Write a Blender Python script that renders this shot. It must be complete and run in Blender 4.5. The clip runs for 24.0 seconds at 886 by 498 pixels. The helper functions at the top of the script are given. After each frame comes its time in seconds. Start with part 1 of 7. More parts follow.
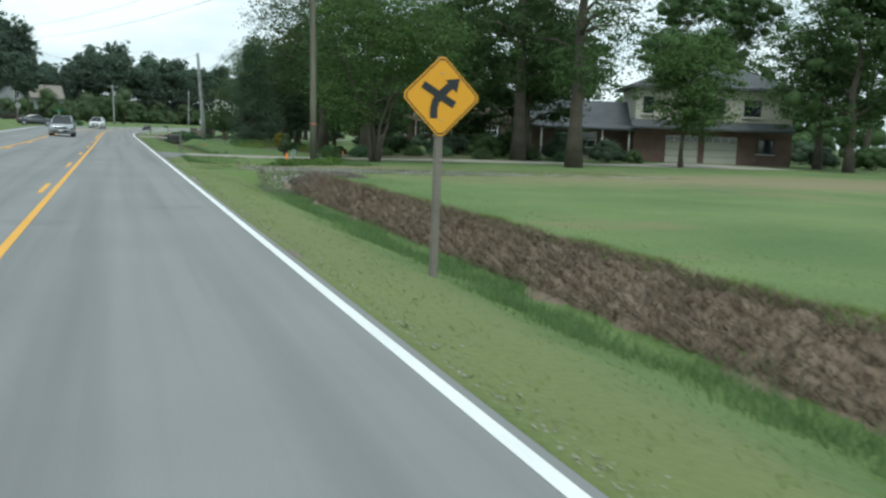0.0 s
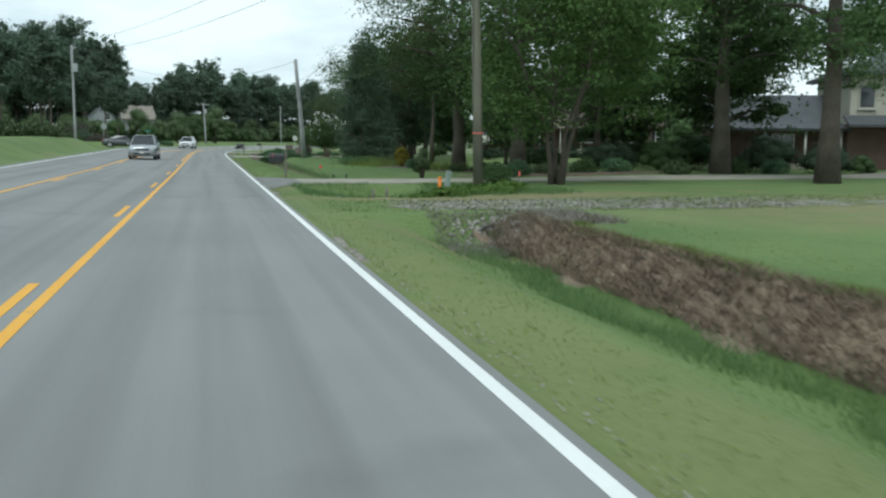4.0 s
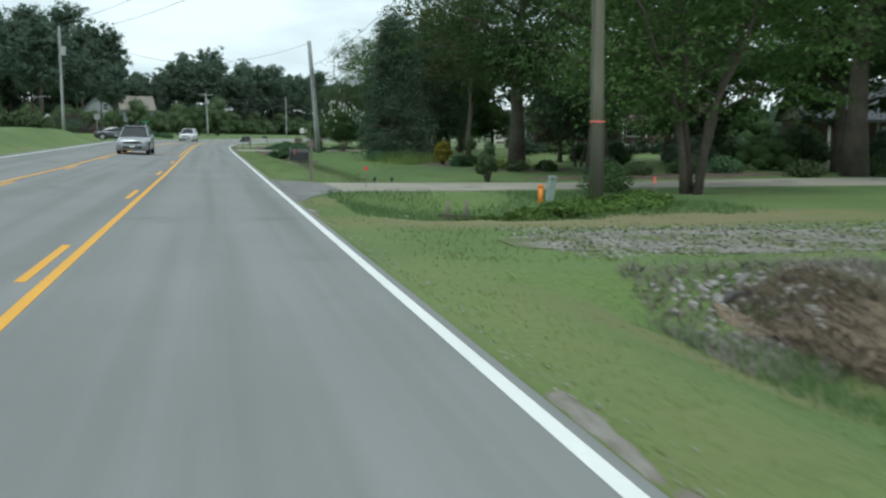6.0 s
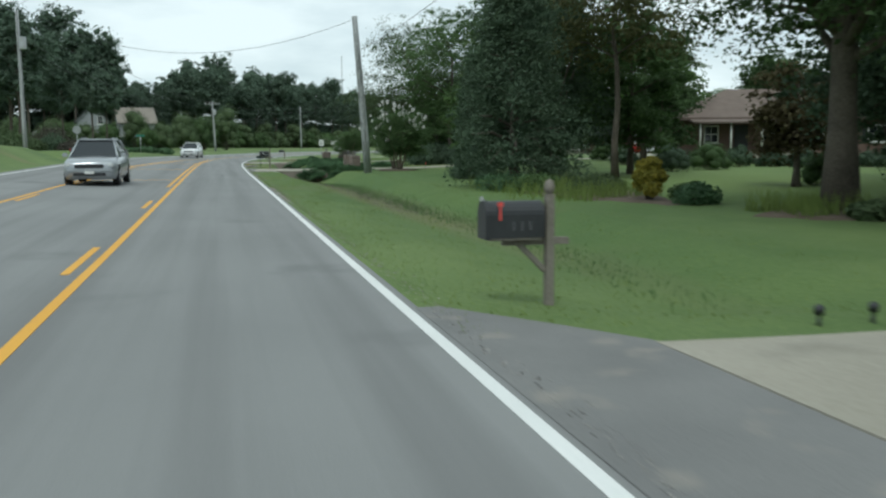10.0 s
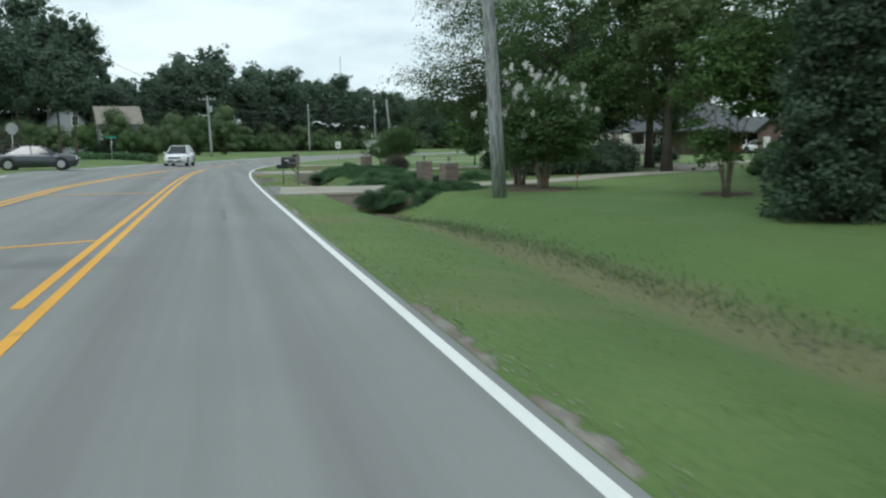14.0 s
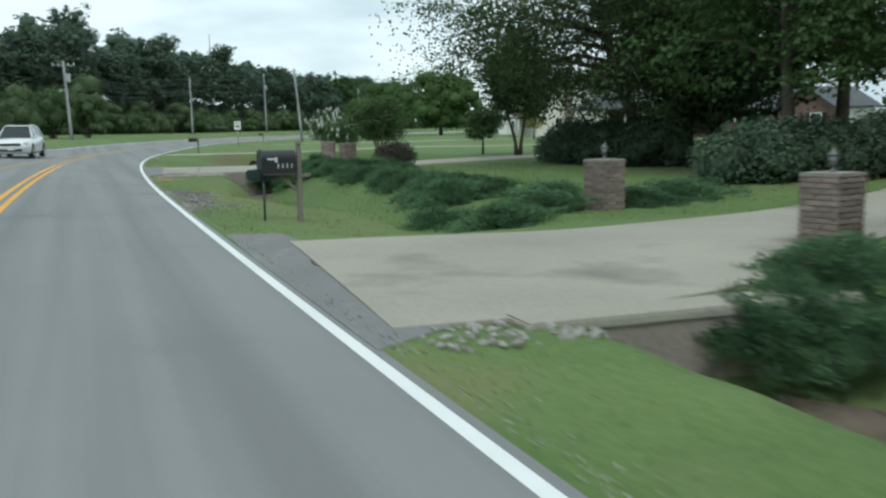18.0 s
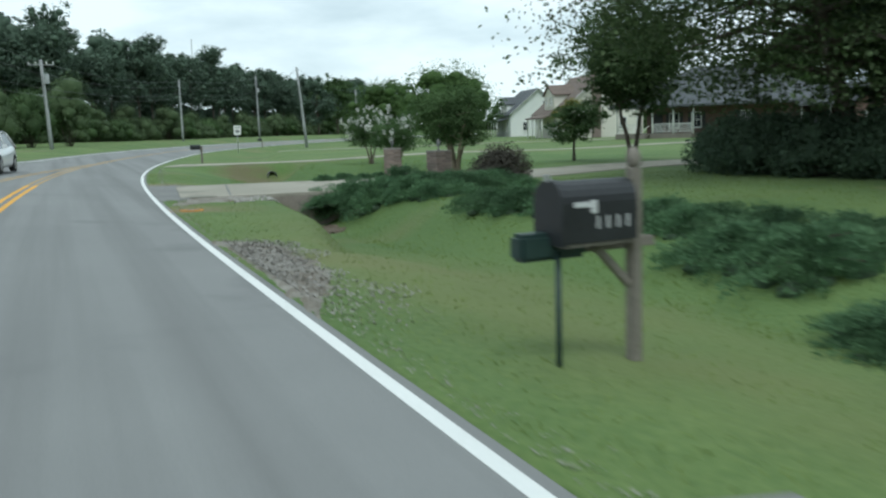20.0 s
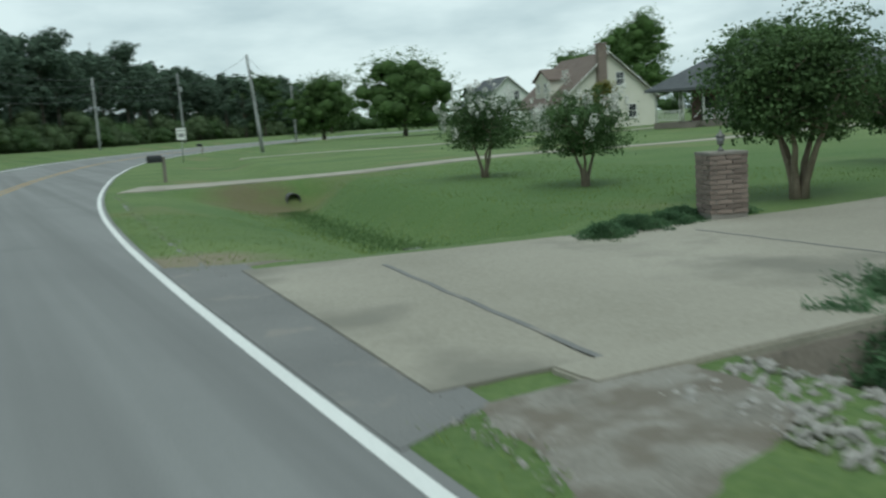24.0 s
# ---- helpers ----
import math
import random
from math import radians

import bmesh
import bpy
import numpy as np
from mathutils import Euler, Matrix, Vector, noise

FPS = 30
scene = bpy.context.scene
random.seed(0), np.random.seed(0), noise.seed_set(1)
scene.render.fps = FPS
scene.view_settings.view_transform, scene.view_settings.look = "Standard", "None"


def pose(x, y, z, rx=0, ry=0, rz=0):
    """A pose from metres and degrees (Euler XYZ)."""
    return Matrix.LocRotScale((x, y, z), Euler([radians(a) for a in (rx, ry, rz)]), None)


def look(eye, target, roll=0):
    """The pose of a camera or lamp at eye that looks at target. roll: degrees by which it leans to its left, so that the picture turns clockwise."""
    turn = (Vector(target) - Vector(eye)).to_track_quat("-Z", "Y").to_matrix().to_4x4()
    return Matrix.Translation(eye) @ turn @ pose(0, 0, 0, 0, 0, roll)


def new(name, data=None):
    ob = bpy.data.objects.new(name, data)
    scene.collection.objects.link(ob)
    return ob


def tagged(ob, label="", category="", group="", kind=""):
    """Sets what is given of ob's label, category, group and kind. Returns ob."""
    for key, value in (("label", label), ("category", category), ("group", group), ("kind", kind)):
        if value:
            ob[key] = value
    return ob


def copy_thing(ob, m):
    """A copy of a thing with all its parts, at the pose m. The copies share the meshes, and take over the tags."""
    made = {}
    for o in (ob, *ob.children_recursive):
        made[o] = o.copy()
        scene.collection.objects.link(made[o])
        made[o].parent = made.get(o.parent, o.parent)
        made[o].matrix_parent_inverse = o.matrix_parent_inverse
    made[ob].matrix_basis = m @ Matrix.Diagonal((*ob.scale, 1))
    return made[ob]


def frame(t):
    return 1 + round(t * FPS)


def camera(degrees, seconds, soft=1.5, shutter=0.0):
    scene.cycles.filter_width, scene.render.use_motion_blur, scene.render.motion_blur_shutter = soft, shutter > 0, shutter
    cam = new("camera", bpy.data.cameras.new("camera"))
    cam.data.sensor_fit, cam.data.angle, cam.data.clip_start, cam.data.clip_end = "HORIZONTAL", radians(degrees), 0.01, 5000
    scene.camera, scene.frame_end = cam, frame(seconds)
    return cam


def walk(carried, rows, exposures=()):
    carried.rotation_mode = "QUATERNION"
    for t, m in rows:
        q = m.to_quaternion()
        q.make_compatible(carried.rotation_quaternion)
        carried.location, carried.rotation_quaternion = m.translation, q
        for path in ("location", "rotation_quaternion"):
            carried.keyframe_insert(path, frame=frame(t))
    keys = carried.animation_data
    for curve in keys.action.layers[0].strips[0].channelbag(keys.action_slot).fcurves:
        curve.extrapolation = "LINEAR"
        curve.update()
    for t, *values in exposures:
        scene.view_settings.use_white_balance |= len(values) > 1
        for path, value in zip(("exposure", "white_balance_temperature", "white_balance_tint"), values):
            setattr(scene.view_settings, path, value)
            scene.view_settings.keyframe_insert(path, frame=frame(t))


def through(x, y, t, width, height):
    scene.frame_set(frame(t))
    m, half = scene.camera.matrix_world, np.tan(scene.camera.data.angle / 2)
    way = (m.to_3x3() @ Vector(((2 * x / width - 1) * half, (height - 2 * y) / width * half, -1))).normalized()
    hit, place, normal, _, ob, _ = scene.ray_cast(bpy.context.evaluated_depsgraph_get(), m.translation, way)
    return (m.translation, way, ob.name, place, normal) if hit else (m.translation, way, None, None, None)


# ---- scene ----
# the camera and its way
PATH = [
    (0, (-0.157, 3.621, 1.639), (0.513, 5.489, 1.391), 2.3),
    (0.5, (-0.172, 5.049, 1.624), (0.461, 6.931, 1.386), 2.1),
    (1, (-0.112, 6.684, 1.604), (0.484, 8.577, 1.361), 2.3),
    (1.5, (-0.055, 8.381, 1.587), (0.497, 10.288, 1.341), 1.0),
    (2, (0.039, 10.244, 1.551), (0.579, 12.158, 1.333), 0.6),
    (2.5, (0.064, 12.151, 1.559), (0.593, 14.067, 1.337), 0.1),
    (4.5, (0.113, 20.452, 1.545), (0.597, 22.379, 1.314), 0.6),
    (5, (0.109, 22.858, 1.542), (0.592, 24.785, 1.31), 0.5),
    (5.5, (0.125, 25.369, 1.566), (0.607, 27.295, 1.329), 0.5),
    (6, (0.141, 27.991, 1.503), (0.626, 29.916, 1.259), 0.7),
    (6.5, (0.115, 30.616, 1.554), (0.597, 32.541, 1.301), 0.4),
    (7, (0.147, 33.477, 1.556), (0.628, 35.404, 1.317), 0.2),
    (7.5, (0.206, 36.265, 1.5), (0.684, 38.194, 1.273), 0.6),
    (8, (0.194, 39.025, 1.547), (0.669, 40.954, 1.314), 0.5),
    (8.5, (0.152, 41.596, 1.564), (0.623, 43.526, 1.334), 0.6),
    (9, (0.148, 44.431, 1.543), (0.618, 46.362, 1.319), 0.5),
    (9.5, (0.172, 47.353, 1.529), (0.638, 49.285, 1.307), 0.1),
    (10, (0.16, 50.186, 1.558), (0.627, 52.118, 1.335), -0.3),
    (10.5, (0.143, 53.262, 1.565), (0.61, 55.195, 1.35), -0.3),
    (12.5, (0.2, 66.555, 1.575), (0.675, 68.485, 1.354), -0.5),
    (13, (0.214, 70.151, 1.523), (0.689, 72.081, 1.303), -0.6),
    (13.5, (0.184, 73.644, 1.569), (0.658, 75.575, 1.35), -0.8),
    (14, (0.186, 76.912, 1.548), (0.657, 78.844, 1.329), -0.9),
    (14.5, (0.111, 80.148, 1.593), (0.578, 82.08, 1.373), -1.2),
    (15, (0.111, 83.437, 1.569), (0.583, 85.368, 1.348), -0.8),
    (15.5, (0.061, 86.908, 1.614), (0.53, 88.839, 1.39), -1.1),
    (16, (0.09, 90.14, 1.594), (0.559, 92.071, 1.37), -0.8),
    (16.5, (-0.024, 93.346, 1.583), (0.452, 95.276, 1.364), -0.9),
    (17, (0.017, 96.567, 1.57), (0.561, 98.475, 1.318), 0.3),
    (17.5, (0.01, 99.722, 1.61), (0.689, 101.586, 1.357), 0.5),
    (19.5, (0.116, 111.816, 1.582), (0.878, 113.645, 1.309), -2.0),
    (20, (0.072, 114.248, 1.604), (0.83, 116.082, 1.347), -1.7),
    (20.5, (0.094, 116.84, 1.729), (0.866, 118.669, 1.483), -0.6),
    (21, (0.075, 119.501, 1.669), (0.859, 121.323, 1.412), -0.5),
    (21.5, (0.105, 122.151, 1.721), (0.896, 123.969, 1.457), -0.3),
    (22, (0.213, 124.717, 1.645), (1.016, 126.529, 1.374), -1.0),
    (22.5, (0.204, 127.202, 1.614), (0.987, 129.022, 1.339), -2.5),
    (23, (0.293, 129.623, 1.635), (1.101, 131.433, 1.371), -2.1),
    (23.5, (0.349, 131.958, 1.59), (1.164, 133.764, 1.322), -3.2),
    (24, (0.465, 134.304, 1.705), (1.388, 136.057, 1.435), -3.6),
]
cam = camera(51.4, 24.0, soft=2.3, shutter=0.5)
walk(cam, [(t, look(eye, target, roll)) for t, eye, target, roll in PATH], exposures=[(0, 0.24, 5950, 1), (5, 0.13, 5950, 1), (8.5, 0.08, 5970, 1), (10, 0.0, 6030, 1), (13, 0.05, 5960, 2), (17, 0.1, 5920, 1), (20, 0.12, 5850, 0), (22.9, 0.06, 5860, 0), (24, -0.2, 5960, -4)])

# ---- world, sun and exposure ----
world = bpy.data.worlds.new("overcast")
scene.world = world
world.use_nodes = True
wn = world.node_tree.nodes
wl = world.node_tree.links
wn.clear()
w_out = wn.new("ShaderNodeOutputWorld")
w_bg = wn.new("ShaderNodeBackground")
w_sky = wn.new("ShaderNodeTexSky")
w_sky.sky_type, w_sky.sun_disc = "NISHITA", False
w_sky.sun_elevation, w_sky.sun_rotation = radians(55), radians(200)
w_co = wn.new("ShaderNodeTexCoord")
w_map = wn.new("ShaderNodeMapping")
w_map.inputs["Scale"].default_value = (2.2, 2.2, 7.0)
w_n1 = wn.new("ShaderNodeTexNoise")
w_n1.inputs["Scale"].default_value, w_n1.inputs["Detail"].default_value = 1.6, 6.0
w_n1.inputs["Roughness"].default_value = 0.52
w_ramp = wn.new("ShaderNodeValToRGB")
w_ramp.color_ramp.elements[0].position, w_ramp.color_ramp.elements[0].color = 0.34, (0.55, 0.63, 0.665, 1)
w_ramp.color_ramp.elements[1].position, w_ramp.color_ramp.elements[1].color = 0.60, (0.95, 1.0, 1.0, 1)
w_dim = wn.new("ShaderNodeMixRGB")
w_dim.blend_type, w_dim.inputs[0].default_value = "MULTIPLY", 1.0
w_dim.inputs[2].default_value = (0.08, 0.08, 0.08, 1)
w_mix = wn.new("ShaderNodeMixRGB")
w_mix.inputs[0].default_value = 0.90
wl.new(w_co.outputs["Generated"], w_map.inputs[0])
wl.new(w_map.outputs[0], w_n1.inputs["Vector"])
wl.new(w_n1.outputs["Fac"], w_ramp.inputs[0])
wl.new(w_sky.outputs[0], w_dim.inputs[1])
wl.new(w_dim.outputs[0], w_mix.inputs[1])
wl.new(w_ramp.outputs[0], w_mix.inputs[2])
wl.new(w_mix.outputs[0], w_bg.inputs[0])
wl.new(w_bg.outputs[0], w_out.inputs[0])
w_bg.inputs[1].default_value = 1.03

sun = new("sun", bpy.data.lights.new("sun", "SUN"))
sun.data.energy, sun.data.angle, sun.data.color = 1.35, radians(25), (1.0, 0.96, 0.9)
sun.matrix_world = look((0, 0, 60), (14, 34, 0))


# ---- materials ----
def material(name, a, b, rough=0.85, scale=1.2, fine=18.0, bump=0.15, metal=0.0, spread=0.5, spots=None, island=0.0, coat=0.0):
    """Two colours mixed by a broad and a fine noise, with a bump from the fine one."""
    m = bpy.data.materials.new(name)
    m.use_nodes = True
    n, l = m.node_tree.nodes, m.node_tree.links
    p = n["Principled BSDF"]
    p.inputs["Roughness"].default_value, p.inputs["Metallic"].default_value = rough, metal
    p.inputs["Coat Weight"].default_value = coat
    co = n.new("ShaderNodeTexCoord")
    big, small = n.new("ShaderNodeTexNoise"), n.new("ShaderNodeTexNoise")
    big.inputs["Scale"].default_value, big.inputs["Detail"].default_value = scale, 5.0
    small.inputs["Scale"].default_value, small.inputs["Detail"].default_value = fine, 4.0
    l.new(co.outputs["Object"], big.inputs["Vector"])
    l.new(co.outputs["Object"], small.inputs["Vector"])
    add = n.new("ShaderNodeMath")
    add.operation = "MULTIPLY_ADD"
    add.inputs[1].default_value = 0.45
    l.new(small.outputs["Fac"], add.inputs[0])
    half = n.new("ShaderNodeMath")
    half.operation = "MULTIPLY"
    half.inputs[1].default_value = 0.55
    l.new(big.outputs["Fac"], half.inputs[0])
    l.new(half.outputs[0], add.inputs[2])
    ramp = n.new("ShaderNodeValToRGB")
    ramp.color_ramp.elements[0].position, ramp.color_ramp.elements[1].position = 0.5 - spread / 2, 0.5 + spread / 2
    ramp.color_ramp.elements[0].color, ramp.color_ramp.elements[1].color = (*a, 1), (*b, 1)
    l.new(add.outputs[0], ramp.inputs[0])
    colour = ramp.outputs[0]
    if spots:
        third = n.new("ShaderNodeTexNoise")
        third.inputs["Scale"].default_value, third.inputs["Detail"].default_value = spots[1], 6.0
        l.new(co.outputs["Object"], third.inputs["Vector"])
        edge = n.new("ShaderNodeValToRGB")
        edge.color_ramp.elements[0].position, edge.color_ramp.elements[1].position = spots[2], spots[2] + 0.12
        l.new(third.outputs["Fac"], edge.inputs[0])
        mix = n.new("ShaderNodeMixRGB")
        l.new(edge.outputs[0], mix.inputs[0])
        l.new(colour, mix.inputs[1])
        mix.inputs[2].default_value = (*spots[0], 1)
        colour = mix.outputs[0]
    if island:
        info, obj = n.new("ShaderNodeNewGeometry"), n.new("ShaderNodeObjectInfo")
        both = n.new("ShaderNodeMath")
        l.new(info.outputs["Random Per Island"], both.inputs[0])
        l.new(obj.outputs["Random"], both.inputs[1])
        fit = n.new("ShaderNodeMapRange")
        fit.inputs["From Max"].default_value = 2.0
        fit.inputs["To Min"].default_value, fit.inputs["To Max"].default_value = 1.0 - island, 1.0 + island
        l.new(both.outputs[0], fit.inputs["Value"])
        hsv = n.new("ShaderNodeHueSaturation")
        l.new(fit.outputs[0], hsv.inputs["Value"])
        l.new(colour, hsv.inputs["Color"])
        colour = hsv.outputs[0]
    l.new(colour, p.inputs["Base Color"])
    if bump:
        bp = n.new("ShaderNodeBump")
        bp.inputs["Strength"].default_value, bp.inputs["Distance"].default_value = bump, 0.03
        l.new(small.outputs["Fac"], bp.inputs["Height"])
        l.new(bp.outputs[0], p.inputs["Normal"])
    return m


def leaf_material(name, a, b, through=0.3, island=0.45):
    m = material(name, a, b, rough=0.7, scale=0.7, fine=6.0, bump=0.0, island=island)
    n, l = m.node_tree.nodes, m.node_tree.links
    p, out = n["Principled BSDF"], n["Material Output"]
    p.inputs["Specular IOR Level"].default_value = 0.22
    colour = p.inputs["Base Color"].links[0].from_socket
    tr, mix = n.new("ShaderNodeBsdfTranslucent"), n.new("ShaderNodeMixShader")
    mix.inputs[0].default_value = through
    l.new(colour, tr.inputs[0])
    l.new(p.outputs[0], mix.inputs[1])
    l.new(tr.outputs[0], mix.inputs[2])
    l.new(mix.outputs[0], out.inputs[0])
    return m


def glass_material(name, tint, rough=0.05):
    m = bpy.data.materials.new(name)
    m.use_nodes = True
    p = m.node_tree.nodes["Principled BSDF"]
    p.inputs["Base Color"].default_value, p.inputs["Roughness"].default_value = (*tint, 1), rough
    p.inputs["Specular IOR Level"].default_value = 0.8
    return m


ASPHALT = material("asphalt", (0.185, 0.187, 0.185), (0.255, 0.257, 0.252), 0.9, 0.25, 60.0, 0.25, spots=((0.165, 0.166, 0.166), 0.35, 0.62))


def streaks(m, dark, stretch, amount):
    """Long faint streaks of wear along the road, mixed into a material's colour."""
    n, l = m.node_tree.nodes, m.node_tree.links
    p = n["Principled BSDF"]
    colour = p.inputs["Base Color"].links[0].from_socket
    co, mp, nz, rp, mx = (n.new("ShaderNode" + k) for k in ("TexCoord", "Mapping", "TexNoise", "ValToRGB", "MixRGB"))
    mp.inputs["Scale"].default_value = stretch
    nz.inputs["Scale"].default_value, nz.inputs["Detail"].default_value = 1.0, 5.0
    rp.color_ramp.elements[0].position, rp.color_ramp.elements[1].position = 0.42, 0.66
    rp.color_ramp.elements[1].color = (amount, amount, amount, 1)
    l.new(co.outputs["Object"], mp.inputs[0])
    l.new(mp.outputs[0], nz.inputs["Vector"])
    l.new(nz.outputs["Fac"], rp.inputs[0])
    l.new(rp.outputs[0], mx.inputs[0])
    l.new(colour, mx.inputs[1])
    mx.inputs[2].default_value = (*dark, 1)
    l.new(mx.outputs[0], p.inputs["Base Color"])


streaks(ASPHALT, (0.14, 0.14, 0.138), (1.6, 0.03, 1.0), 0.6)
ASPHALT_OLD = material("patched_asphalt", (0.145, 0.145, 0.143), (0.225, 0.222, 0.215), 0.95, 0.8, 40.0, 0.5, spots=((0.27, 0.25, 0.22), 1.4, 0.58))
YELLOW = material("yellow_road_paint", (0.62, 0.30, 0.025), (0.74, 0.39, 0.04), 0.7, 0.6, 30.0, 0.1, spots=((0.45, 0.26, 0.06), 2.5, 0.64))
YELLOW_WORN = material("worn_yellow_paint", (0.30, 0.22, 0.12), (0.46, 0.30, 0.11), 0.8, 0.6, 30.0, 0.1, spots=((0.24, 0.22, 0.17), 2.0, 0.52))
WHITE_LINE = material("white_road_paint", (0.62, 0.63, 0.61), (0.8, 0.8, 0.78), 0.7, 0.6, 30.0, 0.1, spots=((0.4, 0.4, 0.39), 2.2, 0.66))
CONCRETE = material("concrete", (0.25, 0.232, 0.186), (0.38, 0.353, 0.295), 0.9, 0.3, 25.0, 0.3, spread=0.36, spots=((0.20, 0.188, 0.155), 0.45, 0.55))
TRACK = material("gravel_track", (0.13, 0.12, 0.09), (0.31, 0.30, 0.265), 0.95, 2.0, 30.0, 0.8, spread=0.3, spots=((0.115, 0.14, 0.05), 0.9, 0.45))
SHOULDER = material("gravel_and_dirt", (0.17, 0.155, 0.13), (0.32, 0.30, 0.265), 0.95, 2.0, 34.0, 0.9, spread=0.32, spots=((0.175, 0.152, 0.122), 2.2, 0.45))
DRY = material("dry_brush", (0.12, 0.088, 0.062), (0.25, 0.19, 0.136), 0.95, 1.3, 24.0, 0.6, spread=0.4, spots=((0.095, 0.075, 0.056), 3.6, 0.57), island=0.28)
ROCK = material("rubble_stone", (0.2, 0.19, 0.175), (0.4, 0.38, 0.35), 0.9, 2.0, 14.0, 0.5, island=0.35)
POLE_WOOD = material("weathered_pole_wood", (0.3, 0.31, 0.31), (0.46, 0.47, 0.47), 0.9, 0.8, 26.0, 0.5)
POLE_GREEN = material("treated_pole_wood", (0.12, 0.115, 0.085), (0.2, 0.19, 0.145), 0.9, 0.8, 26.0, 0.5)
streaks(POLE_WOOD, (0.08, 0.082, 0.085), (16.0, 16.0, 0.12), 0.8)
streaks(POLE_GREEN, (0.06, 0.058, 0.045), (16.0, 16.0, 0.12), 0.7)
BARK = material("bark", (0.055, 0.045, 0.035), (0.14, 0.118, 0.095), 0.95, 1.4, 16.0, 0.9, spread=0.35)
BARK_LIGHT = material("smooth_bark", (0.16, 0.12, 0.085), (0.31, 0.26, 0.2), 0.85, 2.4, 12.0, 0.3)
LEAF_OAK = leaf_material("oak_leaf", (0.05, 0.09, 0.036), (0.115, 0.18, 0.068), 0.35)
LEAF_MAPLE = leaf_material("maple_leaf", (0.06, 0.115, 0.034), (0.13, 0.205, 0.066), 0.35)
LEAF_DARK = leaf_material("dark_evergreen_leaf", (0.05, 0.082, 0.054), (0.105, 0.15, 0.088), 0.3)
LEAF_PINE = leaf_material("pine_needle", (0.07, 0.11, 0.08), (0.132, 0.182, 0.124), 0.28, 0.25)
LEAF_SHRUB = leaf_material("shrub_leaf", (0.05, 0.08, 0.036), (0.105, 0.145, 0.065), 0.2, 0.35)
LEAF_BIRCH = leaf_material("birch_leaf", (0.062, 0.098, 0.04), (0.145, 0.195, 0.088))
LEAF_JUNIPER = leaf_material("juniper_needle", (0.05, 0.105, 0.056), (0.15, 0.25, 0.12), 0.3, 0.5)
LEAF_PURPLE = leaf_material("purple_shrub_leaf", (0.05, 0.048, 0.042), (0.11, 0.098, 0.075), 0.2)
LEAF_RUST = leaf_material("rusty_leaf", (0.065, 0.07, 0.03), (0.15, 0.155, 0.06))
LEAF_GOLD = leaf_material("golden_leaf", (0.10, 0.13, 0.03), (0.46, 0.36, 0.05), 0.3, 0.5)
LEAF_REDDISH = leaf_material("reddish_maple_leaf", (0.06, 0.045, 0.028), (0.12, 0.11, 0.05))
LEAF_YELLOWISH = leaf_material("yellow_green_leaf", (0.13, 0.13, 0.03), (0.24, 0.22, 0.06))
LEAF_WEED = leaf_material("weed_leaf", (0.07, 0.13, 0.026), (0.14, 0.215, 0.055))
FLOWER = leaf_material("white_blossom", (0.66, 0.65, 0.61), (0.84, 0.83, 0.79), 0.3, 0.1)
GRASS_BLADE = leaf_material("grass_blade", (0.12, 0.18, 0.042), (0.22, 0.275, 0.085), 0.4, 0.25)
WEED_BLADE = leaf_material("ditch_grass_blade", (0.085, 0.15, 0.055), (0.165, 0.245, 0.1), 0.4, 0.4)
BRICK = material("brown_brick", (0.10, 0.082, 0.072), (0.27, 0.21, 0.178), 0.9, 3.0, 30.0, 0.4, island=0.6)
MORTAR = material("mortar", (0.2, 0.18, 0.16), (0.3, 0.28, 0.25), 0.95, 3.0, 40.0, 0.4)
MULCH = material("pine_mulch", (0.07, 0.05, 0.036), (0.15, 0.115, 0.085), 0.95, 3.0, 20.0, 0.5)
STEEL = material("galvanised_steel", (0.36, 0.37, 0.37), (0.5, 0.51, 0.51), 0.45, 2.0, 20.0, 0.05, metal=0.7)
BLACK = material("black_paint", (0.012, 0.013, 0.015), (0.03, 0.032, 0.035), 0.45, 2.0, 20.0, 0.05)
WHITE = material("white_paint", (0.68, 0.68, 0.65), (0.8, 0.8, 0.77), 0.6, 1.0, 12.0, 0.05)
WOOD_GREY = material("grey_weathered_wood", (0.13, 0.115, 0.095), (0.26, 0.235, 0.2), 0.9, 1.6, 24.0, 0.4)


def grass_material():
    """Lawn: greener and drier patches in a broad noise, blade-sized noise on top."""
    m = material("lawn_grass", (0.06, 0.112, 0.027), (0.148, 0.205, 0.062), 0.95, 0.22, 14.0, 0.7, spread=0.34, spots=((0.165, 0.16, 0.07), 0.16, 0.58))
    return m


LAWN = grass_material()


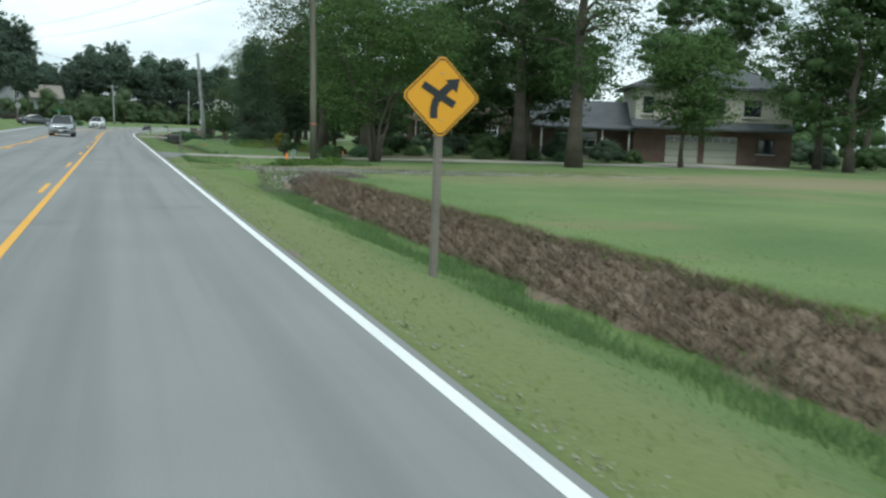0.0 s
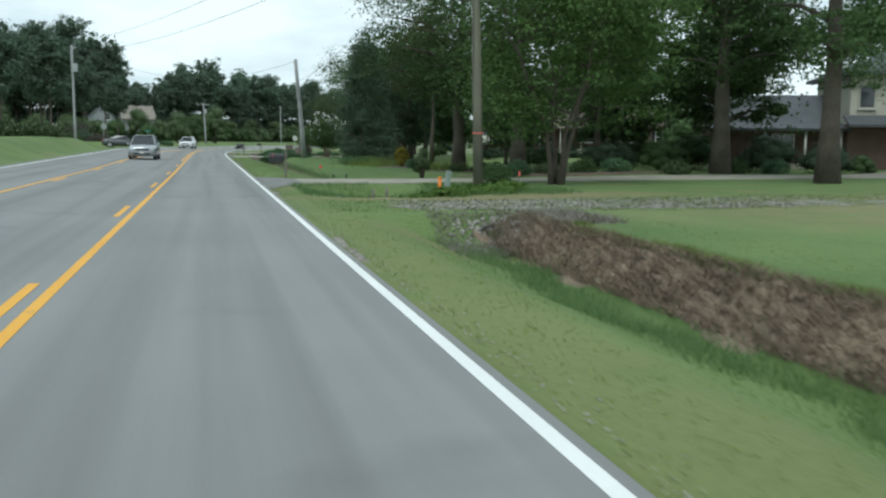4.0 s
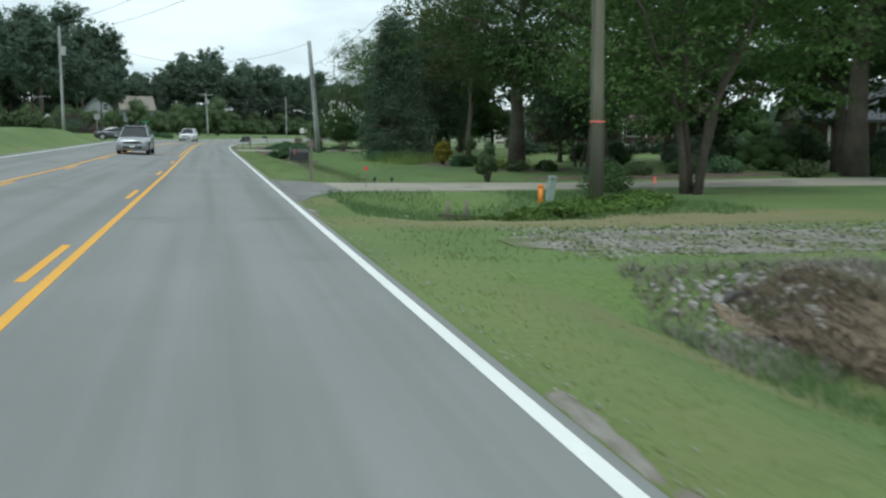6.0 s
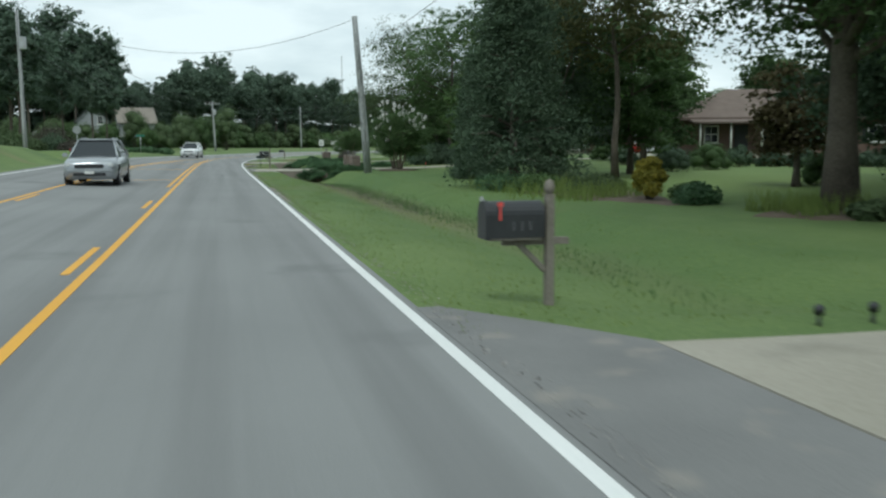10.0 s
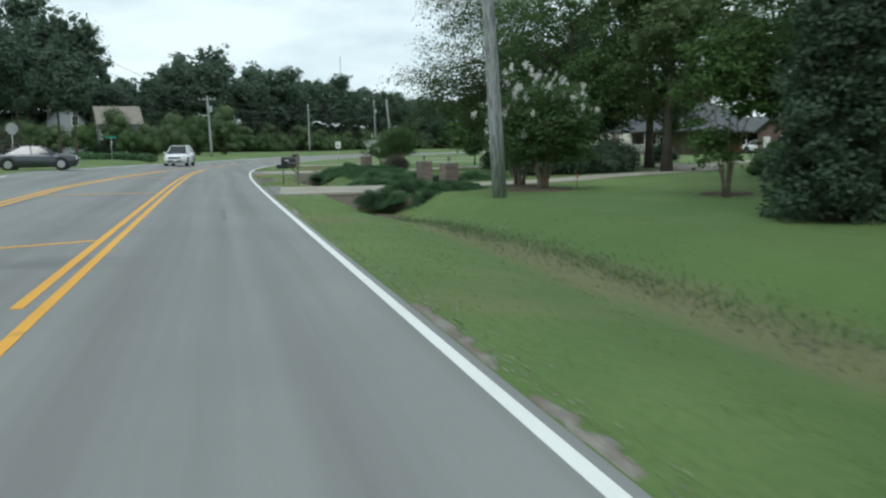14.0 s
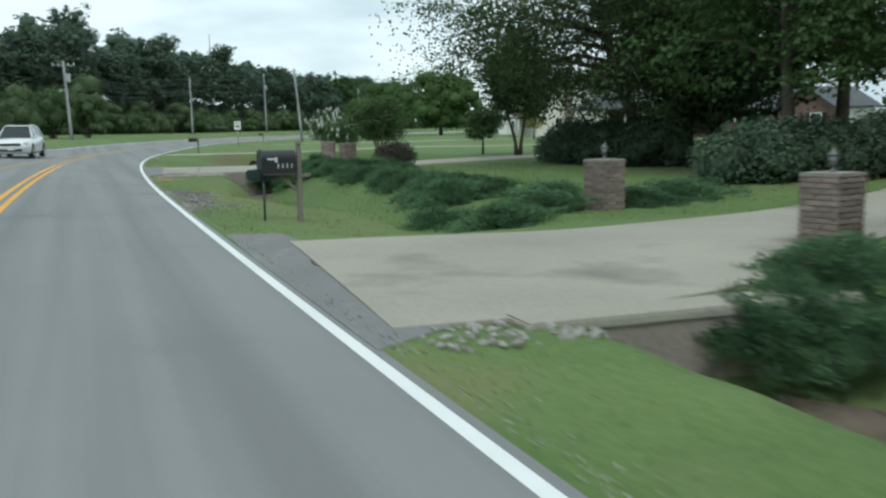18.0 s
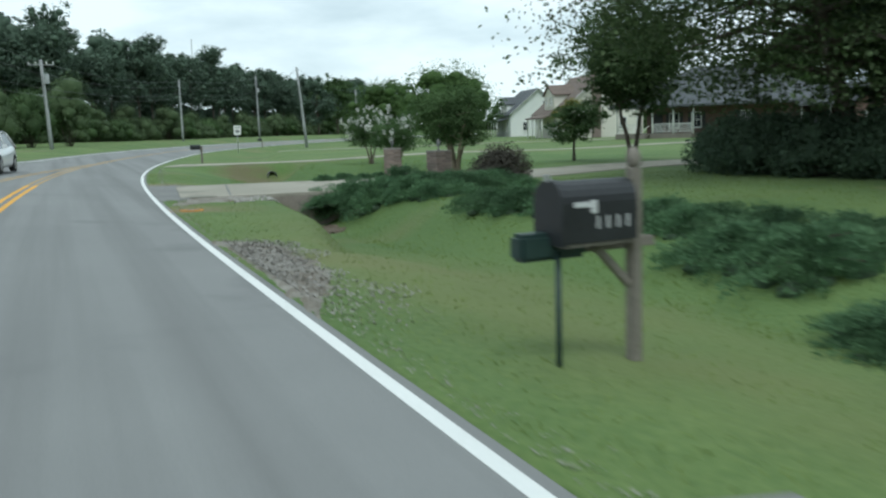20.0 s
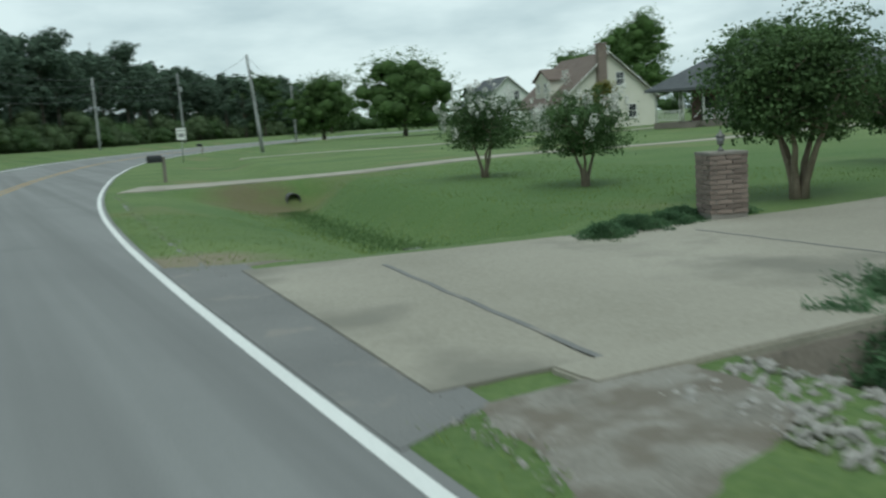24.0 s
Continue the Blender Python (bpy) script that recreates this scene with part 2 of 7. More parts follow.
def growth_or_light_zone(m, centre, size, colour, amount):
    """A broad zone of drier growth in a lawn, or of shade or light put into its colour, broken up by noise."""
    n, l = m.node_tree.nodes, m.node_tree.links
    p = n["Principled BSDF"]
    old = p.inputs["Base Color"].links[0].from_socket
    co, mp, gr, nz, add, rp, mx = (n.new("ShaderNode" + k) for k in ("TexCoord", "Mapping", "TexGradient", "TexNoise", "Math", "ValToRGB", "MixRGB"))
    gr.gradient_type = "SPHERICAL"
    mp.inputs["Scale"].default_value = (1 / size[0], 1 / size[1], 0.02)
    mp.inputs["Location"].default_value = (-centre[0] / size[0], -centre[1] / size[1], 0)
    nz.inputs["Scale"].default_value, nz.inputs["Detail"].default_value = 0.9, 8.0
    add.operation = "MULTIPLY"
    rp.color_ramp.elements[0].position, rp.color_ramp.elements[1].position = 0.04, 0.30
    rp.color_ramp.elements[1].color = (amount, amount, amount, 1)
    l.new(co.outputs["Object"], mp.inputs[0])
    l.new(mp.outputs[0], gr.inputs[0])
    l.new(co.outputs["Object"], nz.inputs["Vector"])
    l.new(gr.outputs["Fac"], add.inputs[0])
    l.new(nz.outputs["Fac"], add.inputs[1])
    l.new(add.outputs[0], rp.inputs[0])
    l.new(rp.outputs[0], mx.inputs[0])
    l.new(old, mx.inputs[1])
    mx.inputs[2].default_value = (*colour, 1)
    l.new(mx.outputs[0], p.inputs["Base Color"])


# next two zones: deeper green grass with tree shade put into its colour
growth_or_light_zone(LAWN, (9, 86), (10, 34), (0.058, 0.115, 0.024), 0.7)
growth_or_light_zone(LAWN, (8, 130), (7, 14), (0.06, 0.113, 0.026), 0.5)
growth_or_light_zone(LAWN, (16, 156), (15, 16), (0.062, 0.125, 0.026), 0.7)
growth_or_light_zone(LAWN, (4.4, 125), (2.4, 11), (0.15, 0.165, 0.056), 0.6)
# garden lawn: brightness put into the colour against the heavy tree shade
growth_or_light_zone(LAWN, (25, 82), (22, 22), (0.135, 0.195, 0.052), 0.85)
growth_or_light_zone(LAWN, (30, 37), (26, 9), (0.21, 0.175, 0.095), 0.85)
growth_or_light_zone(LAWN, (2.6, 16), (1.6, 34), (0.175, 0.175, 0.066), 0.5)
growth_or_light_zone(LAWN, (5.7, 88), (1.5, 34), (0.17, 0.15, 0.075), 0.6)
growth_or_light_zone(LAWN, (8, 44), (9, 2.2), (0.20, 0.165, 0.085), 0.8)
growth_or_light_zone(LAWN, (3.0, 147.4), (2.2, 1.4), (0.22, 0.185, 0.13), 0.9)
growth_or_light_zone(LAWN, (2.8, 135.1), (0.8, 0.7), (0.2, 0.15, 0.1), 0.7)
growth_or_light_zone(LAWN, (9.6, 165), (2.4, 3), (0.13, 0.105, 0.06), 0.8)


# ---- mesh tools ----
def mesh_from(name, verts, faces, mat, smooth=False):
    me = bpy.data.meshes.new(name)
    me.from_pydata([tuple(v) for v in verts], [], faces)
    me.materials.append(mat)
    if smooth:
        me.polygons.foreach_set("use_smooth", [True] * len(me.polygons))
    me.update()
    return me


def child(name, me, parent, label=""):
    ob = new(name, me)
    ob.parent = parent
    if label:
        ob["label"] = label
    return ob


def part(name, bm, mat, parent, label="", smooth=False):
    me = bpy.data.meshes.new(name)
    bm.to_mesh(me)
    bm.free()
    me.materials.append(mat)
    if smooth:
        me.polygons.foreach_set("use_smooth", [True] * len(me.polygons))
    return child(name, me, parent, label)


def thing(name, x, y, z, label, category, group="", kind="", turn=0.0):
    ob = new(name)
    ob.matrix_world = pose(x, y, z, 0, 0, turn)
    return tagged(ob, label, category, group, kind)


def box(bm, cx, cy, cz, sx, sy, sz, bevel=0.0, m=None):
    r = bmesh.ops.create_cube(bm, size=1.0, matrix=Matrix.Translation((cx, cy, cz)) @ Matrix.Diagonal((sx, sy, sz, 1)))
    vs = r["verts"]
    if bevel:
        es = list({e for v in vs for e in v.link_edges})
        vs = bmesh.ops.bevel(bm, geom=es, offset=bevel, segments=2, affect="EDGES", clamp_overlap=True)["verts"]
    if m is not None:
        bmesh.ops.transform(bm, matrix=m, verts=[v for v in vs if v.is_valid])
    return vs


def boxed(name, dims, mat, parent, at=(0, 0, 0), bevel=0.01, label="", turn=None):
    bm = bmesh.new()
    box(bm, 0, 0, 0, *dims, bevel)
    ob = part(name, bm, mat, parent, label)
    ob.location = at
    if turn:
        ob.rotation_euler = [radians(a) for a in turn]
    return ob


def tube_data(points, radii, sides=8):
    """Rings along a line of points, with closed ends, as vertices and faces."""
    pts = [Vector(p) for p in points]
    verts, faces = [], []
    for i, p in enumerate(pts):
        d = (pts[min(i + 1, len(pts) - 1)] - pts[max(i - 1, 0)]).normalized()
        u = d.cross(Vector((0.31, 0.95, 0.05))).normalized()
        v = d.cross(u)
        for k in range(sides):
            a = 2 * math.pi * k / sides
            verts.append(p + (u * math.cos(a) + v * math.sin(a)) * radii[i])
    for i in range(len(pts) - 1):
        for k in range(sides):
            j = (k + 1) % sides
            faces.append((i * sides + k, i * sides + j, (i + 1) * sides + j, (i + 1) * sides + k))
    faces.append(tuple(range(sides))[::-1])
    faces.append(tuple((len(pts) - 1) * sides + k for k in range(sides)))
    return verts, faces


def joined(pieces):
    verts, faces = [], []
    for v, f in pieces:
        n = len(verts)
        verts += v
        faces += [tuple(i + n for i in q) for q in f]
    return verts, faces


def tube(name, points, radii, mat, parent, sides=10, label=""):
    if not isinstance(radii, (list, tuple)):
        radii = [radii] * len(points)
    v, f = tube_data(points, radii, sides)
    return child(name, mesh_from(name, v, f, mat, True), parent, label)


def leaf_cloud(name, centres, normals, size, long, mat, rng, along=None):
    """Many small leaves, each a bent four-cornered blade of its own; along: the way they point."""
    n = len(centres)
    a = rng.normal(size=(n, 3))
    if along is not None:
        a = np.cross(along + a * 0.28, normals)
    u = np.cross(normals, a)
    u /= np.linalg.norm(u, axis=1)[:, None] + 1e-9
    v = np.cross(normals, u)
    s = size * rng.uniform(0.6, 1.4, (n, 1))
    bend = normals * s * 0.25
    co = np.stack([centres - u * s * long, centres - v * s * 0.5 + bend, centres + u * s * long, centres + v * s * 0.5 + bend], 1).reshape(-1, 3)
    me = bpy.data.meshes.new(name)
    me.vertices.add(4 * n)
    me.vertices.foreach_set("co", co.astype(np.float32).ravel())
    me.loops.add(4 * n)
    me.loops.foreach_set("vertex_index", np.arange(4 * n, dtype=np.int32))
    me.polygons.add(n)
    me.polygons.foreach_set("loop_start", np.arange(0, 4 * n, 4, dtype=np.int32))
    me.update(calc_edges=True)
    me.materials.append(mat)
    return me


BALL = bmesh.new()
bmesh.ops.create_icosphere(BALL, subdivisions=1, radius=1.0)
BALL_V = np.array([v.co[:] for v in BALL.verts])
BALL_F = np.array([[v.index for v in f.verts] for f in BALL.faces])
BALL.free()


def inner_mass(name, clumps, k, flat, mat, rng):
    """Lumpy inner foliage: an uneven ball inside each leafy clump, as one mesh."""
    c = np.array(clumps, float)
    n, m = len(c), len(BALL_V)
    rough = rng.uniform(0.75, 1.1, (n, m, 1))
    co = c[:, None, :3] + BALL_V[None] * rough * c[:, None, 3:4] * k * np.array([1, 1, flat])
    f = (BALL_F[None] + (np.arange(n) * m)[:, None, None]).reshape(-1, 3)
    me = bpy.data.meshes.new(name)
    me.vertices.add(n * m)
    me.vertices.foreach_set("co", co.astype(np.float32).ravel())
    me.loops.add(len(f) * 3)
    me.loops.foreach_set("vertex_index", f.astype(np.int32).ravel())
    me.polygons.add(len(f))
    me.polygons.foreach_set("loop_start", np.arange(0, len(f) * 3, 3, dtype=np.int32))
    me.update(calc_edges=True)
    me.polygons.foreach_set("use_smooth", [True] * len(f))
    me.materials.append(mat)
    return me


def unit(rng, n):
    a = rng.normal(size=(n, 3))
    return a / np.linalg.norm(a, axis=1)[:, None]


def cloud_points(rng, clumps, n, flat=0.8, shell=0.45):
    """Points in the outer part of clumps given as rows of x, y, z, radius."""
    c = np.array(clumps, float)
    w = c[:, 3] ** 2
    pick = rng.choice(len(c), n, p=w / w.sum())
    d = unit(rng, n)
    r = c[pick, 3] * (shell + (1 - shell) * rng.uniform(0, 1, n) ** 0.6)
    p = c[pick, :3] + d * r[:, None] * np.array([1, 1, flat])
    nrm = d + rng.normal(size=(n, 3)) * 0.7 + np.array([0, 0, 0.35])
    return p, nrm / np.linalg.norm(nrm, axis=1)[:, None]


def pad_points(rng, clumps, n, pad, per=46, flat=0.3, droop=0.25):
    """Points in flat leafy sprays that sit on the outside of clumps given as rows of x, y, z, radius."""
    c = np.array(clumps, float)
    count = max(len(c), int(n / per))
    w = c[:, 3] ** 2
    pick = rng.choice(len(c), count, p=w / w.sum())
    d = unit(rng, count) + np.array([0, 0, 0.22])
    d /= np.linalg.norm(d, axis=1)[:, None]
    mid = c[pick, :3] + d * (c[pick, 3] * rng.uniform(0.45, 1.05, count))[:, None] * np.array([1, 1, 0.85])
    wide = pad * rng.uniform(0.55, 1.45, count)
    k = rng.integers(0, count, n)
    off = rng.normal(size=(n, 3)) * 0.5
    off *= np.array([1, 1, flat])
    out = d[k] * np.array([1, 1, 0])
    off[:, 2] -= droop * (off * out).sum(1)
    p = mid[k] + off * wide[k][:, None]
    nrm = rng.normal(size=(n, 3)) * 0.55 + d[k] * 0.35 + np.array([0, 0, 0.8])
    return p, nrm / np.linalg.norm(nrm, axis=1)[:, None]


def tree(name, x, y, z, height, radius, base, leaf, bark, label, seed, leaves=6000, size=0.2, trunk=0.22, limbs=14, stems=1,
         shape="round", group="", lean=0.0, long=0.8, clump=0.36, category="tree", flowers=0, droop=0.0, near=False, shell=0.45, core=0.0, pad=0.0):
    """A tree: tapered trunk, limbs that end in leafy clumps, a crown of single leaves."""
    rng = np.random.default_rng(seed)
    top = thing(name, x, y, z, label, category, group)
    pieces, clumps = [], []
    heads = []
    for k in range(stems):
        a = rng.uniform(0, 6.28) if stems == 1 else 6.28 * k / stems + rng.uniform(-0.4, 0.4)
        out = 0.0 if stems == 1 else radius * rng.uniform(0.3, 0.5)
        foot = 0.0 if stems == 1 else trunk * (0.55 if shape == "vase" else 1.1)
        up = height * (0.78 if stems == 1 else 0.6)
        pts, rad = [], []
        for i in range(7):
            f = i / 6
            w = out * f ** 1.5 + foot
            wob = rng.normal(size=2) * 0.035 * radius * f
            pts.append((math.cos(a) * w + wob[0] + lean * f * height, math.sin(a) * w + wob[1], up * f - 0.15 * (i == 0)))
            rad.append(trunk * (1.35 if i == 0 else 1.0) * (1 - 0.75 * f) * (1.0 if stems == 1 else 0.62))
        pieces.append(tube_data(pts, rad, 9))
        heads.append((np.array(pts), rad))
    mid, half = (base + height) / 2, (height - base) / 2
    for i in range(limbs):
        pts, rad = heads[i % stems]
        if shape == "pine":
            f = (i + rng.uniform(0, 1)) / limbs
            zz = base + (height - base) * f
            rr = radius * (1.05 - 0.75 * f) * rng.uniform(0.45, 1.0)
        elif shape == "vase":
            f = (i + rng.uniform(0, 1)) / limbs
            zz = base + (height - base) * (0.06 + 0.86 * f)
            rr = radius * float(np.interp(f, [0, 0.35, 0.75, 1], [0.6, 0.98, 0.85, 0.35])) * rng.uniform(0.4, 0.92)
        elif shape == "cone":
            f = (i + rng.uniform(0, 1)) / limbs
            zz = base + (height - base) * (0.05 + 0.9 * f)
            rr = radius * (1.0 - f) ** 0.75 * rng.uniform(0.55, 0.95)
        else:
            g = rng.uniform(-0.85, 0.95)
            zz = mid + half * g * 0.86
            rr = radius * math.sqrt(max(0.05, 1 - (abs(g) * 0.92) ** 2.2)) * rng.uniform(0.35, 0.86)
        a = 2.4 * i + rng.uniform(-0.5, 0.5)
        start = max(0.25, min(0.95, (zz - 0.32 * rr) / pts[-1][2])) if pts[-1][2] > 0 else 0.5
        s = np.array([np.interp(start * 6, range(7), pts[:, c]) for c in range(3)])
        end = np.array([math.cos(a) * rr + lean * zz, math.sin(a) * rr, zz - droop * rr])
        bend = (s + end) / 2 + np.array([0, 0, 0.12 * rr])
        r0 = max(0.02, np.interp(start * 6, range(7), rad) * 0.55)
        pieces.append(tube_data([s, bend, end], [r0, r0 * 0.6, r0 * 0.18], 5))
        cr = radius * clump * rng.uniform(0.7, 1.25) * (0.75 if shape in ("pine", "cone") else 1.0)
        clumps.append((*end, cr))
        if shape != "pine":
            q = s * 0.35 + end * 0.65
            clumps.append((*q, cr * 0.85))
    if shape != "pine":
        clumps.append((lean * height, 0, height - radius * clump * 0.8, radius * clump * 0.8))
    for v, f in pieces[:stems]:
        child("trunk", mesh_from("trunk", v, f, bark, True), top)
    if stems > 1 or near:
        for v, f in pieces[stems:]:
            child("branch", mesh_from("branch", v, f, bark, True), top)
    else:
        v, f = joined(pieces[stems:])
        child("limb_work", mesh_from("limb_work", v, f, bark, True), top)
    if core:
        leaves, size, core = int(leaves * 2.1), size * 0.84, min(core, 0.4)
    loose = int(leaves * (0.5 if shape == "cone" else 0.3))
    p, nrm = pad_points(rng, clumps, leaves - loose, pad or max(0.3, 0.11 * radius), flat=0.6 if shape == "pine" or pad else 0.34, droop=0.25 + droop)
    q, mrn = cloud_points(rng, clumps, loose, 0.85, min(shell, 0.4))
    p, nrm = np.concatenate([p, q]), np.concatenate([nrm, mrn])
    low = p[:, 2] < base * (0.82 if shape == "vase" else 0.72)
    p, nrm = p[~low], nrm[~low]
    child("crown", leaf_cloud("crown", p, nrm, size, long, leaf, rng), top)
    if core:
        child("inner_foliage", inner_mass("inner_foliage", clumps, core, 0.75, leaf, rng), top)
    if flowers:
        hi = [c for c in clumps if c[2] > mid]
        centre = np.array([lean * height, 0, mid - half * 0.3])
        pts = []
        for c in hi:
            d = np.array(c[:3]) - centre
            d /= np.linalg.norm(d)
            for _ in range(max(1, int(flowers / len(hi)))):
                e = d + rng.normal(size=3) * 0.45
                pts.append((*(np.array(c[:3]) + e / np.linalg.norm(e) * c[3] * 1.12), rng.uniform(0.07, 0.13)))
        p, nrm = cloud_points(rng, pts, len(pts) * 42, 1.6, 0.1)
        child("blossom", leaf_cloud("blossom", p, nrm, 0.04, 0.7, FLOWER, rng), top, "white panicles of blossom")
    return top


def shrub(name, x, y, z, rx, ry, h, leaf, label, seed, leaves=2500, size=0.09, long=0.8, group="", spiky=0.0, lumps=9, category="shrub", core=0.0):
    """A shrub: short stems, and a mound of leafy lumps down to the ground."""
    rng = np.random.default_rng(seed)
    top = thing(name, x, y, z, label, category, group)
    pieces, clumps = [], []
    cr = min(rx, ry, h) * 0.52
    for i in range(lumps):
        a, f = 2.4 * i + rng.uniform(-0.3, 0.3), math.sqrt((i + 0.5) / lumps)
        px, py = math.cos(a) * f * (rx - cr * 0.6), math.sin(a) * f * (ry - cr * 0.6)
        pz = (h - cr) * (1 - 0.62 * f * f) * rng.uniform(0.8, 1.08)
        pz = max(pz, cr * 0.55)
        clumps.append((px, py, pz, cr * rng.uniform(0.8, 1.15)))
        pieces.append(tube_data([(px * 0.15, py * 0.15, -0.1), (px * 0.6, py * 0.6, pz * 0.6), (px, py, pz)], [0.035, 0.022, 0.008], 5))
    v, f = joined(pieces)
    child("stem", mesh_from("stem", v, f, BARK, True), top)
    p, nrm = cloud_points(rng, clumps, leaves, 0.85, 0.5)
    keep = p[:, 2] > 0.02
    p, nrm = p[keep], nrm[keep]
    if spiky:
        out = p * np.array([1, 1, 0.4])
        out /= np.linalg.norm(out, axis=1)[:, None] + 1e-6
        side = np.cross(out + np.array([0, 0, 0.3]), rng.normal(size=p.shape))
        nrm = side / (np.linalg.norm(side, axis=1)[:, None] + 1e-9)
    child("foliage", leaf_cloud("foliage", p, nrm, size, long, leaf, rng), top)
    if core:
        child("inner_foliage", inner_mass("inner_foliage", clumps, core, 0.85, leaf, rng), top)
    return top


def juniper(x, y, z, r, h, label, seed, sprays=74, needles=120, group=""):
    """A spreading juniper: arching sprays that radiate from the base, set with short needles."""
    rng = np.random.default_rng(seed)
    top = thing("juniper_shrub", x, y, z, label, "shrub", group)
    pts, nrm, way, stems = [], [], [], []
    for i in range(sprays):
        a = 2.4 * i + rng.uniform(-0.3, 0.3)
        reach = r * math.sqrt((i + 0.5) / sprays) * rng.uniform(0.6, 1.3)
        lift = h * rng.choice([0.45, 0.8, 1.2], p=[0.35, 0.4, 0.25]) * rng.uniform(0.8, 1.2) * (1 - 0.45 * min(1.0, reach / r) ** 2)
        t = np.linspace(0.25, 1.0, needles)
        out = np.array([math.cos(a), math.sin(a), 0])
        line = out * (reach * t)[:, None]
        line[:, 2] = lift * np.sin(np.pi * (0.12 + 0.62 * t))
        spread = 0.022 + 0.085 * np.sin(np.pi * (t - 0.2)).clip(0, 1)
        line += rng.normal(size=(needles, 3)) * (spread * np.array([[1.0]] * needles)[:, 0])[:, None] * np.array([1, 1, 0.32])
        pts.append(line)
        way.append(np.repeat((out + np.array([0, 0, 0.25]))[None], needles, 0) + np.cross(out, [0, 0, 1.0])[None] * rng.choice([-0.7, 0.7], (needles, 1)))
        n = np.cross(out + np.array([0, 0, 0.5]) + rng.normal(size=(needles, 3)) * 0.35, rng.normal(size=(needles, 3)))
        nrm.append(n / (np.linalg.norm(n, axis=1)[:, None] + 1e-9))
        if i % 9 == 0:
            stems.append(tube_data([(0, 0, -0.05), tuple(out * reach * 0.5 + np.array([0, 0, lift * 0.8])), tuple(out * reach * 0.9 + np.array([0, 0, lift * 0.8]))], [0.03, 0.018, 0.006], 5))
    p, q, way = np.concatenate(pts), np.concatenate(nrm), np.concatenate(way)
    keep = p[:, 2] > 0.01
    for v, f in stems:
        child("stem", mesh_from("stem", v, f, BARK, True), top)
    # darker lumps inside, coloured to stand in for shade between the sprays
    lumps = [(math.cos(2.4 * i) * r * 0.62 * math.sqrt(i / 11), math.sin(2.4 * i) * r * 0.62 * math.sqrt(i / 11), h * 0.1, r * 0.3) for i in range(12)]
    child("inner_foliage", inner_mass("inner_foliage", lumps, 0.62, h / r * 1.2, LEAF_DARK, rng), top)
    child("foliage", leaf_cloud("foliage", p[keep], q[keep], 0.02, 3.0, LEAF_JUNIPER, rng, way[keep]), top)
    return top


# ---- the line of the road ----
EDGE_Y = [-400, 100, 110, 119, 130, 139, 148, 153, 160, 169, 184, 196, 200, 215, 235, 256, 278, 302, 335, 385, 3000]
EDGE_X = [1.85, 1.85, 1.86, 1.91, 2.03, 2.30, 2.74, 3.12, 3.8, 5.1, 7.8, 10.45, 11.3, 15.2, 22.4, 32, 44, 60, 88, 140, 3000]


def edge_x(y):
    """The white line on the near side, smoothed."""
    y = np.asarray(y, float)
    return sum(np.interp(y + k, EDGE_Y, EDGE_X) for k in (-4, -2, 0, 2, 4)) / 5


def bank(y):
    """The cross slope of the road, which leans into the bend."""
    return np.interp(y, [65, 125, 260, 400], [0, 0.058, 0.058, 0.0])


def road_z(dl, y):
    """Height of the road, dl metres to the left of the near white line."""
    e = bank(y)
    return e * dl + 0.035 * np.clip(1 - e / 0.058, 0, 1) * np.clip(dl - 3.4, 0, None)


def far_yellow(y):
    return np.interp(y, [112, 172], [7.15, 3.62])


def far_edge(y):
    return np.interp(y, [128, 176], [10.75, 7.5])


def ramp01(v, a, b):
    f = np.clip((np.asarray(v, float) - a) / (b - a), 0, 1)
    return f * f * (3 - 2 * f)


def ditch(y):
    """Depth, middle and half width of the ditch on the near side."""
    y = np.asarray(y, float)
    keys = [(-400, 0.7), (34.5, 0.7), (36.8, 0.62), (37.8, 0.0), (44, 0.0), (45.5, 0.42), (50.3, 0.4), (51.6, 0.0), (57.6, 0.0), (59, 0.25), (75, 0.42),
            (95, 0.45), (103, 0.62), (106, 0.75), (109.3, 0.75), (109.6, 0.0), (116.2, 0.0), (117.5, 0.3), (126, 0.45), (134, 0.8), (138.9, 0.9), (139.2, 0.0),
            (146.0, 0.0), (147, 0.6), (156, 0.85), (165.3, 1.05), (166.4, 0.0), (170.6, 0.0), (172, 0.35), (210, 0.4), (3000, 0.4)]
    depth = np.interp(y, [k[0] for k in keys], [k[1] for k in keys])
    mid = np.interp(y, [36, 45, 58, 72, 102, 109, 118, 139, 147, 166, 200], [3.65, 4.0, 3.5, 4.3, 4.5, 3.7, 4.0, 3.9, 5.0, 6.4, 6.0])
    return depth, mid


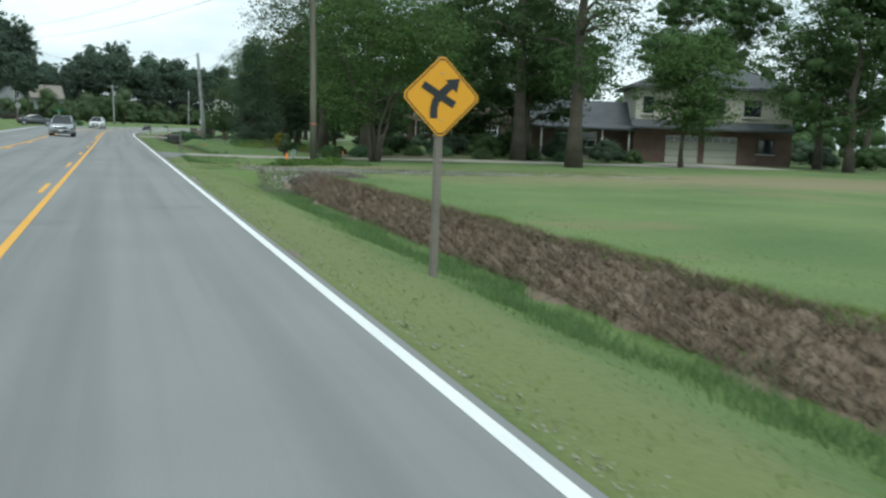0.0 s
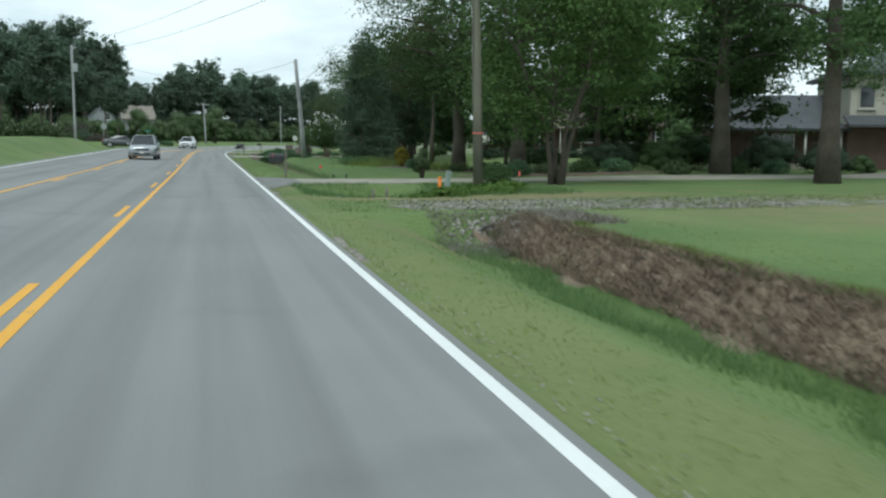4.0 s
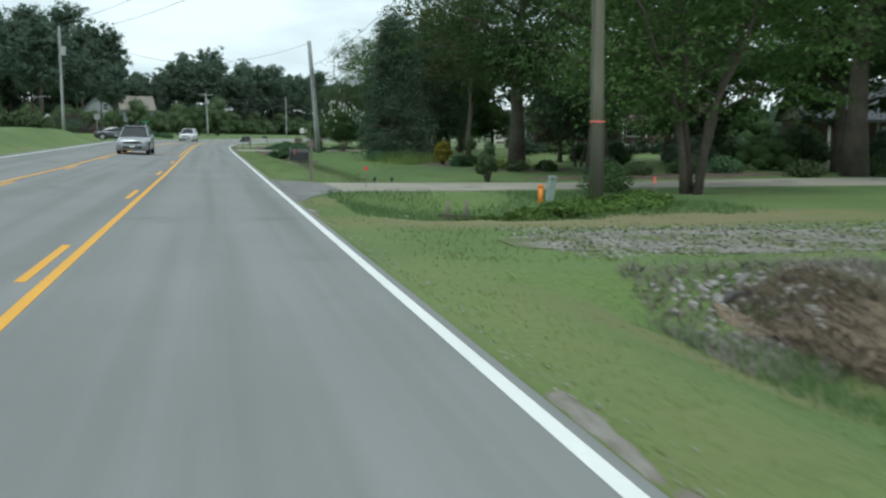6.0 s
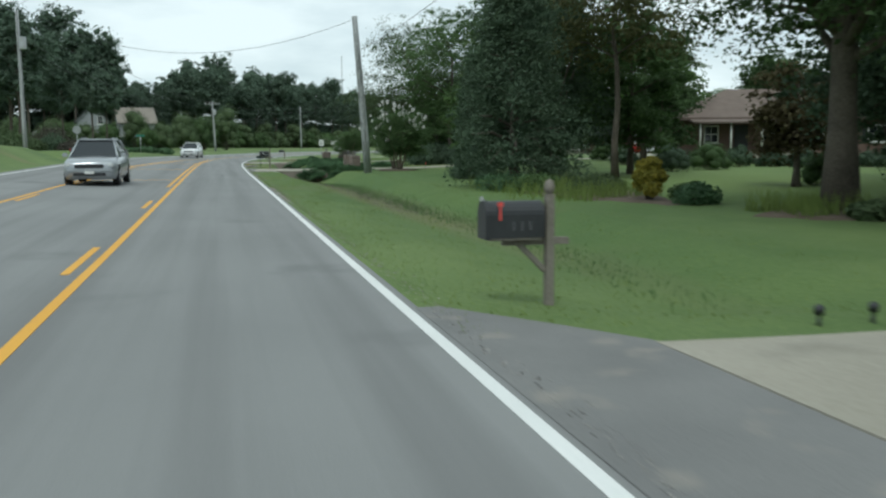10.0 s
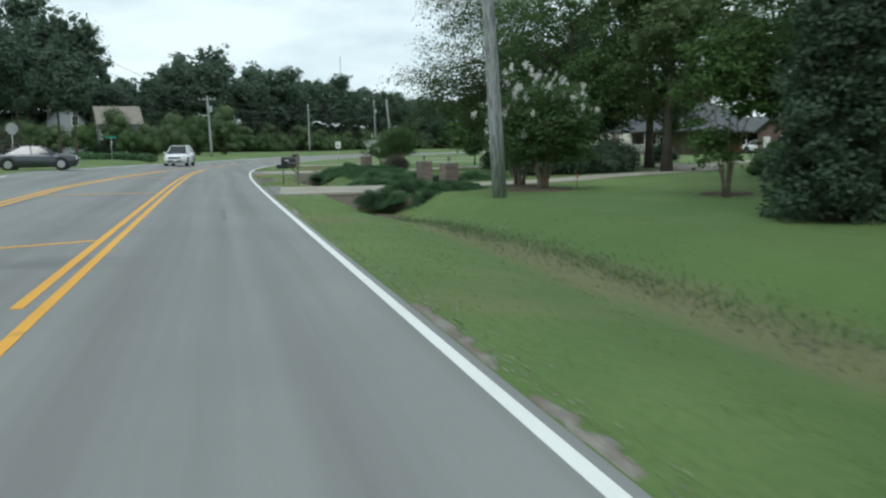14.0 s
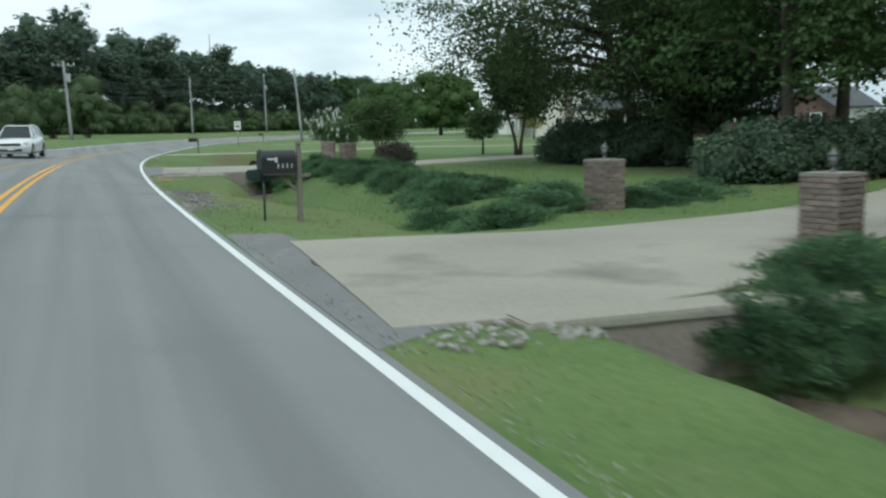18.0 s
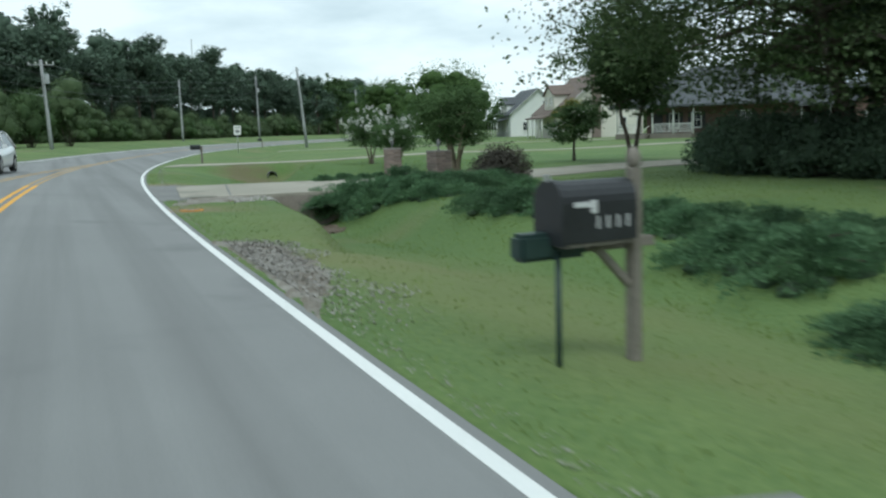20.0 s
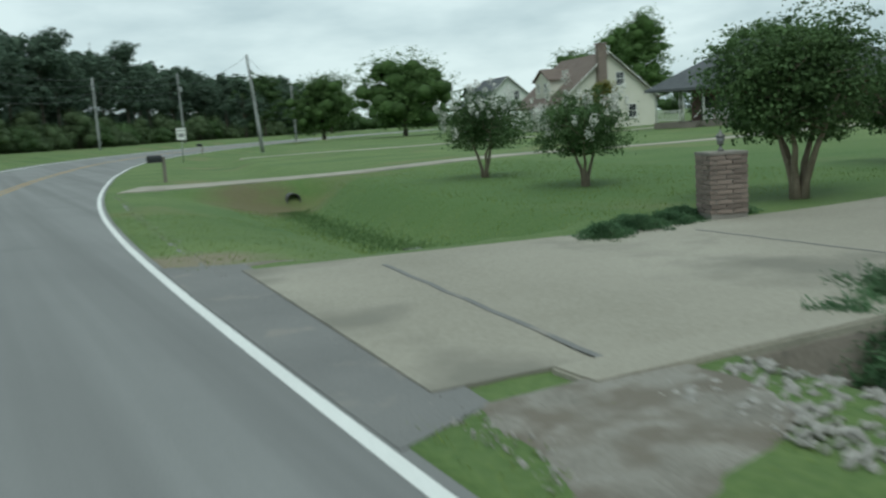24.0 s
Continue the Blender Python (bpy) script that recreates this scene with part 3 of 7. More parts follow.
def ground_z(x, y):
    x, y = np.asarray(x, float), np.asarray(y, float)
    d = x - edge_x(y)
    depth, mid = ditch(y)
    lip = np.interp(y, [60, 98, 103, 109.6, 112, 120, 126, 132, 139.2, 141], [0.9, 0.9, 1.9, 1.8, 0.9, 0.9, 1.2, 2.4, 2.8, 0.9])
    foot = np.where(lip > 1.3, lip + 0.9, np.maximum(mid, lip + 1.0))
    near = ramp01(d, lip, foot)
    far = 1 - ramp01(d, mid + np.where(y < 38, 0.15, 0.35), mid + np.where(y < 38, 1.45, 2.3))
    right = -depth * near * far - 0.02 * np.clip(d, 0, 1) + 0.10 * ramp01(d, 6, 20) + 0.35 * ramp01(d, 30, 90) + 0.45 * np.exp(-((x - 54) / 22) ** 2 - ((y - 140) / 24) ** 2)
    right = right + np.where(d > 6, 0.05 * np.sin(x * 0.31 + 1) * np.sin(y * 0.23), 0) * ramp01(d, 6, 10)
    dl = -d
    fe = far_edge(y)
    over = dl - fe - 0.5
    street = ramp01(y, 119, 122) * (1 - ramp01(y, 134, 138))
    rise = np.interp(y, [60, 110, 145, 180, 240], [1.15, 1.25, 0.55, 0.35, 0.5])
    left = road_z(np.minimum(dl, fe + 0.5), y) + ramp01(over, 0.3, 4.2) * rise * (1 - street) + street * 0.012 * np.clip(over, 0, 60) + 0.5 * ramp01(over, 6, 40)
    under = road_z(np.clip(dl, 0, None), y) - 0.09
    return np.where(d > 0.14, right, np.where(over < 0.0, under, left))


# ---- ground ----
def ground():
    ys = np.concatenate([np.array([-900, -400, -200, -120, -80, -50]), np.arange(-30, -4, 2.0), np.arange(-4, 36, 0.6), np.arange(36, 60, 0.35), np.arange(60, 100, 0.8),
                         np.arange(100, 106, 0.5), np.arange(106, 110.5, 0.125), np.arange(110.5, 136, 0.5), np.arange(136, 139.6, 0.12), np.arange(139.6, 172, 0.5), np.arange(172, 260, 2.0), np.arange(260, 420, 10), np.array([450, 520, 650, 900, 1400, 2600])])
    ds = np.concatenate([np.array([-2500, -1200, -600, -300, -180, -120, -90, -70]), np.arange(-60, -24, 3.0), np.arange(-24, -8, 0.5), np.array([-7.5, -6, -3, 0, 0.13, 0.15]),
                         np.array([0.3, 0.45]),
                         np.arange(0.6, 9, 0.22), np.arange(9, 24, 0.8), np.arange(24, 70, 3.0), np.array([75, 90, 120, 180, 300, 600, 1200, 2500])])
    yy, dd = np.meshgrid(ys, ds, indexing="ij")
    xx = edge_x(yy) + dd
    zz = ground_z(xx, yy)
    lump = np.sin(xx * 3.1 + yy * 1.7) * np.sin(yy * 2.3 - xx) * 0.014 + np.sin(xx * 7.3) * np.sin(yy * 6.1) * 0.008
    zz = zz + np.where((dd > 0.6) & (dd < 24), lump, 0)
    r, c = zz.shape
    verts = np.stack([xx, yy, zz], -1).reshape(-1, 3)
    faces = [(i * c + j, i * c + j + 1, (i + 1) * c + j + 1, (i + 1) * c + j) for i in range(r - 1) for j in range(c - 1)]
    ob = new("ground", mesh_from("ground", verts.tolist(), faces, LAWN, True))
    tagged(ob, "mown green lawn with dry patches and a roadside ditch", "grass", kind="structure")
    return ob


def strip(name, rows, mat, label, category, kind="structure", thick=0.06):
    """A solid band given by rows of two edges (left point, right point)."""
    n = len(rows)
    verts = [p for r in rows for p in r] + [(p[0], p[1], p[2] - thick) for r in rows for p in r]
    b = 2 * n
    faces = []
    for i in range(n - 1):
        l0, r0, l1, r1 = 2 * i, 2 * i + 1, 2 * i + 2, 2 * i + 3
        faces += [(l0, r0, r1, l1), (b + l0, b + l1, b + r1, b + r0), (l0, l1, b + l1, b + l0), (r0, b + r0, b + r1, r1)]
    faces += [(0, b, b + 1, 1), (2 * n - 2, 2 * n - 1, b + 2 * n - 1, b + 2 * n - 2)]
    me = mesh_from(name, verts, faces, mat)
    ob = new(name, me)
    return tagged(ob, label, category, kind=kind)


def road():
    ys = np.concatenate([np.arange(-60, 100, 4.0), np.arange(100, 260, 2.0), np.arange(260, 520, 8.0)])
    cols = [-0.24, -0.1, 0.6, 1.7, 3.4, 5.4, 7.2, 9.0]
    verts, faces = [], []
    for y in ys:
        ex = float(edge_x(y))
        rag = 0.05 * math.sin(y * 1.3) + 0.04 * math.sin(y * 3.7)
        wide = 0.42 * float(ramp01(y, 134, 141)) * (1 - float(ramp01(y, 160, 172)))
        for k, dl in enumerate(cols + [float(far_edge(y)) + 0.5]):
            dl = min(dl, float(far_edge(y)) + 0.45) if k < len(cols) else dl
            off = dl - (rag + wide if k == 0 else 0)
            verts.append((ex - off, y, float(road_z(max(dl, -0.1), y)) if k else -0.012))
    c = len(cols) + 1
    for i in range(len(ys) - 1):
        for j in range(c - 1):
            faces.append((i * c + j, (i + 1) * c + j, (i + 1) * c + j + 1, i * c + j + 1))
    n = len(verts)
    verts += [(v[0], v[1], v[2] - 0.07) for v in verts]
    for i in range(len(ys) - 1):
        faces.append((i * c, n + i * c, n + (i + 1) * c, (i + 1) * c))
        faces.append((i * c + c - 1, (i + 1) * c + c - 1, n + (i + 1) * c + c - 1, n + i * c + c - 1))
    ob = new("road", mesh_from("road", verts, faces, ASPHALT, False))
    return tagged(ob, "grey worn asphalt road that bends away past lawns", "road", kind="structure")


def paint(name, y0, y1, dl, width, mat, label, step=2.0, group=""):
    """A painted line on the road, dl to the left of the near edge line."""
    n = max(2, int((y1 - y0) / step) + 1)
    rows = []
    for i in range(n):
        y = y0 + (y1 - y0) * i / (n - 1)
        q = float(dl(y)) if callable(dl) else dl
        x = float(edge_x(y)) - q
        s = (float(edge_x(y + 0.5)) - float(edge_x(y - 0.5)))
        w = width / 2 * math.sqrt(1 + s * s)
        rows.append(((x - w, y, float(road_z(q + w, y)) + 0.005), (x + w, y, float(road_z(max(q - w, 0), y)) + 0.005)))
    ob = strip(name, rows, mat, label, "road marking", thick=0.004)
    if group:
        ob["group"] = group
    return ob


YWORN = 147.0
ground()
road()
paint("edge_line", -50, 420, 0.0, 0.11, WHITE_LINE, "solid white edge line painted on the asphalt")
paint("far_edge_line", -50, 121, far_edge, 0.11, WHITE_LINE, "solid white line along the far edge of the road")
paint("far_edge_line", 137, 420, far_edge, 0.11, WHITE_LINE, "solid white line along the far edge of the road")
paint("yellow_line", -50, YWORN, 3.33, 0.12, YELLOW, "solid yellow centre line on the asphalt")
paint("yellow_line", YWORN, 420, 3.35, 0.12, YELLOW_WORN, "worn yellow centre line on the asphalt")
paint("yellow_line", 86.3, YWORN, 3.58, 0.12, YELLOW, "second solid yellow line of the double centre line")
paint("yellow_line", YWORN, 420, 3.60, 0.12, YELLOW_WORN, "worn second yellow line of the double centre line")
paint("yellow_line", 139, 171, far_yellow, 0.12, YELLOW_WORN, "worn yellow line beyond the turning lane")
paint("yellow_line", -50, 139, far_yellow, 0.12, YELLOW, "solid yellow line beyond the turning lane")
paint("yellow_line", 139, 168, lambda y: far_yellow(y) - 0.25 if y < 166 else 3.63, 0.12, YELLOW_WORN, "worn inner yellow line beyond the turning lane")
paint("yellow_line", 86.3, 139, lambda y: far_yellow(y) - 0.25, 0.12, YELLOW, "inner yellow line beyond the turning lane")
for i in range(-3, 6):
    y0 = 13.4 + 12.19 * i
    if y0 + 3.1 < 86:
        paint("yellow_dash", y0, y0 + 3.15, 3.58, 0.11, YELLOW, "short yellow dash beside the solid centre line", group="dashes of the turning lane")
    if y0 + 5.1 < 86:
        paint("yellow_dash", y0 + 2, y0 + 5.15, 6.92, 0.11, YELLOW, "short yellow dash beside the solid centre line", group="dashes of the turning lane")
for y1 in (93.0, 109.8, 126.6):
    q0, q1 = 3.66, far_yellow(y1 - 3.2) - 0.31
    rows = []
    for i in range(6):
        f = i / 5
        q = q0 + (q1 - q0) * f
        y = y1 - 3.2 * f
        x = float(edge_x(y)) - q
        rows.append(((x, y + 0.1, float(road_z(q, y)) + 0.005), (x, y - 0.1, float(road_z(q, y)) + 0.005)))
    tagged(strip("yellow_hatch", rows, YELLOW, "slanting yellow bar across the painted median", "road marking", thick=0.004), group="bars of the painted median")

rows = [((-8.6, 121.5, float(road_z(10.7, 121)) - 0.01), (-8.6, 137.0, float(road_z(10.7, 136)) - 0.01)), ((-10.5, 123.0, 0.49), (-10.5, 134.5, 0.58))]
rows += [((-12.5, 124.0, 0.56), (-12.5, 133.0, 0.60)), ((-20, 124.5, 0.72), (-20, 132.5, 0.72)), ((-60, 125.5, 1.7), (-60, 133, 1.7))]
strip("side_road", rows, ASPHALT, "grey asphalt side road that joins the main road", "road", thick=0.25)


# ---- driveways ----
def drive(name, mid, mat, label, lift=0.02, thick=0.2):
    """A drive given by rows of middle x, y and half width across its own line."""
    at = np.concatenate([[0], np.cumsum([math.hypot(b[0] - a[0], b[1] - a[1]) for a, b in zip(mid, mid[1:])])])
    n = int(at[-1] / 0.7) + 2
    line = np.array([[np.interp(t, at, [m[k] for m in mid]) for k in range(3)] for t in np.linspace(0, at[-1], n)])
    for _ in range(4):
        line[1:-1] = (line[:-2] + 2 * line[1:-1] + line[2:]) / 4
    cols, verts, faces = 7, [], []
    for i, (x, y, w) in enumerate(line):
        t = Vector(line[min(i + 1, n - 1)][:2] - line[max(i - 1, 0)][:2]).normalized()
        for j in range(cols):
            f = (1 - 2 * j / (cols - 1)) * w
            px, py = x - t.y * f, y + t.x * f
            g = float(ground_z(max(px, 2.6), py))
            verts.append((px, py, max(g, 0.5 * g) + lift + 0.012 * (0 < j < cols - 1)))
    m = len(verts)
    verts += [(p[0], p[1], p[2] - thick) for p in verts]
    for i in range(n - 1):
        for j in range(cols - 1):
            k = i * cols + j
            faces.append((k, k + 1, k + cols + 1, k + cols))
        for k, q in ((i * cols, (i + 1) * cols), ((i + 2) * cols - 1, (i + 1) * cols - 1)):
            faces.append((k, q, q + m, k + m))
    faces.append((*range(cols - 1, -1, -1), *range(m, m + cols)))
    faces.append((*range(m - cols, m), *range(2 * m - 1, 2 * m - cols - 1, -1)))
    return tagged(new(name, mesh_from(name, verts, faces, mat)), label, "driveway", kind="structure")


strip("driveway_apron", [((1.97, y, 0.004), (x, y, 0.004 if x < 2.7 else float(ground_z(x, y)) * 0.5 + 0.018)) for y, x in ((49.0, 2.15), (50.4, 2.5), (51.4, 2.95), (52.2, 3.45), (53.5, 3.52), (55.5, 3.52), (56.8, 3.5), (57.6, 3.0), (58.8, 2.2))], ASPHALT_OLD,
      "patched grey asphalt apron of a driveway", "driveway", thick=0.12)
drive("driveway", [(3.5, 54.5, 2.25), (5, 54.5, 2.1), (9, 54.8, 1.95), (14, 55.2, 1.9), (22, 55.6, 1.9), (30, 56.5, 2.2), (38, 58.5, 4.0), (42, 60, 5)], CONCRETE, "pale concrete driveway with dark joints")
drive("gravel_driveway", [(4.2 + 0.42 * i, 40.5 - 0.0012 * i * i, min(1.7, 0.5 + 0.3 * i) - 0.02 * i + 0.25 * math.sin(2.3 * i) + 0.15 * math.sin(5.1 * i)) for i in range(46)], TRACK, "thin grey gravel track worn into the grass", 0.0, 0.15)
drive("driveway", [(2.55, 112.9, 3.1), (4.8, 112.7, 3.05), (7.3, 113.1, 2.2), (11, 114.6, 1.5), (16, 116.3, 1.5), (22, 119.5, 1.5), (27, 124.5, 1.5), (29, 131, 1.5), (27, 138, 1.5),
                   (22.5, 142, 1.6), (17.5, 142.7, 1.8), (12.5, 142.2, 2.3), (8.5, 142.0, 2.9), (5.5, 142.4, 3.0), (3.3, 142.6, 3.2)], CONCRETE, "curved pale concrete driveway that loops past two gates")
drive("driveway", [(28, 128, 1.4), (36, 133, 1.4), (44, 139, 2.0), (47, 142, 3)], CONCRETE, "pale concrete branch of a driveway")
drive("driveway", [(6.2, 169.4, 1.9), (8, 168.6, 1.5), (12, 168.2, 1.15), (20, 169.3, 1.1), (35, 168.6, 1.1), (52, 168, 1.2), (75, 172, 1.3)], CONCRETE, "narrow pale concrete driveway across the lawn")
drive("driveway", [(20, 203.5, 1.2), (30, 201, 1.1), (45, 200, 1.1), (62, 199, 1.2)], CONCRETE, "narrow pale concrete driveway across the lawn")

# ---- poles and wires ----
GUARD = material("faded_orange_plastic", (0.32, 0.09, 0.06), (0.42, 0.14, 0.09), 0.6, 3.0, 20.0, 0.0)
RED_TAPE = material("pink_tape", (0.7, 0.12, 0.1), (0.85, 0.2, 0.16), 0.6, 3.0, 20.0, 0.0)
def utility_pole(x, y, z, height, lean, mat, label, r=0.15, arm=0.0, can=0.0, ring=0.0):
    top = thing("utility_pole", x, y, z, label, "utility pole", "poles along the road")
    lx, ly = lean
    pts = [(lx * f, ly * f, height * f - 0.3 * (f == 0)) for f in (0, 0.25, 0.5, 0.75, 1)]
    tube("shaft", pts, [r * (1.08 - 0.35 * i / 4) for i in range(5)], mat, top, 14)
    if arm:
        boxed("crossarm", (arm, 0.09, 0.11), POLE_WOOD, top, (lx, ly, height - 0.45), 0.008)
        for k in (-0.46, -0.2, 0.2, 0.46):
            tube("insulator", [(lx + k * arm, ly, height - 0.4), (lx + k * arm, ly, height - 0.2)], [0.035, 0.05], WHITE, top, 8)
    if can:
        bm = bmesh.new()
        bmesh.ops.create_cone(bm, cap_ends=True, segments=16, radius1=0.24, radius2=0.24, depth=0.85)
        bmesh.ops.bevel(bm, geom=list(bm.edges), offset=0.02, segments=1, affect="EDGES")
        t = part("transformer", bm, STEEL, top, "grey cylindrical transformer")
        f = can / height
        t.location = (lx * f + 0.3, ly * f - 0.2, can)
        tube("bracket", [(lx * f, ly * f, can), (lx * f + 0.3, ly * f - 0.2, can)], 0.04, STEEL, top, 6)
    if ring:
        f = ring / height
        tube("band", [(lx * f, ly * f, ring - 0.02), (lx * f, ly * f, ring + 0.02)], r * 1.07 + 0.004, RED_TAPE, top, 14, "strip of pink-red tape")
    return top




def wire(name, a, b, sag, r=0.013, label="thin black overhead cable"):
    a, b = Vector(a), Vector(b)
    pts = [a.lerp(b, i / 16) - Vector((0, 0, sag * 4 * (i / 16) * (1 - i / 16))) for i in range(17)]
    v, f = tube_data(pts, [r] * 17, 5)
    return tagged(new(name, mesh_from(name, v, f, BLACK, True)), label, "cable", "overhead cables")


utility_pole(8.94, 48.13, 0.05, 11.0, (-0.30, 0), POLE_GREEN, "tall brown-green wooden utility pole with a pink tape band", 0.16, ring=1.82)
utility_pole(8.72, 104.3, -0.12, 9.0, (-0.86, -1.2), POLE_WOOD, "leaning grey weathered wooden utility pole", 0.212)
v = thing("cable_guard", 8.52, 104.3, -0.1, "thin red-orange plastic guard beside the utility pole", "marker post")
tube("strip", [(0.04, 0, -0.1), (0.01, -0.05, 0.45), (-0.02, -0.1, 0.9)], 0.018, GUARD, v, 8)
utility_pole(-13.4, 122.4, float(ground_z(-13.4, 122.4)), 10.6, (-0.1, 0), POLE_WOOD, "wooden utility pole with a grey transformer among pines", 0.15, can=8.3)
utility_pole(-0.3, 205, 0.55, 8.3, (-0.35, 0), POLE_WOOD, "grey wooden utility pole with crossarm and transformer", 0.17, arm=2.2, can=6.6)
utility_pole(18.9, 267.3, 0.4, 10.3, (-0.1, 0), POLE_WOOD, "grey wooden utility pole at the edge of woodland", 0.17)
utility_pole(39.6, 308.7, 0.4, 13.4, (-0.2, 0), POLE_WOOD, "grey wooden utility pole at the edge of woodland", 0.2, can=10.5)
utility_pole(27.45, 221.7, 0.0, 9.35, (-0.8, 0), POLE_WOOD, "grey wooden utility pole standing on a lawn", 0.17)
utility_pole(60, 305, 0.2, 10.5, (-0.2, 0), POLE_WOOD, "distant grey wooden utility pole", 0.17)
P1, P2, PL = (8.64, 48.13, 10.6), (8.08, 103.2, 8.8), (-13.45, 122.4, 11.6)
wire("power_cable", P1, PL, 1.1)
wire("power_cable", (8.7, 48.1, 9.3), (-13.45, 122.4, 10.7), 1.3)
wire("power_cable", P2, PL, 2.6)
wire("power_cable", (8.2, 103.4, 7.0), (8.7, 48.1, 9.6), 0.9)
for dz in (0, 0.8, 1.9, 2.5):
    wire("power_cable", (-0.6 - dz, 205, 8.6 - dz), (18.8, 267.3, 10.5 - dz), 0.8, 0.02)
    wire("power_cable", (18.8, 267.3, 10.5 - dz), (39.4, 308.7, 13.4 - 1.5 * dz), 0.6, 0.02)
    wire("power_cable", (-0.6 - dz, 205, 8.6 - dz), (-13.45, 122.4, 11.4 - dz), 1.2, 0.016)
wire("power_cable", (26.7, 221.7, 9.2), (59.8, 305, 10.4), 1.0, 0.016)
wire("power_cable", (26.7, 221.7, 9.2), (39.4, 308.7, 12), 1.0, 0.016)

# ---- trees of the near side ----
def gz(x, y):
    return float(ground_z(x, y))


tree("red_cedar", 10.8, 82.9, gz(10.8, 82.9) - 0.1, 9.0, 2.6, 0.0, LEAF_DARK, BARK, "dense dark green cedar with foliage to the ground", 11, 60000, 0.062, 0.2, 60, shape="cone", clump=0.5, near=True)
tree("oak_tree", 13.7, 68.2, gz(13.7, 68.2), 14, 6.2, 2.2, LEAF_OAK, BARK, "tall oak with a straight dark trunk and wide crown", 12, 34000, 0.092, 0.36, 44, clump=0.34, shell=0.35)
tree("oak_tree", 15.5, 63.2, gz(15.5, 63.2), 15, 7.2, 2.0, LEAF_OAK, BARK, "broad oak with a thick flared trunk", 13, 40000, 0.09, 0.40, 48, clump=0.28, shell=0.35)
tree("sapling_tree", 16.7, 87.0, gz(16.7, 87), 12, 4.1, 2.4, LEAF_RUST, BARK, "slender tree with thinning rust-green leaves", 14, 19000, 0.088, 0.16, 18)
tree("maple_tree", 12.6, 50.3, gz(12.6, 50.3), 9.5, 5.0, 1.4, LEAF_MAPLE, BARK, "light green tree with several trunks beside the driveway", 15, 33000, 0.082, 0.17, 40, stems=4, clump=0.29, shell=0.35)
tree("pine_tree", 24.9, 59.6, gz(24.9, 59.6), 17, 5.0, 3.4, LEAF_OAK, BARK, "tall dark pine with a thick trunk", 16, 30000, 0.1, 0.45, 34)
tree("pine_tree", 24.3, 50.5, gz(24.3, 50.5), 19, 5.2, 3.0, LEAF_OAK, BARK, "tall dark pine in front of the house", 17, 30000, 0.1, 0.42, 34)
tree("maple_tree", 34.4, 55, gz(34.4, 55), 8.0, 3.8, 2.2, LEAF_MAPLE, BARK, "small green tree in front of the garage", 18, 26000, 0.095, 0.16, 30)
tree("maple_tree", 20, 79, gz(20, 79), 4.6, 2.1, 0.9, LEAF_REDDISH, BARK, "small dark red-brown maple before the low house", 20, 8000, 0.11, 0.14, 20)
tree("oak_tree", 29, 83, gz(29, 83), 13, 5.5, 1.9, LEAF_OAK, BARK, "shady oak in the garden", 21, 7500, 0.163, 0.3, 20, core=0.55)
tree("oak_tree", 26.8, 76.6, gz(26.8, 76.6), 9.5, 4.2, 0.8, LEAF_OAK, BARK, "dense leafy tree in the garden", 64, 9000, 0.15, 0.22, 28, core=0.55)
tree("oak_tree", 20.1, 92.8, gz(20.1, 92.8), 8.5, 2.9, 0.4, LEAF_OAK, BARK, "dense leafy tree beyond the cedar", 66, 9000, 0.12, 0.16, 24, core=0.5)
tree("oak_tree", 44, 91, gz(44, 91), 14, 6, 3.2, LEAF_OAK, BARK, "shady oak in the back garden", 23, 7000, 0.177, 0.3, 18, core=0.55)
tree("pine_tree", 48, 58, gz(48, 58), 13, 4.6, 1.6, LEAF_OAK, BARK, "dark tree beside the house", 24, 26000, 0.12, 0.3, 40)
tree("oak_tree", 46.5, 53.3, gz(46.5, 53.3), 14, 5.2, 1.6, LEAF_OAK, BARK, "large dark tree at the side of the house", 25, 8500, 0.163, 0.34, 22, core=0.55)
tree("oak_tree", 50, 79, gz(50, 79), 16.5, 5.5, 3, LEAF_OAK, BARK, "tall tree behind the house", 65, 8000, 0.18, 0.3, 30, core=0.5)
tree("oak_tree", 58, 82, gz(58, 82), 17, 6.5, 4, LEAF_OAK, BARK, "tall tree behind the house", 26, 7000, 0.190, 0.35, 20, core=0.55)
tree("oak_tree", 66, 72, gz(66, 72), 14, 6, 4, LEAF_MAPLE, BARK, "tall tree behind the house", 27, 6500, 0.190, 0.35, 18, core=0.55)
tree("oak_tree", 27.5, 64, gz(27.5, 64), 13, 5.2, 1.7, LEAF_OAK, BARK, "shady oak in the garden", 46, 8500, 0.16, 0.3, 24, core=0.55)
tree("oak_tree", 23.4, 71.3, gz(23.4, 71.3), 15, 6.0, 2.1, LEAF_OAK, BARK, "shady oak in the garden", 47, 9000, 0.16, 0.2, 24, core=0.55)
tree("oak_tree", 55, 46, gz(55, 46), 13, 5.2, 2.0, LEAF_OAK, BARK, "dark leafy tree near the house", 49, 6500, 0.18, 0.3, 22, core=0.55)
tree("oak_tree", 25, 137, gz(25, 137), 11.5, 5.0, 2.0, LEAF_OAK, BARK, "dense green tree on the lawn", 51, 7500, 0.15, 0.28, 22, core=0.55)
tree("oak_tree", 26, 129, gz(26, 129), 12, 5.2, 2.2, LEAF_OAK, BARK, "dense green tree on the lawn", 52, 7000, 0.16, 0.28, 22, core=0.55)
tree("oak_tree", 33, 118, gz(33, 118), 11, 4.8, 2.2, LEAF_BIRCH, BARK, "grey-green tree on the lawn", 53, 7000, 0.16, 0.26, 20, core=0.55)
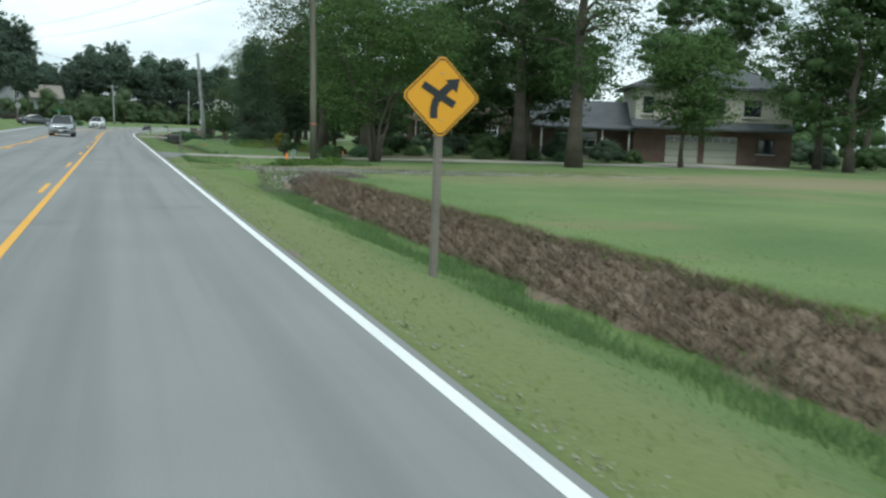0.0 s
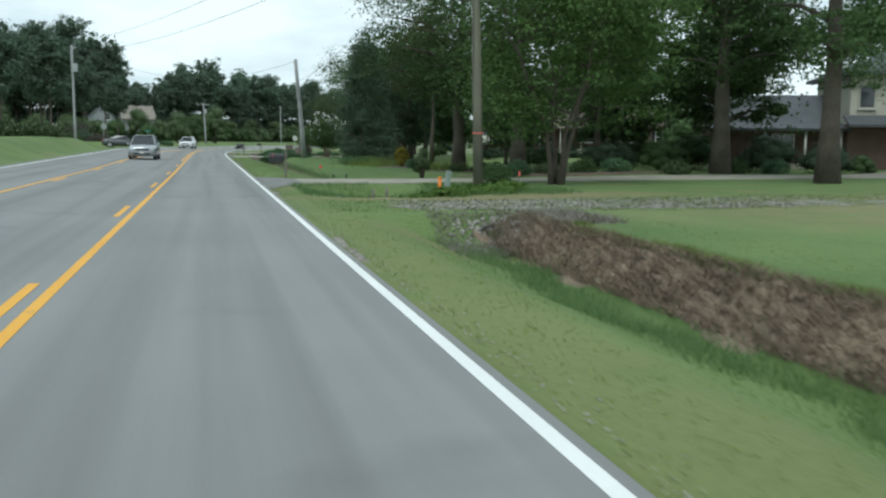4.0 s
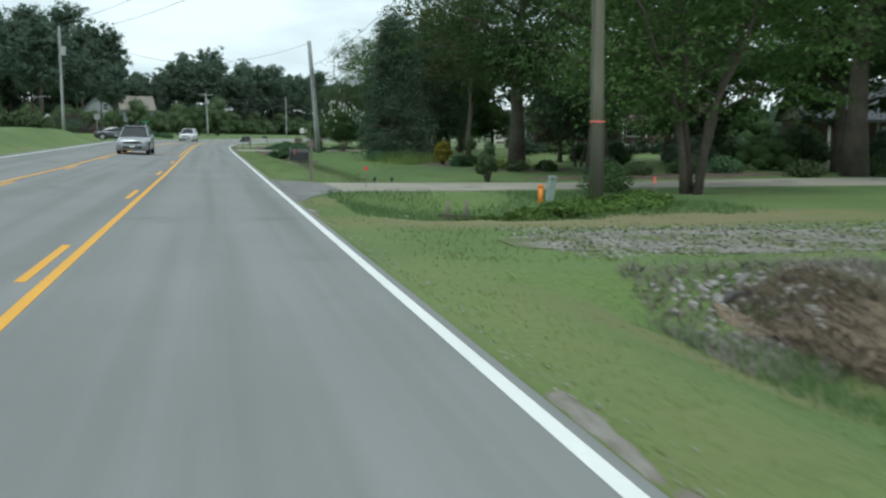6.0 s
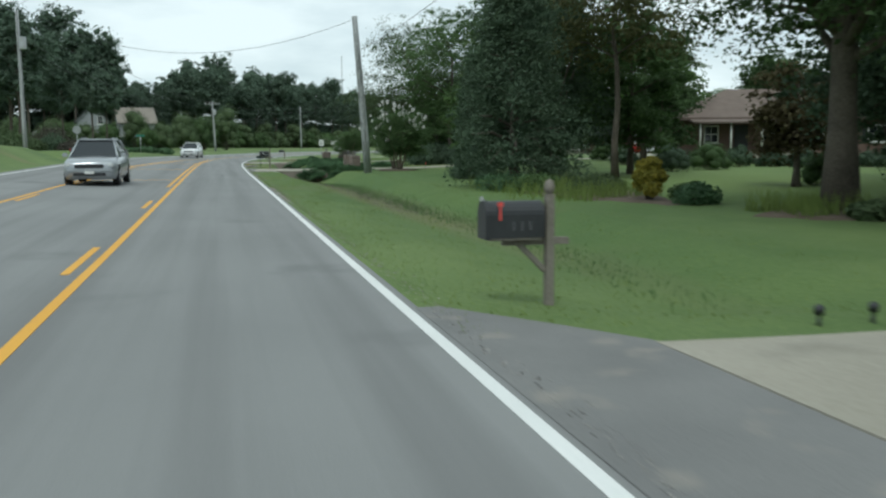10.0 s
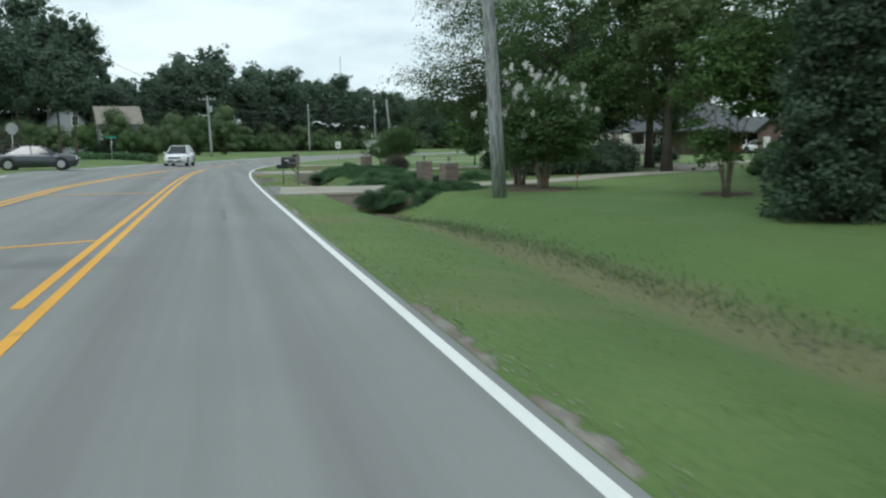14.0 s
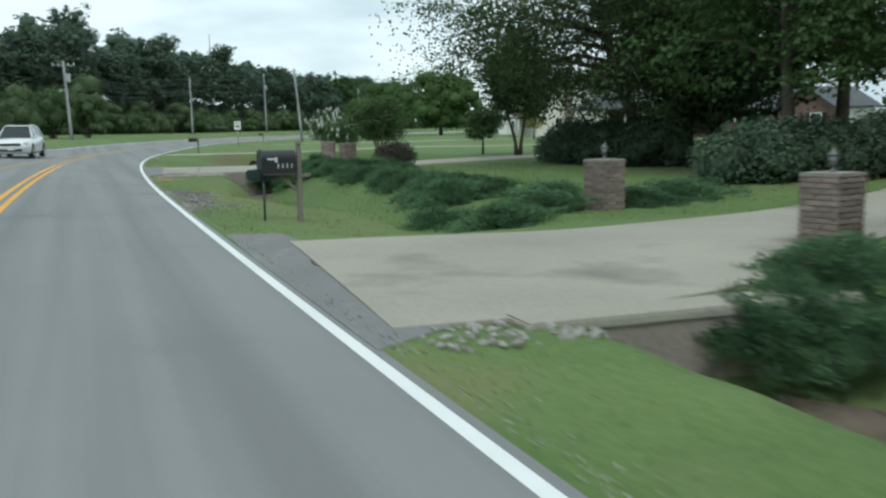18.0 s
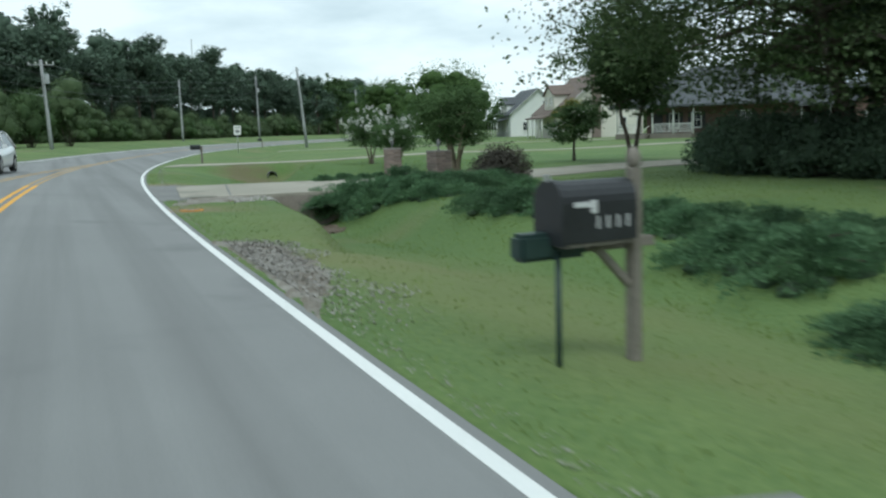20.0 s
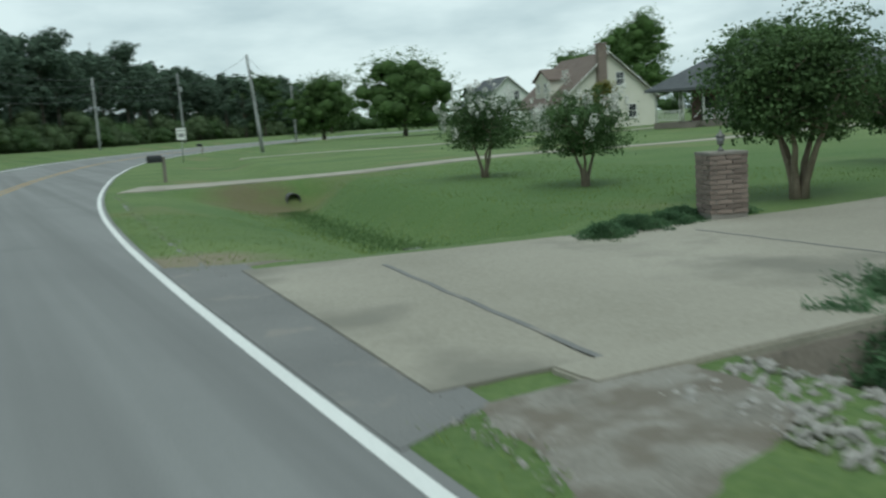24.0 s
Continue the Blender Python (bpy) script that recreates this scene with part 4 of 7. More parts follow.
tree("oak_tree", 21.5, 107, gz(21.5, 107), 10.5, 4.2, 0.9, LEAF_BIRCH, BARK, "grey-green tree behind the crape myrtles", 54, 8000, 0.14, 0.22, 22, core=0.55)
tree("oak_tree", 17.5, 98.5, gz(17.5, 98.5), 12, 5.0, 1.2, LEAF_OAK, BARK, "leafy tree behind the cedar", 28, 10000, 0.150, 0.28, 20, core=0.55)
tree("oak_tree", 18.5, 123.5, gz(18.5, 123.5), 12.5, 5.2, 2.0, LEAF_OAK, BARK, "tall leafy oak on the lawn inside the drive", 55, 24000, 0.11, 0.21, 30, shell=0.3)
tree("oak_tree", 22.5, 120, gz(22.5, 120), 12, 4.8, 1.0, LEAF_BIRCH, BARK, "grey-green leafy tree on the lawn", 56, 9500, 0.14, 0.26, 24, core=0.55, shell=0.3)
tree("oak_tree", 21.5, 132.0, gz(21.5, 132.0), 7.5, 3.5, 0.8, LEAF_OAK, BARK, "dense round green tree beside the birch", 57, 14000, 0.1, 0.2, 24, shell=0.3)
tree("oak_tree", 31, 111, gz(31, 111), 6.5, 3.0, 0.8, LEAF_OAK, BARK, "low dense green tree before the brick house", 59, 7000, 0.14, 0.18, 20, core=0.6)
tree("holly_tree", 18.0, 71.3, gz(18.0, 71.3), 4.6, 3.0, 1.7, LEAF_DARK, BARK, "dark spreading small tree with two thin trunks", 59, 15000, 0.095, 0.1, 26, stems=2, shell=0.3)
tree("oak_tree", 38, 124, gz(38, 124), 8.5, 4.2, 1.5, LEAF_MAPLE, BARK, "rounded green tree behind the low house", 62, 6500, 0.19, 0.22, 22, core=0.5)
tree("oak_tree", 45, 119, gz(45, 119), 9, 4.4, 1.5, LEAF_OAK, BARK, "rounded green tree behind the low house", 63, 6500, 0.19, 0.22, 22, core=0.5)
tree("magnolia_tree", 12.25, 93.0, gz(12.25, 93.0), 6.0, 1.5, -0.45, LEAF_DARK, BARK, "dark bushy evergreen with foliage near the ground", 29, 40000, 0.066, 0.16, 44, stems=4, shape="cone", clump=0.5)
tree("magnolia_tree", 15.2, 91.5, gz(15.2, 91.5), 9.5, 3.2, 0.2, LEAF_DARK, BARK, "dark bushy evergreen with several trunks", 30, 24097, 0.093, 0.2, 28, stems=4, clump=0.42)
tree("flowering_shrub", 13.85, 99.8, gz(13.85, 99.8), 4.7, 1.75, 0.9, LEAF_MAPLE, BARK_LIGHT, "airy light green tall shrub with many stems", 31, 11000, 0.08, 0.06, 20, stems=6, clump=0.42, shell=0.2)
tree("crape_myrtle", 11.2, 107.25, gz(11.2, 107.25), 3.55, 2.15, 1.15, LEAF_OAK, BARK_LIGHT, "crape myrtle with white blossom on dark green leaves", 32, 30000, 0.058, 0.13, 44, stems=5, shape="vase", clump=0.42, shell=0.2, flowers=90, group="crape myrtles")
tree("crape_myrtle", 11.6, 111.0, gz(11.6, 111.0), 2.9, 1.5, 0.95, LEAF_OAK, BARK_LIGHT, "crape myrtle with white blossom on dark green leaves", 33, 12000, 0.06, 0.13, 26, stems=4, clump=0.42, shell=0.2, flowers=60, group="crape myrtles")
tree("birch_tree", 20.6, 133.4, gz(20.6, 133.4), 12.8, 7.4, 2.4, LEAF_BIRCH, BARK, "tall feathery birch with drooping grey-green sprays", 34, 58000, 0.085, 0.26, 52, lean=-0.3, droop=0.35, clump=0.34, shell=0.25)
tree("oak_tree", 22, 131, gz(22, 131), 8.5, 3.8, 1.2, LEAF_DARK, BARK, "dense dark evergreen tree on the lawn", 37, 9500, 0.122, 0.22, 22, core=0.55)
tree("crape_myrtle", 20.3, 144.0, gz(20.3, 144.0), 5.9, 2.6, 2.1, LEAF_OAK, BARK, "round dark green tree with two leaning trunks", 38, 34000, 0.07, 0.16, 44, stems=2, shell=0.25, shape="vase")
tree("dogwood_tree", 20.4, 148.5, gz(20.4, 148.5), 2.6, 1.2, 0.75, LEAF_OAK, BARK, "small round tree on a thin trunk", 39, 5100, 0.075, 0.07, 14)
tree("crape_myrtle", 13.72, 145.75, gz(13.72, 145.75), 3.0, 1.6, 1.2, LEAF_OAK, BARK_LIGHT, "round dark green crape myrtle beside a brick pillar", 40, 26000, 0.05, 0.13, 40, stems=5, shape="vase", clump=0.42, shell=0.2, group="crape myrtles")
tree("crape_myrtle", 14.35, 157.7, gz(14.35, 157.7), 2.25, 1.4, 0.98, LEAF_OAK, BARK_LIGHT, "low round crape myrtle with white blossom", 41, 14000, 0.045, 0.1, 28, stems=3, shape="vase", clump=0.45, shell=0.2, flowers=66, group="crape myrtles")
tree("crape_myrtle", 13.65, 151.9, gz(13.65, 151.9), 1.95, 1.25, 0.86, LEAF_OAK, BARK_LIGHT, "low round crape myrtle with white blossom", 42, 13000, 0.043, 0.09, 28, stems=3, shape="vase", clump=0.45, shell=0.2, flowers=52, group="crape myrtles")
tree("maple_tree", 46.9, 194, gz(46.9, 194), 4.2, 1.9, 1.2, LEAF_YELLOWISH, BARK, "small yellow-green tree before the white house", 43, 5100, 0.095, 0.08, 12)
for k, (x, y, h, r) in enumerate([(63.5, 264, 11.4, 8.4), (60, 290, 10.5, 6.5), (96, 262, 12, 6.5), (106, 232, 13, 6), (86, 236, 15, 5.5), (120, 240, 14, 6)]):
    tree("oak_tree", x, y, 0.3, h, r, 0.9, LEAF_MAPLE, BARK, "distant rounded tree beyond the lawns", 60 + k, 6000, 0.26, 0.3, 64, core=0.5, clump=0.44, shell=0.35, group="distant trees", pad=1.0)

# ---- pines and woodland of the far side ----
def wood_rise(x):
    """How the height of the wood changes along it: a low stretch behind the houses."""
    return float(np.interp(x, [-24, -19, -12, -7, 8, 20], [1, 0.7, 0.7, 1, 1, 0.92]))


rngw = np.random.default_rng(5)
protos = []
for k in range(5):
    protos.append(tree("pine_tree", -60 - 10 * k, 330, 1.0, 17.5 + 1.0 * k, 4.6, 8.0 - 0.6 * k, LEAF_PINE, BARK, "tall loblolly pine at the edge of the woodland", 70 + k, 3200, 0.28, 0.26, 44, core=0.4, pad=0.7,
                       group="woodland pines", long=1.0, clump=0.36))
FAR_TREES = [(76, 375, 17.5, 6.5), (84.5, 372, 14, 6), (89, 360, 15, 6.5), (101, 384, 12, 6), (64, 352, 16, 5)]
LINE_X = [-60, -34, -20, -6, 8, 24, 44, 66, 90, 130]
LINE_Y = [262, 252, 254, 268, 290, 318, 350, 384, 420, 470]
for i in range(48):
    f = (i % 48) / 48 * (len(LINE_X) - 1)
    row = i // 48
    x, y = np.interp(f, range(10), LINE_X) + rngw.uniform(-2.5, 2.5), np.interp(f, range(10), LINE_Y) + row * 9 + rngw.uniform(-3, 3)
    s = rngw.uniform(0.9, 1.08) * wood_rise(x)
    t = copy_thing(protos[i % 5], pose(x - 3 * row, y, gz(x, y) - 0.2, 0, 0, rngw.uniform(0, 360)))
    t.scale = (s, s, s * rngw.uniform(0.9, 1.05))
for k, (x, y, s) in enumerate([(-15, 188, 0.82), (-17.5, 193, 0.9), (-20, 183, 0.86), (-24, 176, 0.86), (-27, 186, 0.95), (-31, 172, 0.9), (-35, 180, 0.95), (-28, 160, 0.8), (-40, 165, 0.9), (-33, 150, 0.85)]):
    t = copy_thing(protos[k % 5], pose(x, y, gz(x, y) - 0.1, 0, 0, 70 * k))
    t.scale = (s, s, s) if x < -21 else (0.8 * s, 0.8 * s, 0.78 * s)
    t["label"] = "tall loblolly pine behind the side road"

for k, (x, y, s) in enumerate([(-23, 250, 1.28), (-27, 246, 1.2), (-31, 252, 1.36), (-36, 247, 1.25), (-40, 253, 1.4), (-45, 248, 1.4), (-50, 255, 1.4), (-56, 250, 1.4), (-34, 258, 1.3), (-62, 256, 1.4), (-68, 250, 1.45)]):
    t = copy_thing(protos[(k + 2) % 5], pose(x, y, gz(x, y) - 0.1, 0, 0, 57 * k))
    t.scale = (s * 0.95, s * 0.95, s)
    t["label"] = "very tall open-crowned loblolly pine behind the houses"

bushes = []
for k in range(4):
    bushes.append(shrub("wood_edge_bush", -90 - 8 * k, 330, 0.6, 3.0, 3.0, 5.0 + 0.6 * k, (LEAF_SHRUB, LEAF_SHRUB, LEAF_OAK, LEAF_SHRUB)[k], "rounded green bush along the edge of the woodland", 90 + k, 3600, 0.14, lumps=18, core=0.7,
                        group="bushes along the woodland"))
for i in range(84):
    f = (i % 42) / 42 * (len(LINE_X) - 1)
    row = i // 42
    x, y = np.interp(f, range(10), LINE_X) + rngw.uniform(-1, 1), np.interp(f, range(10), LINE_Y) - 9 + row * 5 + rngw.uniform(-1.5, 1.5)
    s = rngw.uniform(0.75, 1.2)
    t = copy_thing(bushes[(i * 7) % 4], pose(x + 3, y, gz(x + 3, y) - 0.6, 0, 0, rngw.uniform(0, 360)))
    t.scale = (s, s, s * rngw.uniform(0.85, 1.15))


darks = []
for k in range(2):
    darks.append(shrub("hedge_bush", 47 + 7 * k, 103 + 4 * k, gz(48, 104), 3.0, 3.0, 5.0, (LEAF_OAK, LEAF_DARK)[k], "dark green bush at the back of the garden", 300 + k, 3600, 0.13, lumps=18, core=0.7, group="bushes behind the gardens"))


def wood_mass(name, xs, ys, rows, gap, high, wide, n, size, mat, label, seed):
    """A far wood as one mass: rounded crowns at uneven heights over a dark lower storey."""
    rng = np.random.default_rng(seed)
    length = sum(math.hypot(xs[i + 1] - xs[i], ys[i + 1] - ys[i]) for i in range(len(xs) - 1))
    count = int(length / gap)
    crowns = []
    for row in range(rows):
        for i in range(count):
            f = (i + rng.uniform(0.1, 0.9)) / count * (len(xs) - 1)
            x, y = np.interp(f, range(len(xs)), xs) - 2 * row + rng.uniform(-1.5, 1.5), np.interp(f, range(len(xs)), ys) + 5.5 * row + rng.uniform(-2, 2)
            h = high * (rng.uniform(0.78, 1.02) + 0.05 * row) * wood_rise(x)
            for k in range(3):
                w = wide * rng.uniform(0.55, 0.9)
                crowns.append((x + rng.normal(0, wide * 0.4), y + rng.normal(0, wide * 0.3), h - w - k * wide * 0.75, w))
            crowns.append((x, y, h * 0.32, wide * 0.9))
    p, nrm = pad_points(rng, crowns, n, wide * 0.2, 30, 0.5, 0.3)
    keep = p[:, 2] > 0.2
    low = [(c[0], c[1], 1.2, wide * 0.6) for c in crowns[3::4]]
    tagged(new("inner_wood", inner_mass("inner_wood", crowns + low, 0.62, 1.0, mat, rng)), label, "woodland", kind="stuff")
    return tagged(new(name, leaf_cloud(name, p[keep], nrm[keep], size, 0.8, mat, rng)), label, "woodland", kind="stuff")


wood_mass("pine_wood", [v - 2 for v in LINE_X], [v + 5 for v in LINE_Y], 3, 4.6, 22.6, 3.6, 250000, 0.3, LEAF_PINE, "dense dark pine woodland behind the road", 7)
wood_mass("distant_wood", [110, 118, 112, 105, 98], [-60, 0, 60, 120, 175], 2, 6.0, 12, 3.4, 16000, 0.46, LEAF_OAK, "distant belt of trees beyond the field", 8)
wood_mass("distant_wood", [130, 150, 170, 190], [470, 420, 350, 230], 2, 8.0, 11, 4.0, 14000, 0.5, LEAF_OAK, "distant belt of trees beyond the lawns", 10)
wood_mass("distant_wood", [-45, -60, -70], [-40, 60, 160], 1, 7.0, 13, 4.0, 9000, 0.45, LEAF_OAK, "belt of trees beyond the grassy bank", 12)
for k, (x, y, s) in enumerate([(-27, 214, 0.8), (-22.5, 216, 0.75), (-18, 217, 0.7), (-13.5, 218, 0.85), (-9.5, 219, 0.85), (-6, 222, 0.95), (-2.5, 225, 1.0), (1.5, 230, 1.0), (-31, 208, 0.9), (-36, 200, 0.9), (-11.5, 214, 0.6), (-20.5, 211, 0.65), (-25, 206, 0.7)]):
    t = copy_thing(bushes[k % 4], pose(x, y, gz(x, y) - 0.1, 0, 0, 40 * k))
    t.scale = (s * 1.05, s * 1.05, s * (1.1 if -24 < x < -19 else 1.35))
    t["label"] = "rounded green bush before the houses"
for k, (x, y, s) in enumerate([(52, 74, 0.55), (57, 70, 0.6), (62, 64, 0.7), (66, 58, 0.7), (68, 52, 0.75), (70, 46, 0.75), (71, 40, 0.8), (36, 78, 0.45), (40, 80, 0.5), (45, 84, 0.6), (48, 90, 0.6),
                               (46, 96, 0.6), (54, 94, 0.7), (62, 90, 0.8), (70, 86, 0.8), (29, 113, 0.42), (23.5, 112.5, 0.35), (30, 135, 0.4), (33, 126, 0.42),
                               (72, 34, 0.8), (74, 28, 0.8), (46, 104, 0.6), (52, 112, 0.7), (58, 118, 0.8), (63, 126, 0.8), (70, 118, 0.9), (28, 67.5, 0.6), (31, 64.5, 0.6), (25.5, 66.5, 0.5), (33.2, 62.6, 0.5), (35, 62, 0.3), (23, 70, 0.42), (21, 74, 0.4), (26, 74, 0.5), (30, 78, 0.5), (34, 83, 0.5), (22, 80, 0.35), (24, 96, 0.42), (28, 99, 0.45), (37, 94, 0.5), (41, 70, 0.3), (52, 62, 0.5), (55, 60, 0.55), (58, 57, 0.6), (60, 52, 0.6)]):
    t = copy_thing(darks[k % 2], pose(x, y, gz(x, y) - 0.1, 0, 0, 40 * k))
    t.scale = (s, s, s * 0.85)
for k, (x, y, h, r) in enumerate(FAR_TREES):
    tree("oak_tree", x, y, 0.3, h, r, 2.0, LEAF_PINE if k % 3 == 1 else LEAF_OAK, BARK, "tall rounded tree where the road fades away", 160 + k, 3600, 0.36, 0.3, 20, core=0.7, group="distant trees", shell=0.2, clump=0.42)
mast = thing("radio_mast", 183, 1445, 0, "thin distant radio mast on the skyline", "mast")
tube("lattice", [(0, 0, 0), (0, 0, 136)], [0.9, 0.7], STEEL, mast, 6)


# ---- houses ----
SIDING = material("cream_siding", (0.44, 0.42, 0.345), (0.55, 0.525, 0.445), 0.7, 0.8, 10.0, 0.05)
SIDING_CREAM = material("pale_cream_siding", (0.56, 0.54, 0.46), (0.67, 0.65, 0.57), 0.7, 0.8, 10.0, 0.05)
SIDING_WHITE = material("white_siding", (0.62, 0.63, 0.60), (0.74, 0.75, 0.72), 0.7, 0.8, 10.0, 0.05)
SIDING_GREY = material("grey_siding", (0.24, 0.25, 0.26), (0.32, 0.33, 0.34), 0.7, 0.8, 10.0, 0.05)
SHINGLE = material("grey_shingles", (0.058, 0.064, 0.07), (0.115, 0.122, 0.13), 0.9, 1.2, 16.0, 0.5)
SHINGLE_BROWN = material("brown_shingles", (0.11, 0.082, 0.068), (0.185, 0.145, 0.122), 0.9, 1.2, 16.0, 0.5)
SHINGLE_TAN = material("tan_shingles", (0.177, 0.156, 0.129), (0.258, 0.231, 0.197), 0.9, 1.2, 16.0, 0.5)
RED_BRICK = material("red_brick_wall", (0.10, 0.066, 0.054), (0.19, 0.125, 0.102), 0.9, 1.5, 22.0, 0.4, spread=0.35)
PANE = glass_material("window_glass", (0.02, 0.025, 0.03))
TRIM = material("white_trim", (0.66, 0.66, 0.62), (0.76, 0.76, 0.72), 0.6, 1.0, 8.0, 0.0)
GARAGE = material("beige_garage_door", (0.40, 0.39, 0.33), (0.48, 0.465, 0.40), 0.6, 1.0, 8.0, 0.0)
SHUTTER = material("dark_shutter", (0.02, 0.022, 0.024), (0.04, 0.042, 0.045), 0.6, 2.0, 8.0, 0.0)


def window(parent, at, w, h, turn=0.0, shutters=False, bars=True, frame_mat=None):
    """A window set proud of the wall: frame, sill and panes; x runs along the wall, -y is outwards."""
    base = new("window")
    base.parent = parent
    base.matrix_local = pose(*at, 0, 0, turn)
    bm = bmesh.new()
    t = 0.09
    box(bm, 0, 0, h / 2 - t / 2, w, 0.1, t)
    box(bm, 0, 0, -h / 2 + t / 2, w, 0.1, t)
    for s in (-1, 1):
        box(bm, s * (w / 2 - t / 2), 0, 0, t, 0.1, h - 2 * t)
    if bars:
        box(bm, 0, -0.01, 0, w - 2 * t, 0.05, 0.05)
        box(bm, 0, -0.012, 0, 0.03, 0.04, h - 2 * t)
    part("window_frame", bm, frame_mat or TRIM, base)
    boxed("pane", (w - 2 * t, 0.03, h - 2 * t), PANE, base, (0, 0.012, 0), 0)
    boxed("window_sill", (w + 0.14, 0.16, 0.05), TRIM, base, (0, -0.03, -h / 2 - 0.03), 0.006)
    if shutters:
        for s in (-1, 1):
            boxed("shutter", (0.36, 0.05, h), SHUTTER, base, (s * (w / 2 + 0.2), -0.01, 0), 0.008)
    return base


def gable_block(parent, x0, x1, y0, y1, z0, eave, ridge, wall, roof, along="x", over=0.4):
    """A block of a house with walls and a ridged roof, its ridge along x or y."""
    bm = bmesh.new()
    if along == "x":
        ym = (y0 + y1) / 2
        pts = [(x0, y0, z0), (x1, y0, z0), (x1, y1, z0), (x0, y1, z0), (x0, y0, eave), (x1, y0, eave), (x1, y1, eave), (x0, y1, eave), (x0, ym, ridge), (x1, ym, ridge)]
        fs = [(0, 1, 5, 4), (2, 3, 7, 6), (0, 4, 8, 7, 3), (1, 2, 6, 9, 5), (4, 5, 9, 8), (8, 9, 6, 7), (0, 3, 2, 1)]
    else:
        xm = (x0 + x1) / 2
        pts = [(x0, y0, z0), (x1, y0, z0), (x1, y1, z0), (x0, y1, z0), (x0, y0, eave), (x1, y0, eave), (x1, y1, eave), (x0, y1, eave), (xm, y0, ridge), (xm, y1, ridge)]
        fs = [(0, 1, 5, 8, 4), (2, 3, 7, 9, 6), (0, 4, 7, 3), (1, 2, 6, 5), (4, 8, 9, 7), (8, 5, 6, 9), (0, 3, 2, 1)]
    vs = [bm.verts.new(p) for p in pts]
    for f in fs:
        bm.faces.new([vs[i] for i in f])
    bmesh.ops.recalc_face_normals(bm, faces=list(bm.faces))
    part("wall", bm, wall, parent)
    for s in (0, 1):
        bm = bmesh.new()
        th = 0.16
        if along == "x":
            ye = y0 if s == 0 else y1
            run = (ridge - eave) / abs(ym - ye)
            e = ye + (-over if s == 0 else over)
            ez = eave - run * over
            q = [(x0 - over, e, ez), (x1 + over, e, ez), (x1 + over, ym, ridge), (x0 - over, ym, ridge)]
        else:
            xe = x0 if s == 0 else x1
            run = (ridge - eave) / abs(xm - xe)
            e = xe + (-over if s == 0 else over)
            ez = eave - run * over
            q = [(e, y0 - over, ez), (e, y1 + over, ez), (xm, y1 + over, ridge), (xm, y0 - over, ridge)]
        a = [bm.verts.new((p[0], p[1], p[2] + 0.012)) for p in q]
        b = [bm.verts.new((p[0], p[1], p[2] + 0.012 + th)) for p in q]
        bm.faces.new(a)
        bm.faces.new(b)
        for i in range(4):
            bm.faces.new((a[i], a[(i + 1) % 4], b[(i + 1) % 4], b[i]))
        bmesh.ops.recalc_face_normals(bm, faces=list(bm.faces))
        part("roof", bm, roof, parent)
    return parent


def hip_roof(parent, x0, x1, y0, y1, eave, ridge, mat, over=0.5):
    bm = bmesh.new()
    x0, x1, y0, y1 = x0 - over, x1 + over, y0 - over, y1 + over
    r = min(x1 - x0, y1 - y0) / 2 * 0.98
    if x1 - x0 >= y1 - y0:
        ym = (y0 + y1) / 2
        tops = [(x0 + r, ym, ridge), (x1 - r, ym, ridge)]
    else:
        xm = (x0 + x1) / 2
        tops = [(xm, y0 + r, ridge), (xm, y1 - r, ridge)]
    low = [(x0, y0), (x1, y0), (x1, y1), (x0, y1)]
    a = [bm.verts.new((*p, eave)) for p in low]
    b = [bm.verts.new((*p, eave + 0.2)) for p in low]
    t = [bm.verts.new(p) for p in tops]
    bm.faces.new(a[::-1])
    for i in range(4):
        bm.faces.new((a[i], a[(i + 1) % 4], b[(i + 1) % 4], b[i]))
    if x1 - x0 >= y1 - y0:
        for f in ((b[0], b[1], t[1], t[0]), (b[2], b[3], t[0], t[1]), (b[1], b[2], t[1]), (b[3], b[0], t[0])):
            bm.faces.new(f)
    else:
        for f in ((b[1], b[2], t[1], t[0]), (b[3], b[0], t[0], t[1]), (b[0], b[1], t[0]), (b[2], b[3], t[1])):
            bm.faces.new(f)
    bmesh.ops.recalc_face_normals(bm, faces=list(bm.faces))
    return part("roof", bm, mat, parent)


def walls(parent, x0, x1, y0, y1, z0, z1, mat):
    bm = bmesh.new()
    box(bm, (x0 + x1) / 2, (y0 + y1) / 2, (z0 + z1) / 2, x1 - x0, y1 - y0, z1 - z0)
    return part("wall", bm, mat, parent)


def garage_door(parent, at, w, h, turn=0.0):
    base = new("garage_door")
    base.parent = parent
    base.matrix_local = pose(*at, 0, 0, turn)
    n = 4
    for k in range(n):
        boxed("panel", (w, 0.06, h / n - 0.03), GARAGE, base, (0, 0, h / n * (k + 0.5)), 0.012)
    for k in range(4):
        boxed("pane", (w / 4 - 0.14, 0.03, h / n - 0.2), PANE, base, (w / 4 * (k - 1.5), -0.025, h / n * 3.5), 0.004)
    return base


